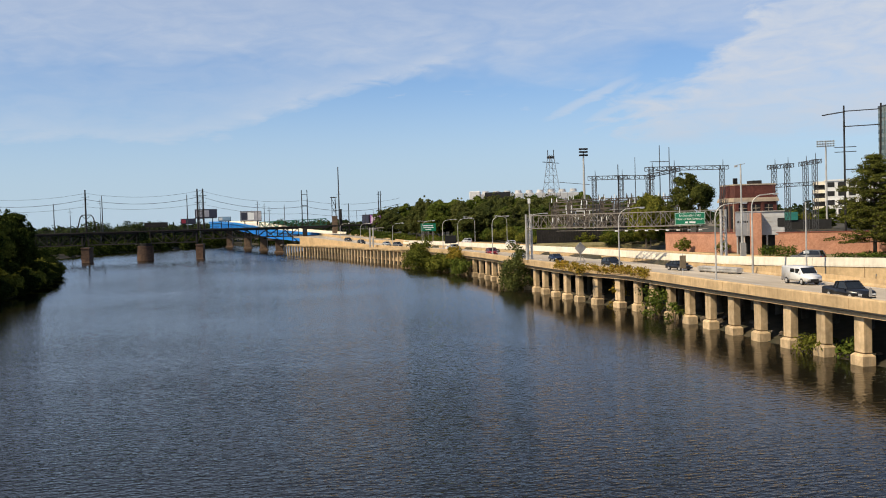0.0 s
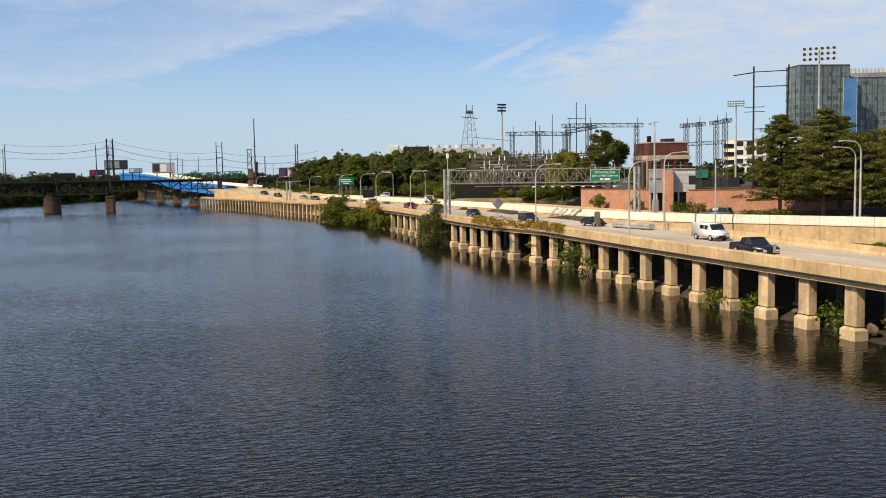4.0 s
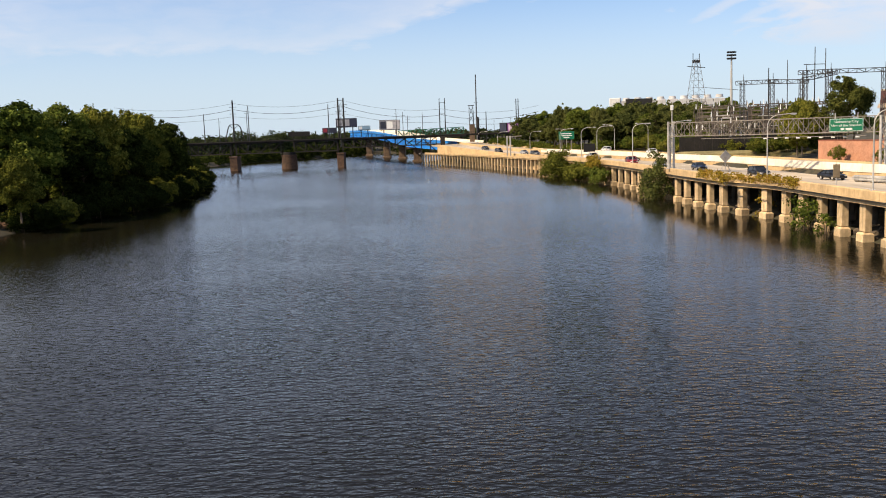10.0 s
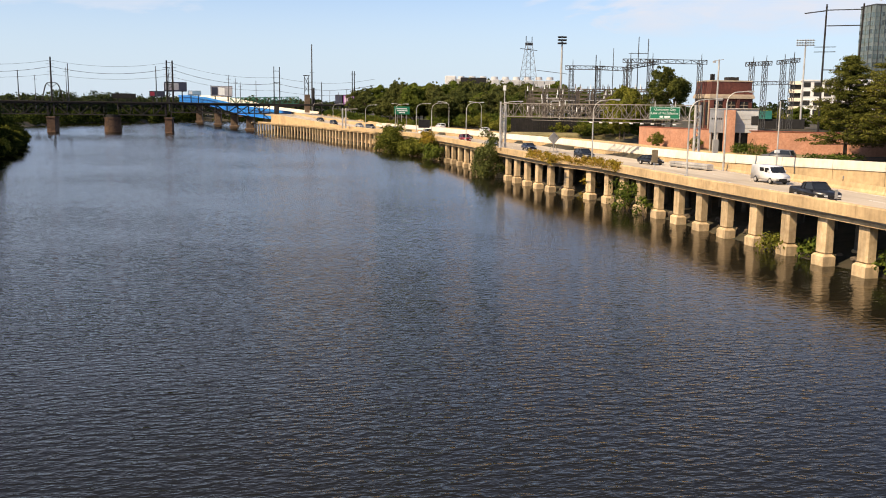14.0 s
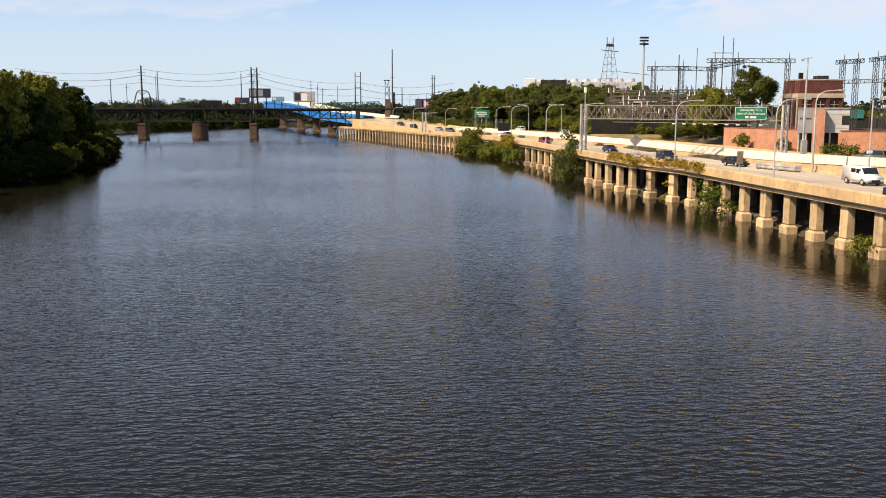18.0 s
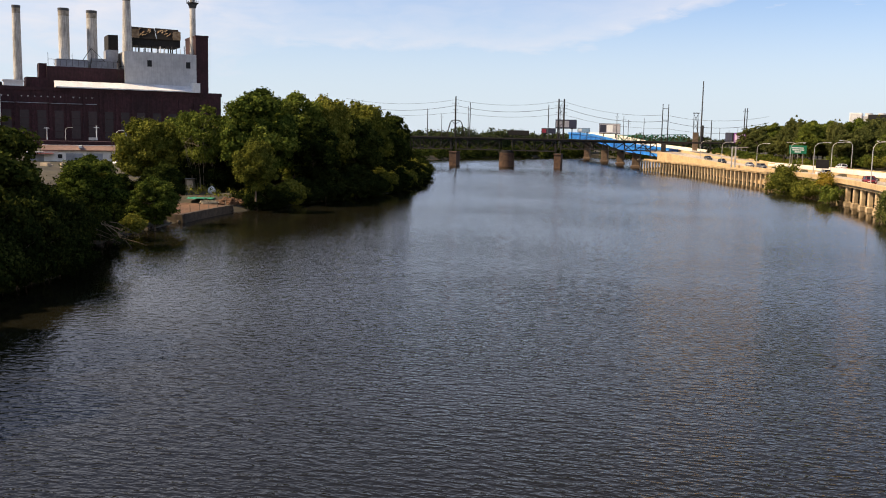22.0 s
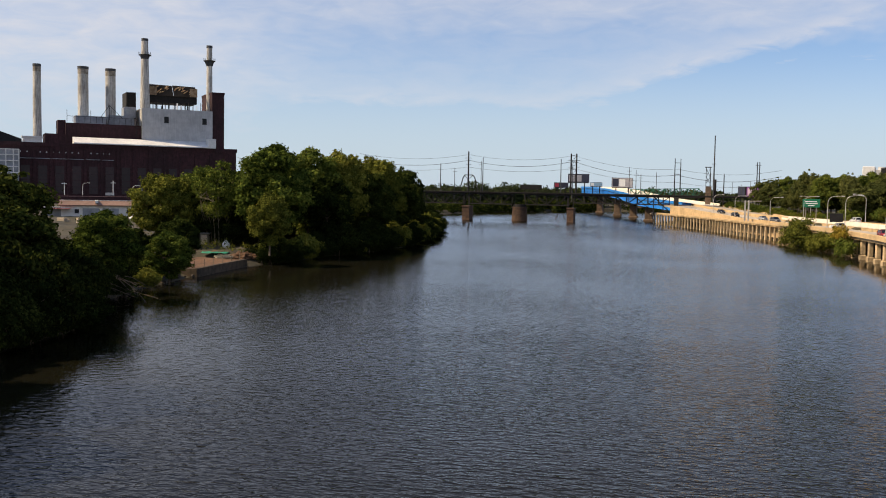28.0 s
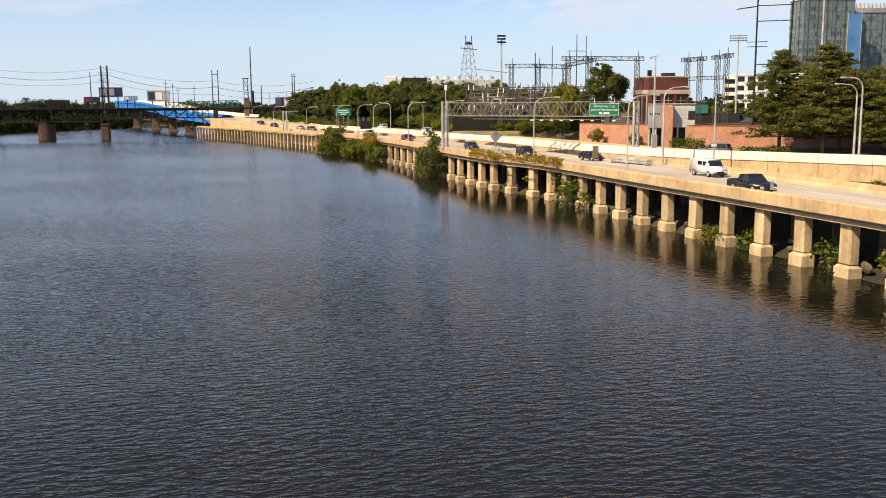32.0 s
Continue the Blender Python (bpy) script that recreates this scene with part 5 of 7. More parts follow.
def power_station():
    ps = thing("power_station", (-295.8, 354.75, 0), 41.2, "old dark brick power station with white upper block and tall stacks", "power station")
    soot_glass = mk("sooty_window_glass", (0.020, 0.010, 0.012), (0.034, 0.016, 0.018), 0.9, 0.5, bump=0.0, per_object=0.25)
    main = part("main_hall", boxes((-70, 0, 4, 105.5, 45, 31.0), (-70, -0.4, 30.2, 105.9, 45, 31.9)), M_BRICKD, ps, "dark maroon brick hall")
    for x in np.arange(-66, 104, 7.2):
        part("pilaster", boxes((x, -0.5, 5, x + 1.3, 0.0, 29.4)), M_BRICKD, main)
        bay = part("tall_window", boxes((x + 2.3, -0.08, 9, x + 6.0, 0.05, 21.5)), soot_glass, main)
        for z in (12, 15, 18):
            part("glazing_bar", boxes((x + 2.3, -0.14, z, x + 6.0, -0.08, z + 0.16)), M_BRICKD, bay)
    for x in np.arange(8, 48, 2.7):
        part("small_window", boxes((x, -0.1, 27.4, x + 0.5, 0.04, 27.9)), M_DIRTYW, main)
    part("conduit", boxes((8, -0.5, 24.6, 48, -0.2, 24.85)), M_GREYB, main)
    bm = prism(bmesh.new(), [(-1.4, 31.9), (-1.4, 32.4), (5.5, 35.2), (5.5, 31.9)], 30.5, 94)
    for v in bm.verts:
        v.co = (v.co.y, v.co.x, v.co.z)
    bmesh.ops.recalc_face_normals(bm, faces=bm.faces[:])
    part("roof_canopy", bm, M_WHITE, ps, "long pale sloping roof along the parapet")
    part("canopy_end", boxes((91.5, -1.6, 31.9, 95.2, 4, 36.4)), M_WHITE, ps)
    up = part("boiler_house", boxes((27.8, 8, 31.9, 61.5, 40, 41.8)), M_BRICKD, ps, "dark brick upper storey")
    part("roof_plant", boxes((32.5, 12, 41.8, 46, 22, 45.6), (47.5, 12, 41.8, 59, 22, 46.5), (55, 14, 46, 60, 26, 51)), M_GREYB, up)
    part("railing", bars(*[((x, 9, 42.2), (x, 9, 48.0 if i % 4 == 0 else 45.0), 0.18) for i, x in enumerate(np.arange(28.5, 60, 2.6))], ((28.5, 9, 45), (60, 9, 45), 0.16)), M_STEELG, up)
    part("davit", bars(((43.5, 11, 45), (47.5, 11, 51), 0.25), ((47.5, 11, 51), (53.5, 11, 45), 0.15), ((47.5, 11, 44), (47.5, 11, 51), 0.25)), M_STEELD, up)
    wb = part("white_block", boxes((61.8, 6, 31.9, 95.2, 34, 50.3)), M_DIRTYW, ps, "weathered white clad boiler block with two small windows")
    # paler, warmer sheet paints the sunlight on the block's end wall
    part("end_cladding", boxes((61.5, 6.2, 36, 61.85, 34, 50.1)), M_STACK, wb)
    for x in (72.0, 90.2):
        part("window", boxes((x, 5.9, 43.6, x + 2.1, 6.1, 46.6)), M_DARK, wb)
    part("stair_frame", bars(*[((59, 6.2, z), (61.4, 6.2, z), 0.2) for z in np.arange(33, 44, 2.0)], ((59, 6.2, 31.9), (59, 6.2, 44), 0.25), ((61.3, 6, 31.9), (61.3, 6, 44), 0.25)), M_STEELD, wb)
    bt = part("brick_tower", boxes((95.2, 7, 31.9, 101.2, 30, 59.4), (95.0, 6.8, 58.9, 101.4, 30.2, 59.8)), M_BRICKD, ps, "dark brick stair tower")
    part("dark_block", boxes((56.5, 20, 46, 61.0, 34, 58.6)), M_STEELD, ps)
    # ragged roof-top housing with tilted sheets, on legs
    rh = part("roof_housing", boxes((66.0, 12, 53.8, 88.8, 26, 57.5)), M_STEELD, ps)
    rng = random.Random(2)
    rust = mk("rusty_sheet", (0.20, 0.12, 0.06), (0.42, 0.30, 0.18), 0.6, 0.85, wear=0.4)
    for k in range(2):
        x0, x1 = 66.1 + k * 11.4, 77.35 + k * 11.4
        bm = bmesh.new()
        f = [bm.verts.new(c) for c in ((x0, 11, 57.0), (x1, 11, 57.0), (x1, 16, 62.6), (x0, 16, 62.8))]
        bm.faces.new(f)
        bmesh.ops.solidify(bm, geom=bm.faces[:], thickness=0.3)
        part("tilted_sheet", bm, M_STEELD, rh)
        for j in range(16):
            u = x0 + rng.uniform(0.3, 8.4)
            t = rng.uniform(0.1, 0.8)
            part("loose_panel", bars(((u, 10.75 + 5 * t, 57 + 5.7 * t), (u + rng.uniform(0.6, 1.9), 10.75 + 5 * (t + 0.15), 57 + 5.7 * (t + 0.15)), 0.7, 0.08)), rust, rh)
        part("end_panel", boxes((x0 - 0.05 if k == 0 else x1 - 3.6, 10.6, 57.2, x0 + 3.2 if k == 0 else x1, 10.8, 61.2)), rust, rh)
    for x in np.arange(63.5, 92, 1.9):
        part("vent_pipe", rods(((x, 9, 50.3), (x, 9, 50.3 + rng.uniform(1.6, 4.4)), rng.uniform(0.15, 0.35)), n=7), M_WHITE if rng.random() < 0.5 else M_STEELD, rh)
    part("leg_frame", boxes(*[(x, 12.2, 50.3, x + 0.5, 12.7, 55) for x in np.arange(66, 87, 3.0)]), M_STEELD, rh)
    # stacks
    soot = mk("sooty_concrete", (0.20, 0.165, 0.125), (0.44, 0.40, 0.33), 0.7, 0.9, streaks=0.5)
    for x, y, z0, z1, r0, r1, ring in ((-9.0, 20, 31.9, 70.5, 2.6, 2.4, 0), (16.4, 20, 31.9, 69.2, 1.95, 1.75, 0), (36.5, 18, 41, 69.2, 2.45, 2.4, 0), (48.9, 18, 41, 69.0, 2.4, 2.35, 0), (63.4, 8.5, 50.3, 83.4, 2.3, 1.5, 75.4), (95.4, 14, 50.0, 83.4, 1.5, 1.35, 75.6)):
        s = part("chimney", rods(((x, y, z0), (x, y, z1), r0, r1), n=24), M_STACKD if x < 0 else M_STACK, ps, "pale weathered chimney stack with soot stains", smooth=False)
        part("rim", rods(((x, y, z1 - 1.2), (x, y, z1), r1 + 0.12), n=24), M_STEELG, s)
        if ring:
            part("gallery", rods(((x, y, ring), (x, y, ring + 0.35), 2.9), n=20), M_STEELD, s)
            part("gallery_bracket", rods(((x, y, ring - 2.2), (x, y, ring), 1.6, 2.3), n=20), M_STEELG, s)
            for q in np.arange(0, 6.28, 0.52):
                part("gallery_post", bars(((x + 2.8 * math.cos(q), y + 2.8 * math.sin(q), ring + 0.3), (x + 2.8 * math.cos(q), y + 2.8 * math.sin(q), ring + 1.5), 0.12)), M_STEELD, s)
        if 0 < x and z1 < 75:
            part("soot_band", rods(((x, y, z1 - 3.6), (x, y, z1 - 1.2), r1 + 0.03, r1 + 0.04), n=24), soot, s)
    # low roofs and sheds at the landward end
    bm = prism(bmesh.new(), [(-60, 31.9), (-60, 37), (-1, 37.0), (9, 33.5), (9, 31.9)], 6, 30)
    part("sloped_roof", bm, M_DARK, ps)
    part("roof_shed", boxes((9.5, 4, 31.9, 17.5, 10, 34.2), (9, 3.5, 34.2, 18, 10.5, 34.8)), M_WHITE, ps)
    part("roof_block", boxes((19, 8, 31.9, 28, 24, 36.5), (24.6, 10, 36, 28, 20, 43.0)), M_BRICKD, ps)
    sc = part("white_frame_tower", bars(*[((x, -9, 17.0), (x, -9, 28.4), 0.45) for x in (-1, 2, 5, 7.2)], *[((-8, -9, z), (7.2, -9, z), 0.4) for z in (18, 20.6, 23.2, 25.8, 28.2)]), M_WHITE, ps)
    part("frame_back", boxes((-10, -8.6, 5, 7.2, -0.5, 28)), M_GREYB, ps)


power_station()

# ---- west bank: road furniture ----
def nose(y):
    """The turn, in degrees, that lays local +x across the river carriageway."""
    return -math.degrees(math.atan2(edge_x(y + 4) - edge_x(y - 4), 8.0))


RIVER_LAMPS = ((104.5, 8.9), (136.3, 8.9), (175.5, 8.6), (206.5, 8.4), (240.3, 8.2), (256.0, 8.0), (277.3, 7.8), (317.0, 7.2), (350.0, 7.0), (375.0, 6.6))
for y, h in RIVER_LAMPS:
    zb = 6.2 if y < 290 else road_z(y) + 0.85
    xo = -0.35 if y < 290 else 2.9
    bent_lamp(edge_x(y) + xo, y, zb, h, -nose(y), 3.2, 0.095, "tall galvanised street lamp with a curved arm on the parapet", "expressway lamps")
for y, h in ((275.0, 8.0), (302.0, 8.0), (345.0, 7.5)):
    bent_lamp(wall_x(y) + 12.9, y, 6.9 if y < 330 else road_z(y) + 0.8, h, 180 - nose(y), 3.0, 0.095, "tall galvanised street lamp with a curved arm beside the upper road", "expressway lamps")
bent_lamp(60.6, 124.3, 5.4, 11.0, -8, 3.0, 0.13, "tall galvanised street lamp with a curved arm at the median", "expressway lamps")
for k, dx in enumerate((0.0, 0.5)):
    bent_lamp(89.0 + dx, 120.6 - dx, 6.3, 11.3 - 0.9 * (1 - k), 186, 3.3, 0.15, "galvanised street lamp with a curved arm before the conifers", "expressway lamps")
sp = thing("floodlight_pole", (64.4, 135.5, 6.2), 0, "tall slim pole with small lamp brackets behind the wall", "light pole")
part("pole", rods(((0, 0, 0), (0, 0, 15.2), 0.2, 0.11), n=10), M_GALV, sp)
part("bracket", bars(((-0.7, 0, 15.0), (0.7, 0, 15.2), 0.08)), M_GALV, sp)
part("lamp_head", boxes((-0.95, -0.15, 14.7, -0.55, 0.15, 15.0)), M_GALV, sp)
part("cabinet", boxes((-0.45, -0.5, 0, 0.45, -0.1, 3.2), bevel=0.04), M_SIGNB, sp)
pp = thing("camera_pole", (66.7, 120.8, 6.2), 0, "slim grey pole with a small box behind the wall", "pole")
part("pole", rods(((0, 0, 0), (0, 0, 9.0), 0.12, 0.08), n=8), M_GALV, pp)
part("box", boxes((-0.35, -0.15, 1.9, 0.35, 0.15, 2.3), bevel=0.03), M_SIGNW, pp)


bp = thing("sensor_pole", (51.5, 222.5, 6.3), 0, "slim grey pole with a white box on top", "pole")
part("pole", rods(((0, 0, 0), (0, 0, 11.4), 0.17, 0.12), n=8), M_GALV, bp)
part("box", boxes((-0.3, -0.25, 11.3, 0.3, 0.25, 12.5), bevel=0.04), M_SIGNW, bp)


def lattice(bm, p0, p1, w, h, bays, chord=0.14, web=0.09):
    """A box truss from p0 to p1."""
    a, b = Vector(p0), Vector(p1)
    d = (b - a).normalized()
    s = Vector((-d.y, d.x, 0)) * w / 2
    corners = (s, -s, s + Vector((0, 0, h)), -s + Vector((0, 0, h)))
    for c in corners:
        bar(bm, a + c, b + c, chord)
    for i in range(bays + 1):
        q = a.lerp(b, i / bays)
        for c1, c2 in ((0, 2), (1, 3), (0, 1), (2, 3)):
            bar(bm, q + corners[c1], q + corners[c2], web)
        if i < bays:
            r = a.lerp(b, (i + 1) / bays)
            for c1, c2 in ((0, 2), (1, 3)):
                bar(bm, q + corners[c1 if i % 2 else c2], r + corners[c2 if i % 2 else c1], web)
            bar(bm, q + corners[2 if i % 2 else 3], r + corners[3 if i % 2 else 2], web)
    return bm


def text_bar(parent, words, size, x, y, z, turn, mat, name="lettering"):
    cu = bpy.data.curves.new(name, "FONT")
    cu.body, cu.size, cu.align_x, cu.align_y, cu.extrude = words, size, "CENTER", "CENTER", 0.012
    tmp = bpy.data.objects.new(name, cu)
    me = tmp.to_mesh().copy()
    tmp.to_mesh_clear()
    bpy.data.objects.remove(tmp)
    me.transform(pose(x, y, z, 90, 0, 0))
    return part(name, me, mat, parent, "white lettering")


def gantry():
    L0, R0 = Vector((edge_x(175.5) - 0.2, 175.5, 6.2)), Vector((64.9, 143.1, 6.2))
    g = thing("sign_gantry", (0, 0, 0), 0, "grey steel truss sign gantry spanning the expressway", "gantry")
    d = (R0 - L0).normalized()
    n = Vector((-d.y, d.x, 0))
    truss = part("truss", lattice(bmesh.new(), L0 + Vector((0, 0, 5.9)), R0 + Vector((0, 0, 5.9)), 1.5, 2.4, 22, 0.15, 0.075), M_GANTRY, g)
    for base, tall in ((L0, 8.6), (R0, 8.4)):
        for k in (-0.75, 0.75):
            p = base + n * k
            leg = part("leg", rods((p, p + Vector((0, 0, tall)), 0.22, 0.2), n=10), M_GALV, g)
            part("base_plate", boxes((p.x - 0.4, p.y - 0.4, p.z - 0.05, p.x + 0.4, p.y + 0.4, p.z + 0.08)), M_GALV, leg)
        for i in range(9):
            part("leg_brace", bars((base + n * (-0.75 if i % 2 else 0.75) + Vector((0, 0, 0.4 + i * 0.8)), base + n * (0.75 if i % 2 else -0.75) + Vector((0, 0, 1.2 + i * 0.8)), 0.1)), M_GALV, g)
    walk_z = 5.35
    part("walkway", bars((L0 + d * 8 - n * 1.3 + Vector((0, 0, walk_z)), R0 - d * 2 - n * 1.3 + Vector((0, 0, walk_z)), 0.5, 0.08)), M_GANTRY, g)
    for i in range(9):
        q = L0.lerp(R0, 0.52 + i * 0.05) - n * 1.5
        part("sign_light", boxes((q.x - 0.25, q.y - 0.2, q.z + 5.1, q.x + 0.25, q.y + 0.2, q.z + 5.3), bevel=0.04), M_SIGNW, g)
    # the green sign faces upstream
    sg = thing("road_sign", (60.1, 145.0, 12.25), -20, "green expressway direction sign with white lettering on the gantry", "road sign")
    part("panel", boxes((-2.4, -0.04, 0, 2.4, 0.04, 2.0), bevel=0.02), M_GREEN, sg)
    part("border", boxes((-2.35, -0.055, 0.05, 2.35, -0.04, 0.10), (-2.35, -0.055, 1.9, 2.35, -0.04, 1.95), (-2.35, -0.055, 0.1, -2.3, -0.04, 1.9), (2.3, -0.055, 0.1, 2.35, -0.04, 1.9)), M_SIGNW, sg)
    text_bar(sg, "University City", 0.56, 0, -0.06, 1.52, 0, M_SIGNW)
    text_bar(sg, "Univ of the Sciences", 0.52, 0, -0.06, 0.95, 0, M_SIGNW)
    part("lettering_bar", boxes((-0.8, -0.06, 0.24, -0.3, -0.042, 0.54), (-0.1, -0.06, 0.24, 0.85, -0.042, 0.54)), M_SIGNW, sg)
    for x in (-1.6, 1.6):
        part("hanger", boxes((x - 0.06, 0.04, -0.3, x + 0.06, 0.16, 2.9)), M_GALV, sg)


gantry()

fg = thing("far_sign_gantry", (0, 0, 0), 0, "pale cantilever gantry far along the expressway", "gantry")
fx, fy = edge_x(330.4) + 0.5, 330.4
for k in (-0.55, 0.55):
    part("leg", boxes((fx + k - 0.25, fy - 0.3, 4.9, fx + k + 0.25, fy + 0.3, 12.3), bevel=0.05), M_GALV, fg)
part("arm", bars(((fx, fy, 12.0), (fx + 4.5, fy - 1, 12.2), 0.3)), M_GANTRY, fg)
s2 = thing("road_sign", (39.0, 324.8, 10.5), 0, "smaller green road sign hung on the far gantry", "road sign")
part("panel", boxes((-2.65, -0.04, 0, 2.65, 0.04, 2.7), bevel=0.02), M_GREEN, s2)
part("lettering_bar", boxes((-1.9, -0.06, 1.75, 1.7, -0.042, 2.05), (-1.7, -0.06, 1.1, 1.9, -0.042, 1.4), (-1.0, -0.06, 0.45, 1.0, -0.042, 0.75)), M_SIGNW, s2)
for px in (-1.6, 1.6):
    part("post", boxes((px - 0.12, 0.05, -4.6, px + 0.12, 0.25, 2.5)), M_GANTRY, s2)

dm = thing("diamond_sign", (49.3, 171.5, 5.4), 8, "back of a grey diamond warning sign on a post and stand", "road sign")
part("post", boxes((-0.06, -0.06, 0, 0.06, 0.06, 3.4)), M_SIGNB, dm)
bm = boxes((-0.85, -0.03, -0.85, 0.85, 0.03, 0.85), bevel=0.03)
bm.transform(pose(0, -0.08, 2.75, 0, 45, 0))
part("panel", bm, M_SIGNB, dm)
part("stand", bars(((-1.2, 0, 0.25), (1.2, 0, 0.25), 0.1), ((-1.0, 0, 0.0), (-0.4, 0, 1.2), 0.08), ((1.0, 0, 0.0), (0.4, 0, 1.2), 0.08), ((-1.2, 0.5, 0.05), (1.2, 0.5, 0.05), 0.08)), M_SIGNB, dm)
ps1 = thing("road_sign", (46.95, 116.0, 6.2), 8, "back of a small tan sign on a post by the parapet", "road sign")
part("post", rods(((0, 0, -0.4), (0, 0, 2.7), 0.06), n=8), M_GALV, ps1)
part("panel", boxes((-0.45, -0.1, 0.85, 0.45, -0.04, 2.5), bevel=0.02), mk("tan_sign_back", (0.24, 0.18, 0.10), (0.32, 0.24, 0.14), 2, 0.7), ps1)
ps2 = thing("marker_sign", (49.6, 78.8, 5.4), 8, "narrow striped marker on a short post at the road edge", "marker sign")
part("post", rods(((0, 0, 0), (0, 0, 1.3), 0.04), n=8), M_DARK, ps2)
part("panel", boxes((-0.16, -0.06, 0.7, 0.16, -0.03, 1.5)), M_SIGNB, ps2)

# crash cushion: a low run of ribbed steel at the median's nose
cc = thing("crash_cushion", (57.6, 128.5, 5.4), 103, "low ribbed grey steel crash cushion at the end of the median", "crash cushion")
for k in range(8):
    x0 = -4.4 + k * 1.1
    part("bay", boxes((x0, -0.5, 0.12, x0 + 1.06, 0.5, 0.9), bevel=0.06), M_GALV, cc)
for z in (0.3, 0.62):
    part("rail", boxes((-4.5, -0.6, z, 4.5, -0.52, z + 0.2), (-4.5, 0.52, z, 4.5, 0.6, z + 0.2)), M_GALV, cc)
for x in np.arange(-4.2, 4.4, 1.65):
    part("foot", boxes((x, -0.45, 0, x + 0.12, 0.45, 0.14)), M_DARK, cc)

mb = thing("message_board", (38.6, 268, 5.4), 8, "black portable message board on a low white trailer", "message board")
part("panel", boxes((-1.7, -0.12, 2.0, 1.7, 0.12, 4.3), bevel=0.04), M_DARK, mb)
part("post", boxes((-0.1, -0.1, 0.6, 0.1, 0.1, 2.0)), M_GALV, mb)
part("trailer", boxes((-1.5, -0.8, 0.5, 1.5, 0.8, 1.1), bevel=0.08), M_WHITE, mb)
for x in (-0.9, 0.9):
    part("wheel", rods(((x, -0.9, 0.33), (x, -0.7, 0.33), 0.33), n=12), M_RUBBER, mb)


# ---- vehicles ----
def paint(name, c):
    m = mk(name, c, tuple(min(1, v * 1.12 + 0.004) for v in c), 0.7, 0.3, 0.15, 0.0, 0.08)
    return m


PAINTS = {k: paint("car_paint_" + k, c) for k, c in (("black", (0.012, 0.013, 0.016)), ("navy", (0.012, 0.022, 0.05)), ("silver", (0.34, 0.36, 0.38)), ("red", (0.22, 0.012, 0.016)), ("white", (0.72, 0.72, 0.70)), ("grey", (0.10, 0.105, 0.11)))}
CAR_GLASS = mk("dark_car_glass", (0.012, 0.015, 0.018), (0.02, 0.024, 0.028), 0.5, 0.08, 0.0, 0.0, 0.05)
HEADLAMP = mk("clear_headlamp", (0.62, 0.64, 0.66), (0.74, 0.75, 0.76), 2, 0.15, 0.2, 0.0, 0.05)
TAIL = mk("red_tail_lamp", (0.30, 0.01, 0.01), (0.38, 0.02, 0.015), 2, 0.25, 0.0, 0.0, 0.05)
SHAPES = {
    # length, width, lower body outline, cabin outline, wheel radius; x forward
    "sedan": (4.7, 1.82, [(-2.35, 0.32), (-2.35, 0.85), (-2.2, 1.0), (-1.3, 1.02), (1.0, 0.96), (2.1, 0.78), (2.35, 0.62), (2.35, 0.32)], [(-1.75, 1.0), (-1.0, 1.42), (0.15, 1.46), (1.15, 0.95)], 0.33),
    "suv": (4.7, 1.9, [(-2.35, 0.4), (-2.35, 1.0), (-2.3, 1.12), (1.0, 1.1), (2.15, 0.98), (2.35, 0.75), (2.35, 0.4)], [(-2.28, 1.1), (-2.0, 1.68), (0.1, 1.74), (1.1, 1.1)], 0.37),
    "pickup": (5.8, 2.0, [(-2.9, 0.5), (-2.9, 1.12), (-2.84, 1.18), (-0.75, 1.18), (-0.7, 1.14), (1.0, 1.14), (2.6, 1.06), (2.9, 0.9), (2.9, 0.5)], [(-0.95, 1.14), (-0.72, 1.74), (0.55, 1.8), (1.25, 1.14)], 0.41),
    "van": (5.6, 2.02, [(-2.8, 0.42), (-2.8, 1.95), (-2.7, 2.08), (0.9, 2.1), (1.2, 2.02), (1.85, 1.28), (2.7, 1.08), (2.8, 0.85), (2.8, 0.42)], None, 0.38),
}


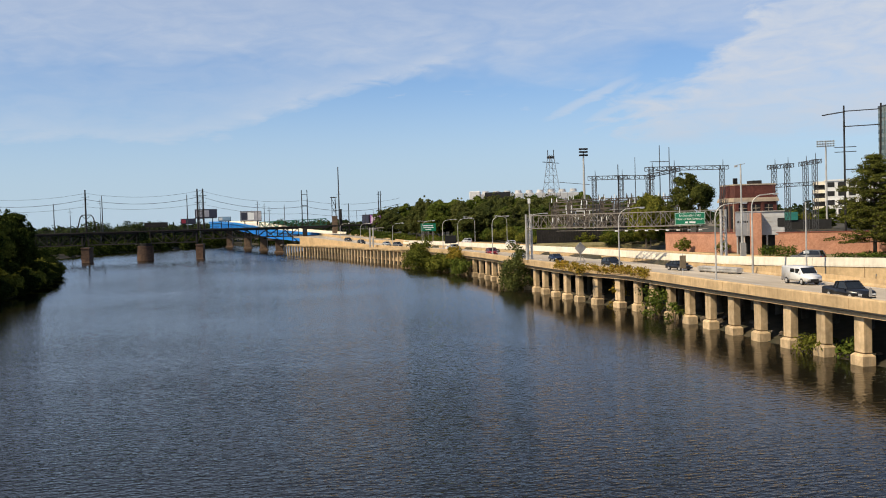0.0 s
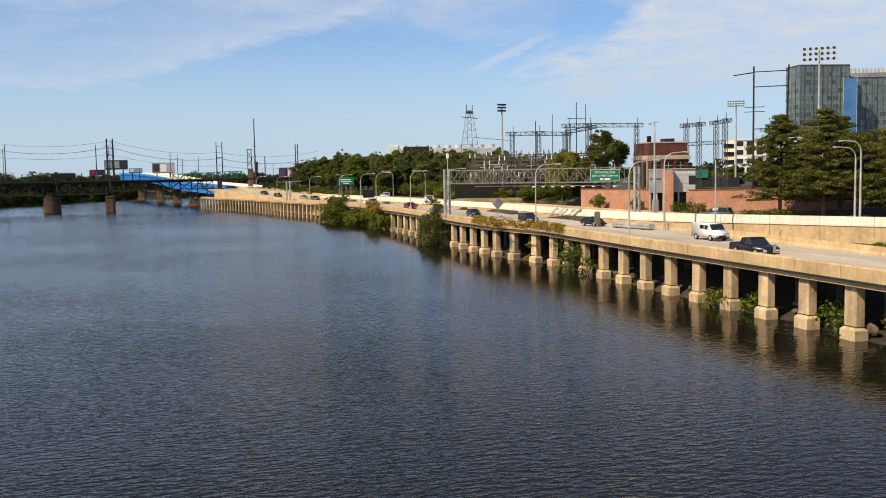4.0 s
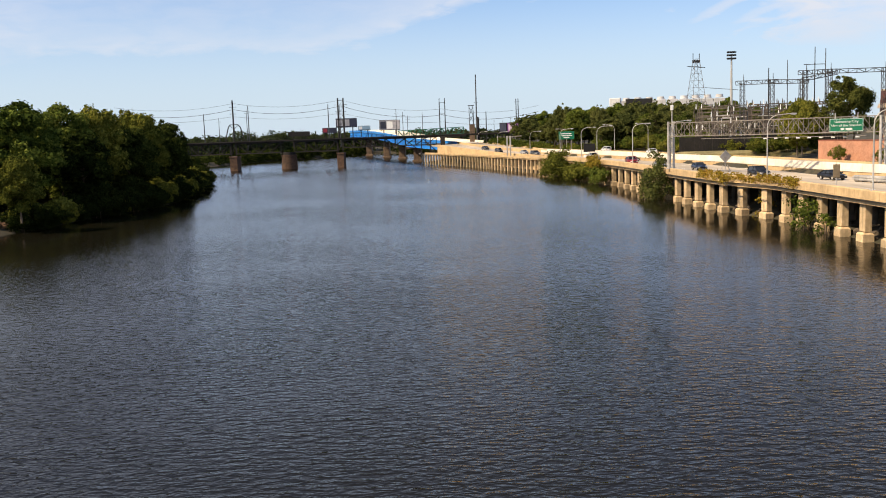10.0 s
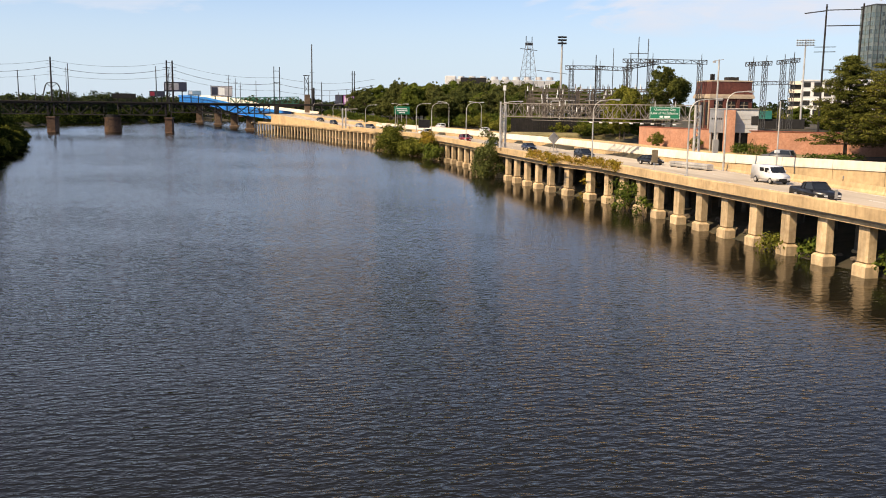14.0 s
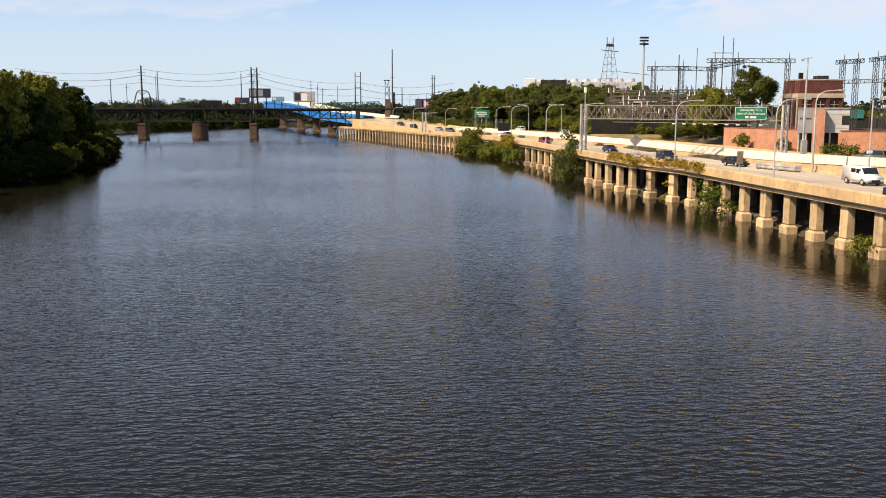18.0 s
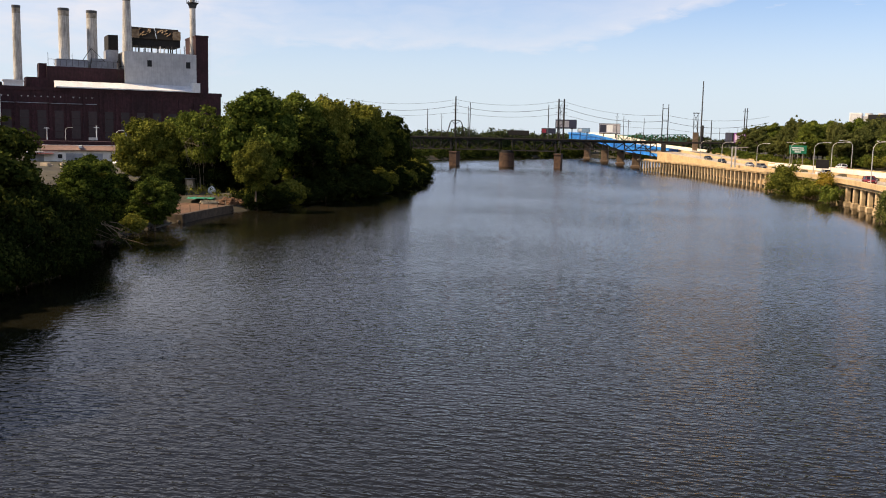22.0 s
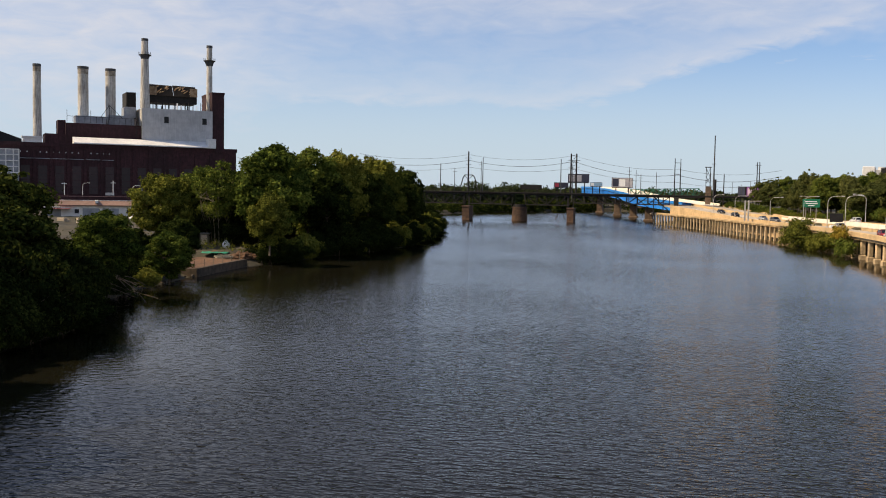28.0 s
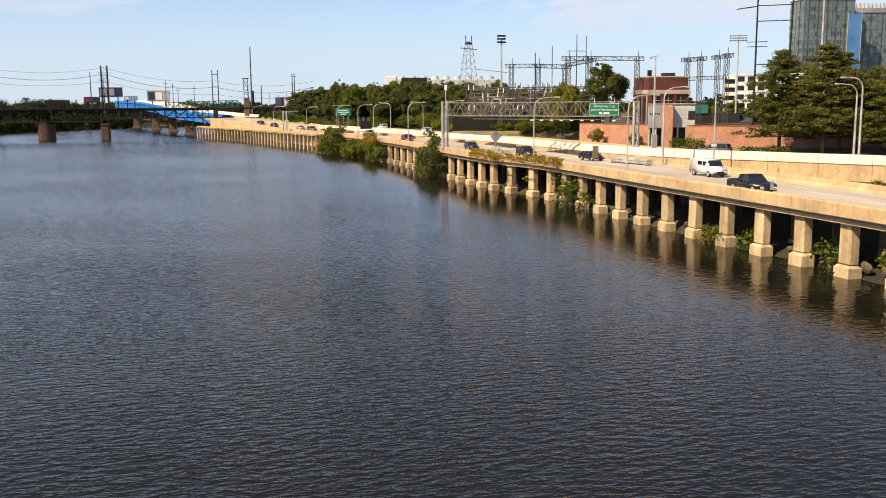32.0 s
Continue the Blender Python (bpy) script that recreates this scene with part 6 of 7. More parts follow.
def vehicle(kind, colour, x, y, z, turn, label, group="expressway traffic"):
    length, width, low, cabin, wr = SHAPES[kind]
    v = thing({"van": "van", "pickup": "pickup_truck"}.get(kind, "car"), (x, y, z), turn, label, {"van": "van", "pickup": "pickup truck"}.get(kind, "car"), group)
    hw = width / 2
    bm = prism(bmesh.new(), low, -hw, hw)
    for w in bm.verts:
        if w.co.z > 0.9:
            w.co.y *= 0.94
    bmesh.ops.bevel(bm, geom=bm.edges[:], offset=0.06, segments=2, affect="EDGES")
    body = part("body", bm, PAINTS[colour], v, smooth=True)
    if cabin:
        bm = prism(bmesh.new(), cabin, -hw * 0.9, hw * 0.9)
        for w in bm.verts:
            if w.co.z > 1.2:
                w.co.y *= 0.84
        part("glasshouse", bm, CAR_GLASS, v)
        top = [c for c in cabin if c[1] > 1.3]
        bm = prism(bmesh.new(), [(top[0][0] - 0.05, top[0][1] - 0.01), (top[0][0], top[0][1] + 0.04), (top[1][0], top[1][1] + 0.04), (top[1][0] + 0.1, top[1][1] - 0.02)], -hw * 0.78, hw * 0.78)
        part("roof", bm, PAINTS[colour], v)
        for s in (-1, 1):
            for pa, pb, pw in (((-0.45, s * hw * 0.91, cabin[0][1]), (-0.4, s * hw * 0.77, top[0][1]), 0.1), ((cabin[-1][0], s * hw * 0.9, cabin[-1][1]), (top[1][0], s * hw * 0.76, top[1][1]), 0.08), ((cabin[0][0], s * hw * 0.9, cabin[0][1]), (top[0][0], s * hw * 0.76, top[0][1]), 0.12)):
                part("pillar", bars((pa, pb, pw)), PAINTS[colour], v)
    else:
        bm = prism(bmesh.new(), [(1.22, 1.98), (1.28, 1.98), (1.86, 1.32), (1.80, 1.30)], -hw * 0.86, hw * 0.86)
        part("windscreen", bm, CAR_GLASS, v)
        for s in (-1, 1):
            part("side_window", boxes((0.35, s * hw * 0.955 - 0.03, 1.35, 1.2, s * hw * 0.955 + 0.03, 1.85)), CAR_GLASS, v)
            part("side_window", boxes((-0.75, s * hw * 0.955 - 0.03, 1.4, 0.15, s * hw * 0.955 + 0.03, 1.85)), CAR_GLASS, v)
    front, rear = low[-1][0], low[0][0]
    for s in (-1, 1):
        part("headlight", boxes((front - 0.1, s * hw * 0.72 - 0.2, 0.58, front + 0.03, s * hw * 0.72 + 0.2, 0.74), bevel=0.02), HEADLAMP, body)
        part("tail_light", boxes((rear - 0.03, s * hw * 0.78 - 0.14, 0.66, rear + 0.1, s * hw * 0.78 + 0.14, 0.9), bevel=0.02), TAIL, body)
        part("mirror", boxes((cabin[-1][0] - 0.25 if cabin else 1.3, s * (hw + 0.08) - 0.09, 0.98 if cabin else 1.35, cabin[-1][0] - 0.08 if cabin else 1.45, s * (hw + 0.08) + 0.09, 1.12 if cabin else 1.6), bevel=0.02), PAINTS[colour], body)
    if kind == "pickup":
        part("cargo_bed", boxes((-2.75, -hw * 0.8, 1.16, -1.0, hw * 0.8, 1.20)), M_DARK, v)
    part("grille", boxes((front - 0.02, -0.5, 0.42, front + 0.025, 0.5, 0.7)), M_DARK, body)
    part("front_bumper", boxes((front - 0.05, -hw * 0.92, 0.3, front + 0.08, hw * 0.92, 0.45), bevel=0.03), PAINTS[colour] if kind != "van" else M_DARK, body)
    part("rear_bumper", boxes((rear - 0.08, -hw * 0.92, 0.35, rear + 0.05, hw * 0.92, 0.55), bevel=0.03), PAINTS[colour] if kind != "van" else M_DARK, body)
    for fx2 in (-length * 0.29, length * 0.30):
        for s in (-1, 1):
            w = part("wheel", rods(((fx2, s * (hw - 0.22), wr), (fx2, s * (hw + 0.01), wr), wr), n=18), M_RUBBER, v)
            part("rim", rods(((fx2, s * (hw - 0.05), wr), (fx2, s * (hw + 0.025), wr), wr * 0.62), n=12), M_GALV, w)
    return v


def lane(y, k):
    return edge_x(y) + (0 if y < 290 else 2.0) + (3.0, 6.6, 10.0)[k]


for kind, colour, y, k, lab in (
    ("pickup", "black", 84.0, 0, "black pickup truck driving towards the bridge"),
    ("sedan", "black", 138.0, 2, "black sedan on the expressway"),
    ("van", "white", 104.0, 2, "white panel van on the expressway"),
    ("suv", "black", 151.0, 1, "dark sport utility car on the expressway"),
    ("sedan", "navy", 181.0, 1, "dark blue sedan on the expressway"),
    ("sedan", "silver", 196.0, 0, "silver sedan on the expressway"),
    ("suv", "red", 221.0, 0, "dark red car on the expressway"),
    ("sedan", "black", 233.0, 1, "black sedan far along the expressway"),
    ("suv", "silver", 268.0, 1, "pale car far along the expressway"),
    ("sedan", "black", 286.0, 0, "black sedan far along the expressway"),
    ("sedan", "white", 305.0, 1, "white car far along the expressway"),
    ("suv", "grey", 318.0, 0, "grey car far along the expressway"),
    ("sedan", "silver", 338.0, 1, "silver car on the rising far roadway"),
    ("suv", "black", 356.0, 0, "dark car on the rising far roadway"),
    ("sedan", "black", 383.0, 1, "dark car on the rising far roadway"),
):
    tilt = 90 + nose(y)
    vehicle(kind, colour, lane(y, k), y, road_z(y) + 0.01, -(180 - tilt), lab)
vehicle("suv", "grey", 72.5, 131.0, 6.37, 128, "dark grey sport utility car on the upper road behind the wall", "upper road traffic")
vehicle("sedan", "white", 55.0, 262.0, 6.37, 98, "white car on the upper road", "upper road traffic")
vehicle("sedan", "white", -136.6, 214.0, 4.75, 20, "white car parked beside the workshop", "parked cars")
vehicle("suv", "white", 48.5, 300.0, 6.37, 102, "white car on the upper road", "upper road traffic")

# ---- plants along the viaduct ----
rng5 = random.Random(21)


def mound(x0, x1, y0, y1, z0, z1, n, r):
    return [((rng5.uniform(x0, x1), rng5.uniform(y0, y1), rng5.uniform(z0, z1)), (r * rng5.uniform(0.7, 1.2), r * rng5.uniform(0.7, 1.2), r * rng5.uniform(0.6, 1.0))) for _ in range(n)]


bush("riverside_bush", 39.3, 181.5, 0, mound(-2.4, 1.8, -4.2, 3.6, 1.0, 5.6, 30, 1.35) + mound(-1, 1, -2.2, 2.0, 5.4, 8.4, 10, 1.15) + mound(-2.6, 0.5, -4.6, 3.8, 0, 1.6, 9, 1.3), 90, 0.22, M_LEAFW, 31, "tall green bush growing from the water beside the viaduct")
bush("riverside_bush", 30.0, 279, 0, mound(-3.0, 2.5, -13, 10, 0.6, 4.4, 34, 2.1) + mound(-1, 2, -11, 7, 4.2, 7.2, 18, 1.7), 60, 0.28, M_LEAFY, 32, "wide yellow-green bush over the viaduct edge")
bush("riverside_bush", 33.5, 256, 0, mound(-2.6, 1.8, -9, 9, 0.3, 3.8, 26, 1.8), 60, 0.28, M_LEAFY, 33, "green bush at the foot of the viaduct")
bush("riverside_bush", 36.4, 234, 0, mound(-2.2, 1.0, -7, 7, 0.3, 3.8, 24, 1.4), 70, 0.24, M_LEAF, 34, "low green bush at the foot of the viaduct")
bush("hanging_vine", 35.4, 238, 3.2, mound(-1.1, 0.4, -9, 9, 0.4, 3.6, 30, 0.95), 80, 0.24, M_VINE, 35, "yellow autumn vine spilling over the parapet")
bush("hanging_vine", 41.2, 149, 5.1, mound(-0.5, 0.3, -9, -4, 0.0, 1.0, 6, 0.55) + [((edge_x(149 + d) - 41.2 - 0.55 + rng5.uniform(-0.2, 0.25), d, rng5.uniform(0.2, 1.15)), (0.42, 0.9, 0.6)) for d in np.arange(-24, 9, 0.34)], 230, 0.13, M_VINE, 36, "yellow and russet vine draped over the parapet")
for x, y, n, r, h, mat2, lab in ((46.3, 141, 9, 0.9, 3.4, M_VINE, "yellow creeper climbing a viaduct pier"), (45.9, 123, 12, 1.1, 3.4, M_LEAF, "green bush under the viaduct"), (46.2, 117, 8, 0.8, 2.2, M_LEAF, "green bush under the viaduct"), (48.3, 86, 14, 0.9, 1.3, M_LEAFY, "low shrub on the rubble under the viaduct"), (49.6, 82.5, 9, 0.9, 1.9, M_LEAF, "low shrub on the rubble under the viaduct"), (50.3, 69.2, 9, 1.1, 2.0, M_LEAF, "bright green shrub between two piers"), (50.6, 62.3, 6, 0.8, 2.6, M_LEAFY, "small leafy shrub between two piers")):
    bush("pier_shrub", x, y, 0, mound(-1.2, 1.0, -1.9, 1.9, 0.2, h, n, r), 70, 0.2, mat2, int(y), lab, "plants under the viaduct")
rub = thing("pier_rubble", (0, 0, 0), 0, "brown stones and debris under the viaduct", "stones", kind="stuff")
for k in range(170):
    y = rng5.uniform(50, 190)
    ob = part("stone", rock_mes[k % 5], M_ROCK, rub)
    s = rng5.uniform(0.35, 1.1)
    ob.matrix_basis = Matrix.LocRotScale((edge_x(y) + rng5.uniform(1.6, 5.0), y, rng5.uniform(0.1, 0.9)), Euler((rng5.random(), rng5.random(), rng5.random() * 6)), (s, s * 1.2, s))
for x, y, s in ((64, 92, 0.35), (66.5, 86, 0.4), (70, 80, 0.4), (63.5, 100, 0.25)):
    plant(low_b, x, y, 3.9, s, 40 * s, label="low shrub in the hollow below the retaining wall", group="verge shrubs")

# ---- west bank: buildings, trees and substation ----
bw = thing("wall_brick_boundary", (0, 0, 0), 0, "long salmon-coloured brick boundary wall with a coping", "wall", kind="structure")
for (x0, y0), (x1, y1) in (((72.0, 186.8), (78.4, 167.0)), ((81.7, 158.7), (95.0, 147.5)), ((95.0, 147.5), (118.0, 132.0))):
    part("wall_length", sweep(bmesh.new(), [(x0, y0, 0), (x1, y1, 0)], [(0, 5.5), (0, 10.1), (-0.4, 10.1), (-0.4, 5.5)]), M_BRICKP, bw)
    part("coping", sweep(bmesh.new(), [(x0, y0, 0), (x1, y1, 0)], [(0.1, 10.1), (0.1, 10.26), (-0.5, 10.26), (-0.5, 10.1)]), M_BRICKR, bw)


def grey_building():
    g = thing("gatehouse", (75.5, 161.4, 6.5), -26, "small grey panelled gatehouse raised on columns with a brick pier", "building")
    side = mk("white_grey_panel", (0.40, 0.41, 0.42), (0.48, 0.49, 0.50), 0.8, 0.7, bump=0.05, wear=0.2)
    part("front_block", boxes((0, 0, 3.2, 4.3, 6.4, 7.5), bevel=0.03), M_GREYB, g)
    part("side_block", boxes((4.3, 0.15, 3.3, 8.4, 6.4, 7.5), bevel=0.03), side, g)
    for z in (4.1, 4.9, 5.7, 6.5):
        part("panel_joint", boxes((4.5, 0.11, z, 8.36, 0.16, z + 0.05)), M_GALV, g)
    for x in (1.05, 2.1):
        part("panel_joint", boxes((x, -0.03, 3.3, x + 0.05, 0.02, 7.45)), M_GALV, g)
    part("brick_pier", boxes((2.5, -1.9, -0.5, 4.5, 0.1, 7.3), bevel=0.03), M_BRICKP, g)
    part("base", boxes((0.6, 1.2, -0.5, 7.8, 6.0, 3.2)), M_DARK, g)
    for x in (0.3, 1.5, 5.4, 8.1):
        part("column", rods(((x, 0.35, -0.5), (x, 0.35, 3.3), 0.16), n=10), M_GALV, g)
    for x in (4.9, 6.4):
        part("stair_rail", bars(((x, -0.3, -0.3), (x + 1.3, -0.3, 2.4), 0.09), ((x, -0.3, -0.3), (x, -0.3, 1.6), 0.09)), M_STEELD, g)
    part("window", boxes((7.2, 0.08, 4.7, 8.42, 1.6, 6.3)), M_DARK, g)
    part("drip_edge", boxes((-0.1, -0.1, 7.5, 8.5, 6.5, 7.64)), M_GALV, g)
    part("lettering_bar", boxes(*[(0.35 + 0.4 * i, -0.05, 5.6, 0.6 + 0.4 * i, -0.01, 5.9) for i in range(5)]), M_DARK, g, "small dark letter shapes")


grey_building()


M_BRICKH = mk("dark_red_brick", (0.105, 0.032, 0.024), (0.17, 0.055, 0.04), 2.5, 0.95, bump=0.3, wear=0.3)


def brick_house():
    b = thing("switch_house", (99.8, 213.4, 6.5), -3, "old red brick switch house with stone bands and flat roof", "building")
    w, d = 10.4, 10.0
    part("wall_block", boxes((0, 0, 0, w, d, 11.8)), M_BRICKH, b)
    part("cornice", boxes((-0.4, -0.4, 9.9, w + 0.4, d + 0.4, 10.5), (-0.25, -0.25, 10.5, w + 0.25, d + 0.25, 10.9)), M_TRIM, b)
    part("attic", boxes((0.2, 0.2, 10.9, w - 0.2, d - 0.2, 13.9)), M_BRICKH, b)
    part("coping", boxes((0.1, 0.1, 13.9, w - 0.1, d - 0.1, 14.2)), M_TRIM, b)
    for x in (0.6, 3.8, 7.0):
        p = part("window", boxes((x + 0.3, -0.05, 4.5, x + 2.4, 0.05, 9.2)), M_DARK, b)
        part("window_bars", boxes(*[(x + 0.3, -0.09, z, x + 2.4, -0.05, z + 0.1) for z in (5.8, 7.1, 8.3)], (x + 1.3, -0.09, 4.5, x + 1.4, -0.05, 9.2)), M_TRIM, p)
        part("pilaster", boxes((x - 0.5, -0.28, 0, x + 0.2, 0, 9.9)), M_BRICKH, b)
    for y in (0.8, 3.9, 7.0):
        part("window", boxes((-0.06, y, 3.5, 0.05, y + 2.0, 9.0)), M_DARK, b)
        part("window_surround", boxes((-0.2, y - 0.3, 0, 0.0, y, 9.9)), M_TRIM, b)
    part("roof_plant", boxes((6, 4, 14.2, 8.5, 7, 15.1)), M_STEELD, b)
    part("vent", boxes((2, 5, 14.2, 2.8, 6, 15.8)), M_STEELD, b)


brick_house()
lawn = sweep(bmesh.new(), along(128, 190, 4, wall_x, lambda y: 0.0), [(13.25, 5.9), (13.25, 6.3), (18, 6.34), (27, 6.4), (27, 5.9)])
tagged(part("lawn", lawn, M_GRASS), "mown grass between the upper road and the brick wall", "grass", kind="structure")
for x0, y0, x1, y1, tall in ((74.6, 149.3, 78.4, 146.0, 2.2), (78.6, 145.8, 81.6, 143.0, 1.0), (81.2, 138.0, 84.0, 130.0, 1.0), (79.6, 164.0, 80.6, 161.5, 2.0), (87.0, 140.0, 89.5, 136.0, 1.0)):
    n = int(math.hypot(x1 - x0, y1 - y0) / 0.6) + 1
    bush("clipped_hedge", x0, y0, 6.3, [(((x1 - x0) * i / n, (y1 - y0) * i / n, z), (0.8, 0.8, 0.6)) for i in range(n + 1) for z in np.arange(0.35, tall - 0.3, 0.55)], 75, 0.17, M_LEAF, int(y0), "clipped green hedge before the brick wall", "hedges")


def conifer(name, x, y, z, h, rad, seed, label):
    """A layered conifer: whorls of flat, drooping boughs round a straight trunk."""
    r = random.Random(seed)
    c = thing(name, (x, y, z), 0, label, "conifer", "conifers by the road")
    part("trunk", rods(((0, 0, -0.5), (0, 0, h * 0.95), 0.34, 0.05), n=8), M_BARK, c)
    bm, blobs = bmesh.new(), []
    zz = h * 0.17
    while zz < h:
        k = (zz - h * 0.17) / (h * 0.83)
        for j in range(9 if k < 0.75 else 6):
            a2 = r.uniform(0, 6.283)
            sector = 1 + 0.45 * noise.noise((math.cos(a2) * 1.3 + seed, math.sin(a2) * 1.3, k * 3.2))
            rr = (rad * (1 - k ** 2.1) + 0.7) * sector * r.uniform(0.72, 1.05)
            end = (rr * math.cos(a2), rr * math.sin(a2), zz + r.uniform(-0.1, 0.16) * rr)
            rod(bm, (0, 0, zz - 0.3), end, 0.08, 0.02, n=5)
            for q in (0.34, 0.62, 0.84, 1.0):
                s = r.uniform(0.65, 1.05) * (1.15 - 0.4 * q)
                side = r.uniform(-0.22, 0.22) * rr * (1 - q * 0.4)
                blobs.append(((end[0] * q - side * math.sin(a2), end[1] * q + side * math.cos(a2), zz + (end[2] - zz) * q + 0.1), (s * 1.2, s * 1.2, s * 0.5)))
        zz += h * r.uniform(0.035, 0.065)
    part("bough_frame", bm, M_BARK, c)
    part("needles", leaf_mesh("needles", blobs, 150, 0.155, seed, M_LEAFC, flat=0.6), M_LEAFC, c)


conifer("conifer", 88.6, 139.2, 6.2, 16.2, 6.0, 71, "broad dark green conifer with layered boughs")
conifer("conifer", 93.0, 133.8, 6.2, 17.0, 7.4, 72, "broad dark green conifer with layered boughs")
conifer("conifer", 97.5, 136.0, 6.2, 15.5, 7.4, 73, "broad dark green conifer with layered boughs")
conifer("conifer", 103.5, 129.5, 6.2, 15.5, 7.6, 74, "broad dark green conifer with layered boughs")
conifer("conifer", 107.0, 121.0, 6.2, 14.0, 6.4, 75, "broad dark green conifer with layered boughs")
conifer("conifer", 100.5, 126.5, 6.2, 10.5, 5.2, 76, "smaller dark green conifer with layered boughs")

# deciduous trees and scrub behind the road
verge_a = tree_proto("verge_shrub", 83, 5.5, 4.2, -0.3, M_LEAF, count=60, per=140, size=0.19, trunk_r=0.12, stems=3, label="green scrub beside the expressway", category="shrub", squash=0.8)
verge_b = tree_proto("verge_shrub", 89, 5.0, 3.6, -0.2, M_LEAFY, count=55, per=140, size=0.19, trunk_r=0.1, stems=3, label="yellow-green scrub beside the expressway", category="shrub", squash=0.8)
olive_tree = tree_proto("broadleaf_tree", 43, 20, 7.0, 2.4, leafy("olive_foliage", (0.035, 0.044, 0.012), (0.105, 0.115, 0.027), (0.20, 0.19, 0.046), 0.15), count=70, per=130, size=0.30, stems=2, label="olive broadleaf tree with an uneven crown", squash=0.9)
for p, x, y, h, r, t in ((olive_tree, 82.9, 200.3, 17.2, 5.6, 30), (broad_c, 71.5, 197, 11.5, 3.6, 80), (broad_c, 75.5, 205, 12.5, 3.8, 10)):
    plant(p, x, y, 7.2, r / 7.0, t, h / 20, label="broadleaf tree beside the substation", group="trees by the substation")
for x, y, s in ((72.2, 178.0, 0.5), (76.0, 168.0, 0.42)):
    plant(verge_b, x, y, 6.3, s, x * 7, s * 1.2, "scrubby bush before the brick wall", "verge shrubs")
random.seed(31)
for k in range(95):
    y = random.uniform(215, 335)
    u = random.uniform(16, 34)
    plant((verge_a, verge_b, verge_a)[k % 3], wall_x(y) + u, y, 6.3 + (u - 14) * 0.06, random.uniform(0.45, 0.95), random.uniform(0, 360), group="verge shrubs")
for k in range(12):
    x = 69.0 + k * 1.1
    plant(verge_a if k % 3 else verge_b, x, 224 - (x - 60) * 0.5 - random.uniform(0, 5), 7.6, random.uniform(0.3, 0.6), random.uniform(0, 360), random.uniform(0.45, 0.8), group="verge shrubs")

wood_tree = tree_proto("broadleaf_tree", 67, 20, 7.0, 0.8, M_LEAFW, count=100, per=110, size=0.34, label="green tree in the wood beside the expressway")
WOOD = []
for k in range(44):
    f = k / 43
    x, y = 38 + 56 * f + random.uniform(-3, 4), 352 - 40 * f + random.uniform(-8, 22)
    WOOD.append((x, y, random.uniform(11, 16.5)))
for k in range(22):
    f = k / 21
    WOOD.append((56 + 40 * f + random.uniform(-3, 3), 322 - 52 * f + random.uniform(-6, 6), random.uniform(9.5, 12.5)))
WOOD += [(30, 416, 13.5), (35, 417, 14.5), (40, 414, 15), (45, 411, 15), (33, 408, 11), (50, 404, 15), (38.5, 374, 9.5), (41.5, 366, 10.5), (37.0, 384, 8.5), (44.5, 362, 11)]
for k, (x, y, h) in enumerate(WOOD):
    plant((wood_tree, wood_tree, wood_tree, broad_a, wood_tree)[k % 5], x, y, 8.0, random.uniform(0.55, 0.85), random.uniform(0, 360), h / 20, "dense green tree in the wood beside the expressway", "expressway wood")

# dry grass strip in front of the substation fence
gs = sweep(bmesh.new(), [(54.0, 228.0, 7.1), (64, 222.6, 7.2), (74, 217.0, 7.2), (86, 210.5, 7.2)], [(-2.6, 0.5), (0, 0.42), (2.8, -0.1), (2.8, -0.9), (-2.6, -0.9)])
tagged(part("grass_verge", gs, M_GRASS), "strip of dry mown grass below the substation fence", "grass", kind="structure")
# dark palisade fence of the substation
fence = thing("palisade_fence", (0, 0, 0), 0, "dark steel palisade fence along the substation", "fence")
f0, f1 = Vector((55.5, 231.0, 7.9)), Vector((88.0, 213.0, 8.0))
for i in range(61):
    p = f0.lerp(f1, i / 60)
    part("fence_panel", boxes((p.x - 0.30, p.y - 0.03, p.z - 0.4, p.x + 0.30, p.y + 0.03, p.z + 3.1)), M_STEELD, fence)
    if i % 4 == 0:
        part("post", boxes((p.x - 0.06, p.y + 0.04, p.z - 0.6, p.x + 0.06, p.y + 0.16, p.z + 3.3)), M_STEELG, fence)


def lattice_post(bm, p, h, w0, w1, n):
    p = Vector(p)
    def c(i, z):
        w = w0 + (w1 - w0) * z / h
        return p + Vector((w / 2 * (1, -1, -1, 1)[i % 4], w / 2 * (1, 1, -1, -1)[i % 4], z))
    for i in range(4):
        bar(bm, c(i, 0), c(i, h), 0.11)
    for k in range(n):
        z0, z1 = h * k / n, h * (k + 1) / n
        for i in range(4):
            bar(bm, c(i, z0), c(i + 1, z1), 0.055)
            bar(bm, c(i, z1), c(i + 1, z1), 0.055)
    return bm


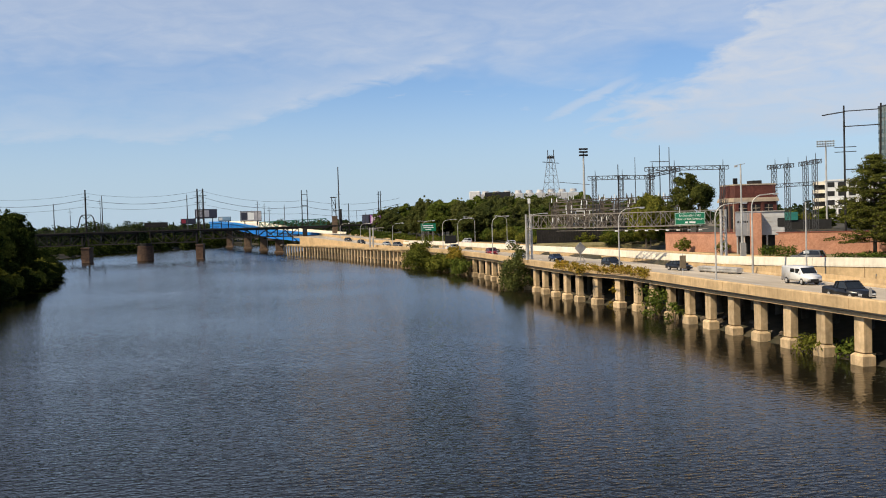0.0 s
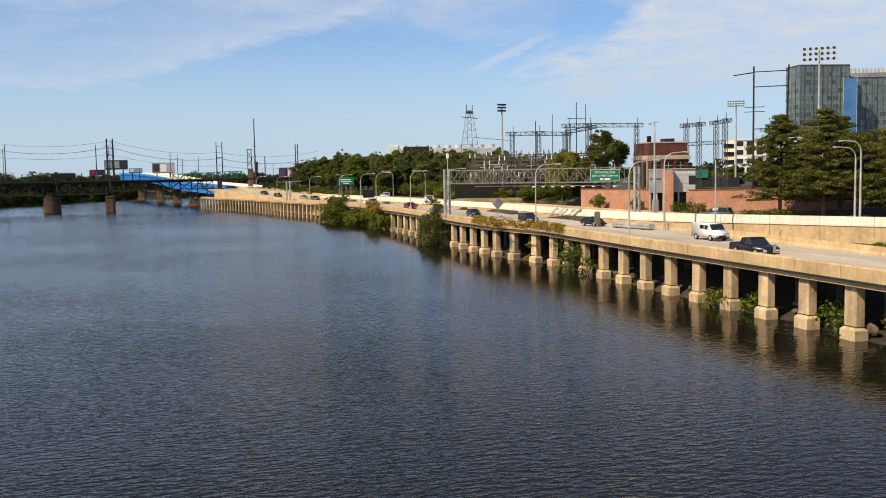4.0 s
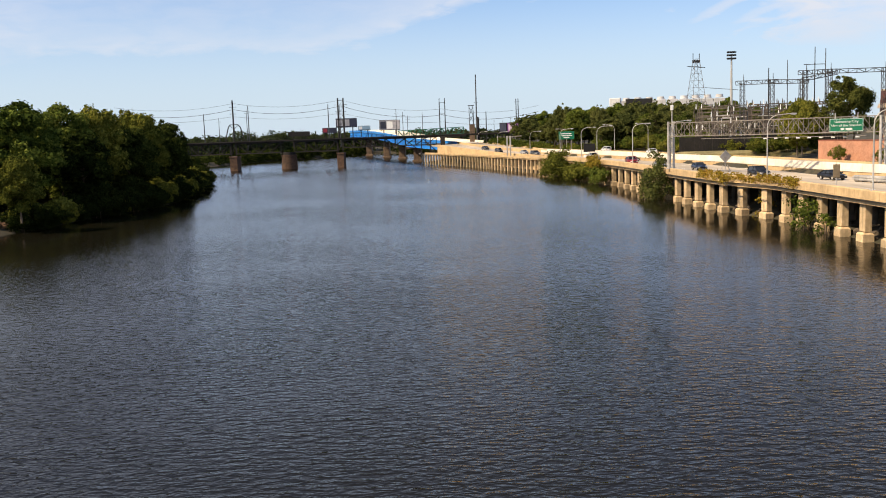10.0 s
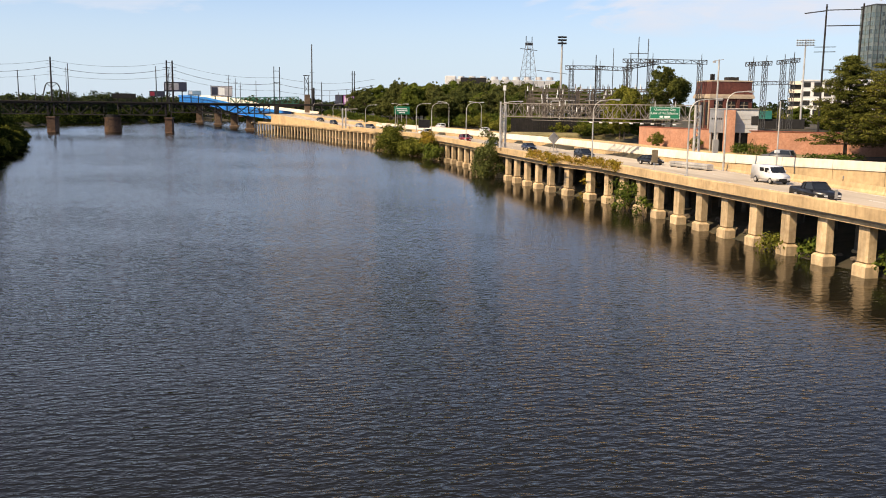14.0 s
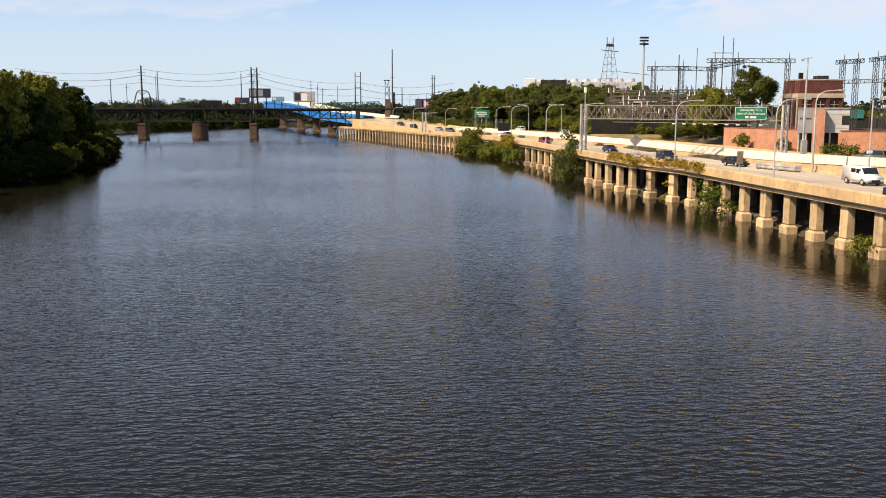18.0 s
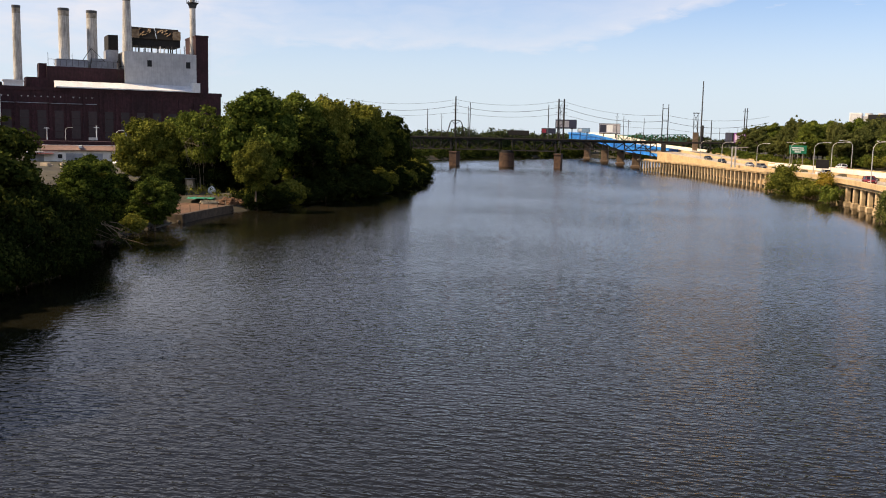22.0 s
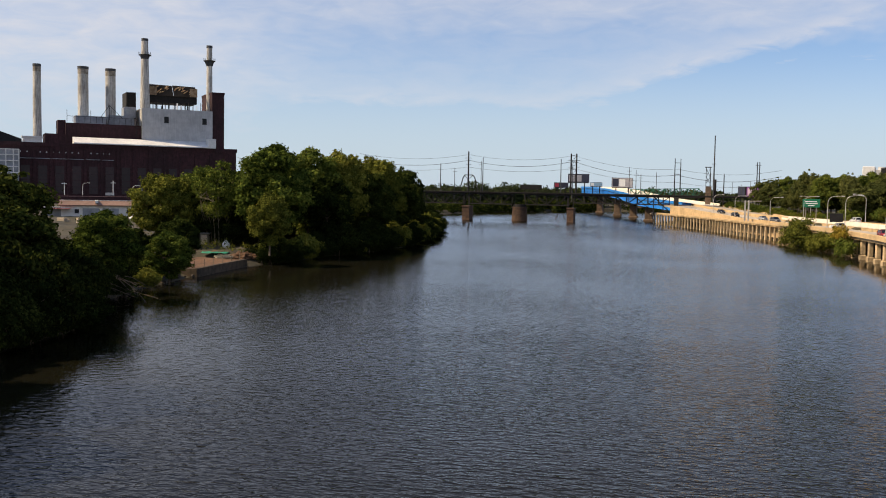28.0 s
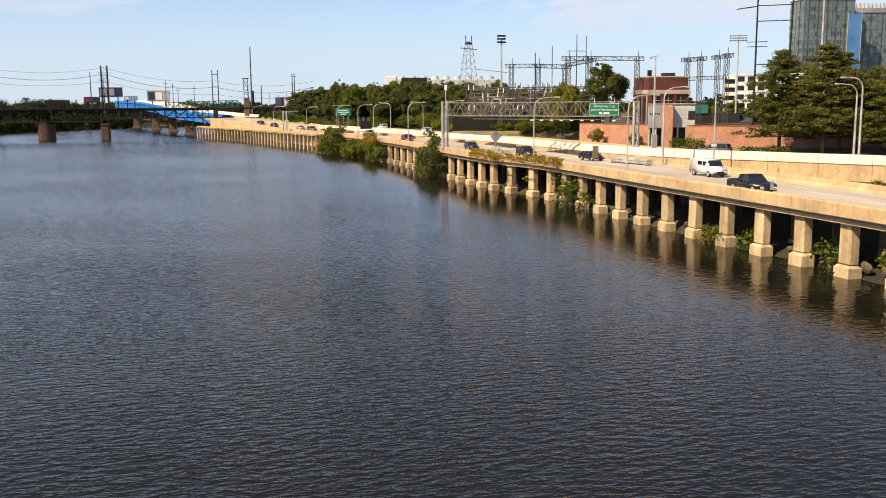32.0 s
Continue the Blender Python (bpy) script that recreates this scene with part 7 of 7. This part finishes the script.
def substation():
    s = thing("substation_frame", (0, 0, 0), 0, "grey lattice steel switchyard frames with beams and insulators", "substation")
    rows = [((69.6, 228.0, 24.0), (76.0, 226.2, 24.0), (82.3, 224.2, 23.7)),
            ((82.0, 221.2, 25.6), (87.0, 219.6, 25.6), (98.2, 216.7, 25.4)),
            ((110.0, 213.6, 25.0), (112.6, 212.2, 25.3), (116.2, 210.2, 25.4), (118.0, 209.2, 26.0))]
    for r, cols in enumerate(rows):
        for x, y, z in cols:
            part("column", lattice_post(bmesh.new(), (x, y, 7.5), z - 7.5, 1.0, 0.9, 12), M_STEELG, s)
            part("insulator", rods(((x + 0.3, y, z), (x + 0.3, y, z + 1.5), 0.1, 0.05), n=6), M_STEELG, s)
        for k, (a2, b2) in enumerate(zip(cols[:-1], cols[1:])):
            if r == 2 and k == 1:
                continue
            part("beam", lattice(bmesh.new(), (a2[0] - 1.5, a2[1] + 0.4, a2[2] - 0.9), (b2[0] + 1.5, b2[1] - 0.4, b2[2] - 0.9), 0.9, 0.9, 8, 0.12, 0.07), M_STEELG, s)
        if r == 2:
            part("beam", lattice(bmesh.new(), (cols[0][0] - 1, cols[0][1] + 0.5, 19.6), (cols[-1][0], cols[-1][1], 19.9), 0.8, 0.8, 12, 0.12, 0.07), M_STEELG, s)
    part("beam", lattice(bmesh.new(), (82.3, 224.2, 23.2), (88.5, 219, 24.4), 0.8, 0.8, 6, 0.12, 0.07), M_STEELG, s)
    r = random.Random(9)
    for k in range(46):
        x = r.uniform(64, 92)
        y = 236 - (x - 64) * 0.5 + r.uniform(-4, 14)
        h = r.uniform(3.0, 8.0)
        g = part("bus_post", rods(((x, y, 7.5), (x, y, 7.5 + h), 0.13), n=6), M_GALV if k % 3 else M_STEELG, s)
        part("insulator", rods(((x, y, 7.5 + h), (x, y, 8.9 + h), 0.2, 0.12), n=8), M_SIGNW if k % 4 == 0 else M_STEELG, g)
    for k in range(14):
        x0 = 64 + k * 2.0
        y0 = 236 - (x0 - 64) * 0.5 + r.uniform(-2, 8)
        z = 7.5 + r.uniform(5, 9)
        part("busbar", rods(((x0, y0, z), (x0 + r.uniform(3, 6), y0 - 2, z), 0.09), n=6), M_GALV, s)
    # low brown bus frames in rows behind the fence
    for row in range(9):
        off = row * 2.6 - 2
        tops = []
        for k in range(9):
            x = 60.5 + k * 3.7 + r.uniform(-0.5, 0.5) + row * 0.6
            y = 235.5 - (x - 60) * 0.52 + off
            h = (5.2, 6.8, 8.4, 5.6, 9.6, 7.4, 10.6, 8.8, 11.2)[row]
            g = part("frame_post", lattice_post(bmesh.new(), (x, y, 7.4), h, 0.6, 0.5, 5), M_BUSST, s)
            for d3 in (-0.7, 0.7):
                part("insulator", rods(((x + d3, y, 7.4 + h), (x + d3, y, 8.7 + h), 0.16, 0.09), n=6), M_BUSST if (k + row) % 3 else M_SIGNW, g)
            tops.append((x, y, 7.4 + h))
        for a2, b2 in zip(tops[:-1], tops[1:]):
            part("frame_beam", bars((a2, b2, 0.3)), M_BUSST, s)
            part("frame_beam", bars(((a2[0], a2[1], a2[2] - 2.6), (b2[0], b2[1], b2[2] - 2.6), 0.18)), M_BUSST, s)
    for k in range(5):
        x, y = 66 + k * 3.6, 240 - k * 2
        tb = part("transformer", boxes((x, y, 7.5, x + 2.4, y + 2, 10.6), bevel=0.1), M_GALV, s)
        part("bushing", rods(((x + 0.6, y + 1, 10.6), (x + 0.4, y + 1, 12.4), 0.16, 0.08), ((x + 1.7, y + 1, 10.6), (x + 1.9, y + 1, 12.4), 0.16, 0.08), n=8), M_SIGNW, tb)


substation()


def mast(name, x, y, z0, z1, r, label, arms=(), mat=None, group=""):
    m = thing(name, (x, y, z0), 0, label, "mast", group)
    part("pole", rods(((0, 0, 0), (0, 0, z1 - z0), r, r * 0.6), n=8), mat or M_STEELD, m)
    for z, w in arms:
        part("cross_arm", bars(((-w / 2, 0, z - z0), (w / 2, 0, z - z0), 0.14)), mat or M_STEELD, m)
    return m


mast("lightning_mast", 75.7, 227.6, 8, 26.8, 0.18, "thin grey lightning mast in the substation")
mast("lightning_mast", 79.6, 226.0, 8, 28.4, 0.13, "thin grey lightning mast in the substation", mat=M_STEELG)
mast("line_pole", 84.5, 222.0, 8, 31.0, 0.16, "thin pole of a double frame in the substation", ((27.0, 5.0),), M_STEELG)
mast("line_pole", 86.7, 221.3, 8, 30.5, 0.16, "thin pole of a double frame in the substation", (), M_STEELG)
# tall H-frame line support
hf = thing("transmission_frame", (0, 0, 0), 0, "tall dark two-pole transmission frame with cross arms", "transmission pole")
for x0, y0, x1, y1 in ((110.7, 184.3, 110.7, 184.3), (116.0, 180.6, 116.6, 180.4)):
    part("pole", rods(((x0, y0, 6), (x1, y1, 35.7), 0.24, 0.17), n=8), M_STEELD, hf)
for z in (34.5, 31.3, 22.3):
    part("cross_arm", bars(((110.7, 184.3, z), (116.4, 180.5, z), 0.19)), M_STEELD, hf)
for p0, p1, w in (((110.7, 184.3, 34.4), (107.0, 186.4, 33.9), 0.22), ((109.0, 185.2, 27.0), (112.6, 183.0, 27.0), 0.14), ((109.0, 185.2, 26.0), (112.6, 183.0, 26.0), 0.14), ((113.5, 182.4, 22.3), (113.5, 182.4, 14), 0.3)):
    part("bracket", bars((p0, p1, w)), M_STEELD, hf)


def stadium_light(x, y, z0, z1, w, turn, rows, cols, label):
    s = thing("floodlight_mast", (x, y, z0), turn, label, "floodlight mast", "floodlight masts")
    part("pole", rods(((0, 0, 0), (0, 0, z1 - z0), 0.3, 0.17), n=10), M_GALV, s)
    for r in range(rows):
        z = z1 - z0 - 0.3 - r * w / cols * 0.95
        part("rack", bars(((-w / 2, 0, z), (w / 2, 0, z), 0.14)), M_GALV, s)
        for c in range(cols):
            x2 = -w / 2 + w * (c + 0.5) / cols
            q = w / cols * 0.36
            bowl = part("floodlight", rods(((x2, -0.1, z + 0.22), (x2 - 0.1, -0.75, z + 0.05), q * 0.5, q), n=10), M_SIGNW, s)
            part("lamp_glass", rods(((x2 - 0.1, -0.752, z + 0.05), (x2 - 0.105, -0.78, z + 0.042), q * 0.8), n=10), M_STEELG, bowl)


stadium_light(130.1, 225.1, 8, 31.6, 4.4, -30, 3, 7, "tall floodlight mast with three short rows of lamps")
stadium_light(130.2, 189.6, 8, 40.6, 7.4, -34, 3, 6, "tall floodlight mast with three rows of lamps")
lp = thing("floodlight_mast", (84.6, 288.0, 8), 0, "tall pale floodlight mast with dark stacked lamps", "floodlight mast", "floodlight masts")
part("pole", rods(((0, 0, 0), (0, 0, 26.0), 0.5, 0.24), n=10), M_GALV, lp)
for z in (25.2, 26.2, 27.1):
    part("lamp_tier", boxes((-1.35, -0.5, z - 0.1, 1.35, 0.5, z + 0.42), bevel=0.1), M_DARK, lp)
part("cross_arm", bars(((-8, 0, 17.0), (2, 0, 16.0), 0.14)), M_STEELG, lp)

tw = thing("lattice_tower", (87.1, 339.0, 8), 12, "tall grey lattice transmission tower above the trees", "transmission tower")
tb = bmesh.new()
lattice_post(tb, (0, 0, 0), 14, 9.0, 5.0, 4)
part("lower_frame", tb, M_BUSST, tw)
tb = bmesh.new()
lattice_post(tb, (0, 0, 14), 15, 5.0, 1.6, 6)
part("upper_frame", tb, M_BUSST, tw)
part("head", bars(((-3.4, 0, 26.5), (3.4, 0, 26.0), 0.22), ((-1.2, 0, 29), (-1.2, 0, 31), 0.2), ((1.2, 0, 29), (1.2, 0, 31), 0.2), ((-1.4, 0, 28.2), (1.4, 0, 28.2), 0.6, 0.9)), M_STEELG, tw)

# cooling units on a roof above the wood
cu = thing("cooling_plant", (83, 473, 8), -13, "row of white rooftop cooling units above the trees", "cooling plant")
part("building", boxes((0, 0, 0, 53, 14, 15.4)), M_GREYB, cu)
for i in range(9):
    x = 1.0 + i * 5.6
    u = part("unit", boxes((x, 0.5, 15.4, x + 5.3, 9, 18.9 - i * 0.06), bevel=0.15), M_DIRTYW, cu)
    part("fan_drum", rods(((x + 2.6, 4, 18.8), (x + 2.6, 4, 20.3), 1.9, 1.6), n=16), M_DIRTYW, u)
part("screen", boxes((3.5, -1.2, 14.6, 16.5, -0.8, 19.6)), M_DARK, cu, "black louvred screen")
part("end_unit", boxes((-4.5, 0, 11.5, 1.0, 8, 20.4), bevel=0.3), M_WHITE, cu)


# ---- far buildings on the west bank ----
M_SPAN = mk("grey_green_spandrel", (0.12, 0.155, 0.155), (0.17, 0.205, 0.205), 0.2, 0.45, bump=0.02)
M_GLASSD = mk("dark_curtain_glass", (0.05, 0.07, 0.075), (0.08, 0.10, 0.105), 0.1, 0.15, metal=0.2, bump=0)


def glass_tower(name, x, y, turn, w, d, h, floor, label, bays, seed, base=9.0):
    g = thing(name, (x, y, base), turn, label, "office tower", "glass towers")
    core = part("core", boxes((0, 0, 0, w, d, h)), M_SPAN, g)
    for side, (span, nb) in enumerate(((w, bays), (d, max(4, bays // 3)))):
        for k in range(int(h / floor)):
            z0, z1 = k * floor + 1.5, (k + 1) * floor - 0.25
            for b in range(nb):
                a0, a1 = span * b / nb + 0.1, span * (b + 1) / nb - 0.1
                # rows of opened-up dark rooms in runs of a few bays
                dark = noise.noise((b * 0.42 + seed * 7 + side * 31, k * 0.9, seed)) > 0.14
                zb = z0 if not dark else z0 + 0.35
                part("window", boxes((a0, -0.1, zb, a1, 0.02, z1) if side == 0 else (-0.1, a0, zb, 0.02, a1, z1)), M_GLASSD if dark else M_GLASS, core)
        for b in range(0, nb + 1, 2):
            a = span * b / nb
            part("mullion", boxes((a - 0.09, -0.32, 1, a + 0.09, 0.0, h) if side == 0 else (-0.32, a - 0.09, 1, 0.0, a + 0.09, h)), M_STEELG if b % 4 else M_SPAN, core)
    part("parapet", boxes((-0.2, -0.2, h, w + 0.2, d + 0.2, h + 0.5)), M_STEELG, g)
    return g


glass_tower("office_tower", 287.0, 434.0, -6, 26.8, 15, 56.4, 4.1, "tall grey-green glass office tower with dark window runs", 22, 3)
wing = glass_tower("office_tower", 318.0, 437.3, -12, 30, 20, 50.4, 4.1, "lower glass office tower with white drums on its roof", 20, 8)
for k in range(14):
    part("roof_drum", rods(((1.0 + k * 2.1, 1.5, 53.2), (1.0 + k * 2.1, 1.5, 55.6), 0.85, 0.75), n=10), M_DIRTYW, wing)
part("roof_screen", boxes((0.3, 0.4, 50.9, 29.7, 3.0, 53.2)), M_GREYB, wing)
bl = thing("glass_strip", (309.0, 429.2, 9), -34, "narrow sheet of blue reflecting glass between the towers", "glass facade")
part("pane", boxes((0, -0.2, 12, 6.2, 3, 49.4)), M_GLASSB, bl)
part("edge_frame", boxes((-0.2, -0.3, 12, 0, 3, 49.6), (6.2, -0.3, 12, 6.4, 3, 49.6)), M_GALV, bl)
ct = thing("cream_tower", (265.5, 338.5, 9), -38, "plain cream stone tower block", "tower block")
part("wall_block", boxes((0, 0, 0, 24, 22, 69.8)), M_CONC2, ct)
for k in range(11):
    part("band_joint", boxes((-0.08, -0.08, 4 + k * 6.0, 24, 0, 4.25 + k * 6.0)), M_TRIM, ct)
gr = thing("parking_garage", (203.6, 362.6, 9), -30, "cream multi-storey parking garage with open decks", "garage")
for k in range(5):
    part("deck", boxes((0, 0, 1.4 + k * 3.4, 34, 20, 2.8 + k * 3.4)), M_CONC2, gr)
part("core", boxes((0.5, 1.0, 0, 33.5, 19, 15.5)), M_DARK, gr)
part("stair_tower", boxes((28, -0.6, 0, 33, 8, 14.2)), M_TRIM, gr)
ob2 = thing("office_block", (204.6, 355.2, 9), -31, "pale office block with window rows beyond the conifers", "office block")
part("wall_block", boxes((0, 0, 0, 36, 12, 16.2)), M_WHITE, ob2)
part("parapet", boxes((-0.3, -0.3, 16.2, 36.3, 12.3, 16.8)), M_WHITE, ob2)
for k in range(4):
    for b in range(9):
        part("window", boxes((1 + b * 3.9, -0.1, 3 + k * 3.6, 3.6 + b * 3.9, 0.05, 5 + k * 3.6)), M_DARK, ob2)
shed = thing("green_roof_shed", (118, 230, 8), -28, "low dark shed with a green roof beyond the wall", "shed")
part("wall_block", boxes((0, 0, 0, 14, 7, 3.5)), M_DARK, shed)
bm = prism(bmesh.new(), [(-0.4, 3.5), (3.5, 5.6), (7.4, 3.5)], -0.4, 6.0)
for v in bm.verts:
    v.co = (v.co.y, v.co.x, v.co.z)
bmesh.ops.recalc_face_normals(bm, faces=bm.faces[:])
part("roof", bm, mk("green_metal_roof", (0.01, 0.11, 0.08), (0.02, 0.15, 0.11), 1.5, 0.5), shed)
for k in range(16):
    x = 112 + k * 3.2 + random.uniform(-1, 1)
    plant((broad_a, broad_c, verge_b)[k % 3], x, 245 - (x - 112) * 0.8 + random.uniform(-6, 6), 8.0, random.uniform(0.4, 0.6), random.uniform(0, 360), random.uniform(0.28, 0.42) * (3 if k % 3 == 2 else 1), "tree beyond the brick wall", "trees beyond the wall")

random.seed(63)
for y in np.arange(318, 438, 3.4):
    for d in (14.6, 18.5):
        plant(random.choice((verge_a, verge_b, verge_a)), wall_x(y) + d + random.uniform(-1, 1.5), y, max(6.2, road_z(y)) - 0.9, random.uniform(0.5, 0.8), random.uniform(0, 360), random.uniform(0.4, 0.75), "scrub along the outer barrier of the expressway", "verge shrubs")

# ---- billboards and distance ----
def billboard(x, y, z0, z1, w, turn, fills, label, legs=True):
    b = thing("billboard", (x, y, 8), turn, label, "billboard", "billboards")
    part("frame", boxes((-w / 2 - 0.2, 0, z0 - 8.3, w / 2 + 0.2, 0.8, z1 - 7.8)), M_STEELD, b)
    part("face", boxes((-w / 2, -0.06, z0 - 8, w / 2, 0, z1 - 8)), fills[0], b)
    for i, m in enumerate(fills[1:]):
        a2 = -w / 2 + w * (0.03 + 0.325 * i)
        part("printed_patch", boxes((a2, -0.1, z0 - 8 + (z1 - z0) * 0.1, a2 + w * 0.29, -0.06, z0 - 8 + (z1 - z0) * 0.9)), m, b)
    part("catwalk", boxes((-w / 2, -1.0, z0 - 8.5, w / 2, -0.1, z0 - 8.4)), M_STEELD, b)
    for x2 in (-w * 0.3, w * 0.3):
        part("leg", rods(((x2, 0.5, 0), (x2, 0.5, z0 - 8), 0.3), n=8), M_STEELD, b)


PURPLE = mk("purple_print", (0.24, 0.06, 0.30), (0.32, 0.10, 0.38), 0.3, 0.6, bump=0)
PINK = mk("pink_print", (0.62, 0.34, 0.44), (0.72, 0.46, 0.54), 0.6, 0.6, bump=0)
PINKW = mk("pale_pink_print", (0.66, 0.46, 0.58), (0.78, 0.62, 0.70), 1.4, 0.6, bump=0)
NAVY = mk("navy_print", (0.02, 0.025, 0.05), (0.035, 0.04, 0.07), 0.5, 0.6, bump=0)
GREYP = mk("grey_print", (0.30, 0.30, 0.32), (0.44, 0.43, 0.45), 0.4, 0.6, bump=0)
REDP = mk("red_print", (0.30, 0.02, 0.04), (0.36, 0.04, 0.06), 0.4, 0.6, bump=0)
SKYP = mk("pale_blue_print", (0.25, 0.42, 0.58), (0.32, 0.50, 0.64), 0.4, 0.6, bump=0)
billboard(34.6, 467, 13.2, 17.9, 15.0, -4, (PURPLE, PINKW, PINK, PINKW), "large purple and pink billboard beside the expressway")
billboard(25.0, 470, 13.2, 17.9, 4.6, -50, (NAVY,), "dark end-on billboard beside the expressway")
billboard(-62.4, 556, 19.7, 24.4, 12.0, 7, (NAVY, GREYP, GREYP), "dark billboard above the far bridge")
billboard(-77.6, 595, 16.7, 19.6, 8.6, 7, (NAVY, REDP), "small dark and red billboard beyond the bridge")
billboard(-55.9, 598, 17.9, 20.1, 7.2, 5, (SKYP, M_SIGNW), "small pale blue billboard beyond the bridge")
billboard(-37.2, 559, 17.2, 22.6, 11.8, 4, (GREYP, NAVY, M_SIGNW), "grey billboard with two faces above the far road")
billboard(-96, 590, 15.4, 17.8, 13, 9, (M_STEELD,), "dark board seen among the far trees")
mast("radio_mast", 11.5, 449.8, 9, 41.0, 0.38, "tall thin dark mast beside the far road", ((28.0, 2.0),), M_STEELG)
mast("line_pole", 16.0, 449.0, 9, 23.5, 0.3, "short dark pole beside the far road")
mast("line_pole", 10.0, 452.0, 9, 24.0, 0.3, "short dark pole beside the far road")
for x, z in ((30.3, 29.0), (31.3, 29.0)):
    mast("line_pole", x, 449, 9, z, 0.3, "dark line pole behind the billboard", ((z - 1.5, 1.6),))
for x, z in ((-30, 27.5), (-26.5, 26.0), (-24, 24.0), (-60, 30.0), (-110, 30.0), (-125, 26.0), (-16, 25)):
    mast("line_pole", x, 505, 9, z, 0.2, "thin grey line pole beyond the railway bridge", ((z - 2, 2.4),), M_STEELG, "far line poles")
for x, y, z in ((20, 455, 20), (24, 452, 19), (28, 455, 20.5), (44, 450, 19), (-138, 300, 26)):
    mast("line_pole", x, y, 9, z, 0.14, "thin pole beside the far road", (), M_STEELG, "far line poles")
tk = thing("silo", (9.3, 452, 8), 0, "cream industrial tower with a dark head frame", "silo")
part("body", boxes((-1.3, -1.6, 0, 1.3, 1.6, 9.8), bevel=0.1), M_VPIER, tk)
part("side_flue", rods(((3.0, 0, 0), (3.0, 0, 13.0), 0.5), n=12), M_STEELD, tk)
part("head_frame", bars(((-1.2, 0, 9.7), (-1.2, 0, 18.6), 0.25), ((0.6, 0, 9.7), (0.6, 0, 18.6), 0.25), ((-1.8, 0, 18.6), (1.2, 0, 18.6), 0.4), ((-1.2, 0, 11), (0.6, 0, 14), 0.2), ((0.6, 0, 11), (-1.2, 0, 14), 0.2), ((-1.2, 0, 14), (0.6, 0, 18), 0.2), ((0.6, 0, 14), (-1.2, 0, 18), 0.2)), M_STEELD, tk)
gtb = thing("green_truss_bridge", (-16, 520, 9), -3, "green steel overbridge beyond the railway", "bridge")
tb = bmesh.new()
lattice(tb, (-14, 0, 3.6), (22, 0, 4.6), 4, 3.4, 12, 0.35, 0.25)
part("truss", tb, mk("green_bridge_paint", (0.01, 0.10, 0.06), (0.02, 0.14, 0.085), 1, 0.6), gtb)
part("deck", boxes((-15, -3, 2.8, 23, 3, 3.6)), M_STEELD, gtb)
for x in (-12, 4, 20):
    part("support", boxes((x, -1, -2, x + 1.4, 1, 2.8)), M_STEELD, gtb)

# far woods, one leafy belt each way


def far_belt(name, pts, n, r0, r1, seed, label, mat, base=7.0, size=1.1, per=7):
    r = random.Random(seed)
    blobs = []
    for k in range(n):
        f = r.random() * (len(pts) - 1)
        i = int(f)
        x = pts[i][0] + (pts[i + 1][0] - pts[i][0]) * (f - i) + r.uniform(-9, 9)
        y = pts[i][1] + (pts[i + 1][1] - pts[i][1]) * (f - i) + r.uniform(-9, 9)
        h = (pts[i][2] + (pts[i + 1][2] - pts[i][2]) * (f - i)) * r.uniform(0.75, 1.1)
        rr = r.uniform(r0, r1)
        for z in np.arange(rr * 0.5, h - rr * 0.4, rr * 1.1):
            blobs.append(((x + r.uniform(-1, 1), y + r.uniform(-1, 1), base + z), (rr, rr, rr * 0.8)))
    ob = part(name, leaf_mesh(name, blobs, per, size, seed, mat), mat)
    tagged(ob, label, "woods", kind="stuff")


far_belt("far_woods", [(-330, 330, 5), (-220, 470, 7), (-165, 530, 10), (-135, 600, 12), (-112, 640, 12.5), (-75, 712, 12), (30, 760, 11)], 360, 3.0, 4.6, 1, "green belt of trees along the far bend of the river", M_FARW, 5.0, 0.8, 8)
far_belt("far_woods", [(-146, 470, 5.0), (-137, 545, 7.0), (-124, 596, 8), (-97, 627, 8.5), (-67, 693, 8), (40, 738, 8)], 320, 2.4, 3.6, 4, "dark trees on the far shore behind the railway bridge", M_LEAFD, -0.5, 0.6, 14)
far_belt("far_woods", [(-700, 900, 8), (-300, 1100, 9), (0, 1150, 9), (300, 1100, 9), (600, 900, 9)], 260, 5, 9, 2, "distant belt of trees on the horizon", M_FARW, 6.0, 2.2, 4)
far_belt("far_woods", [(60, 480, 10), (140, 450, 10), (230, 380, 8), (330, 300, 8)], 90, 3.5, 5.5, 3, "trees beyond the substation", M_FARW, 8.0, 1.0, 6)
discard(verge_a, verge_b, olive_tree, wood_tree, broad_a, broad_b, broad_c, birchy, low_a, low_b)
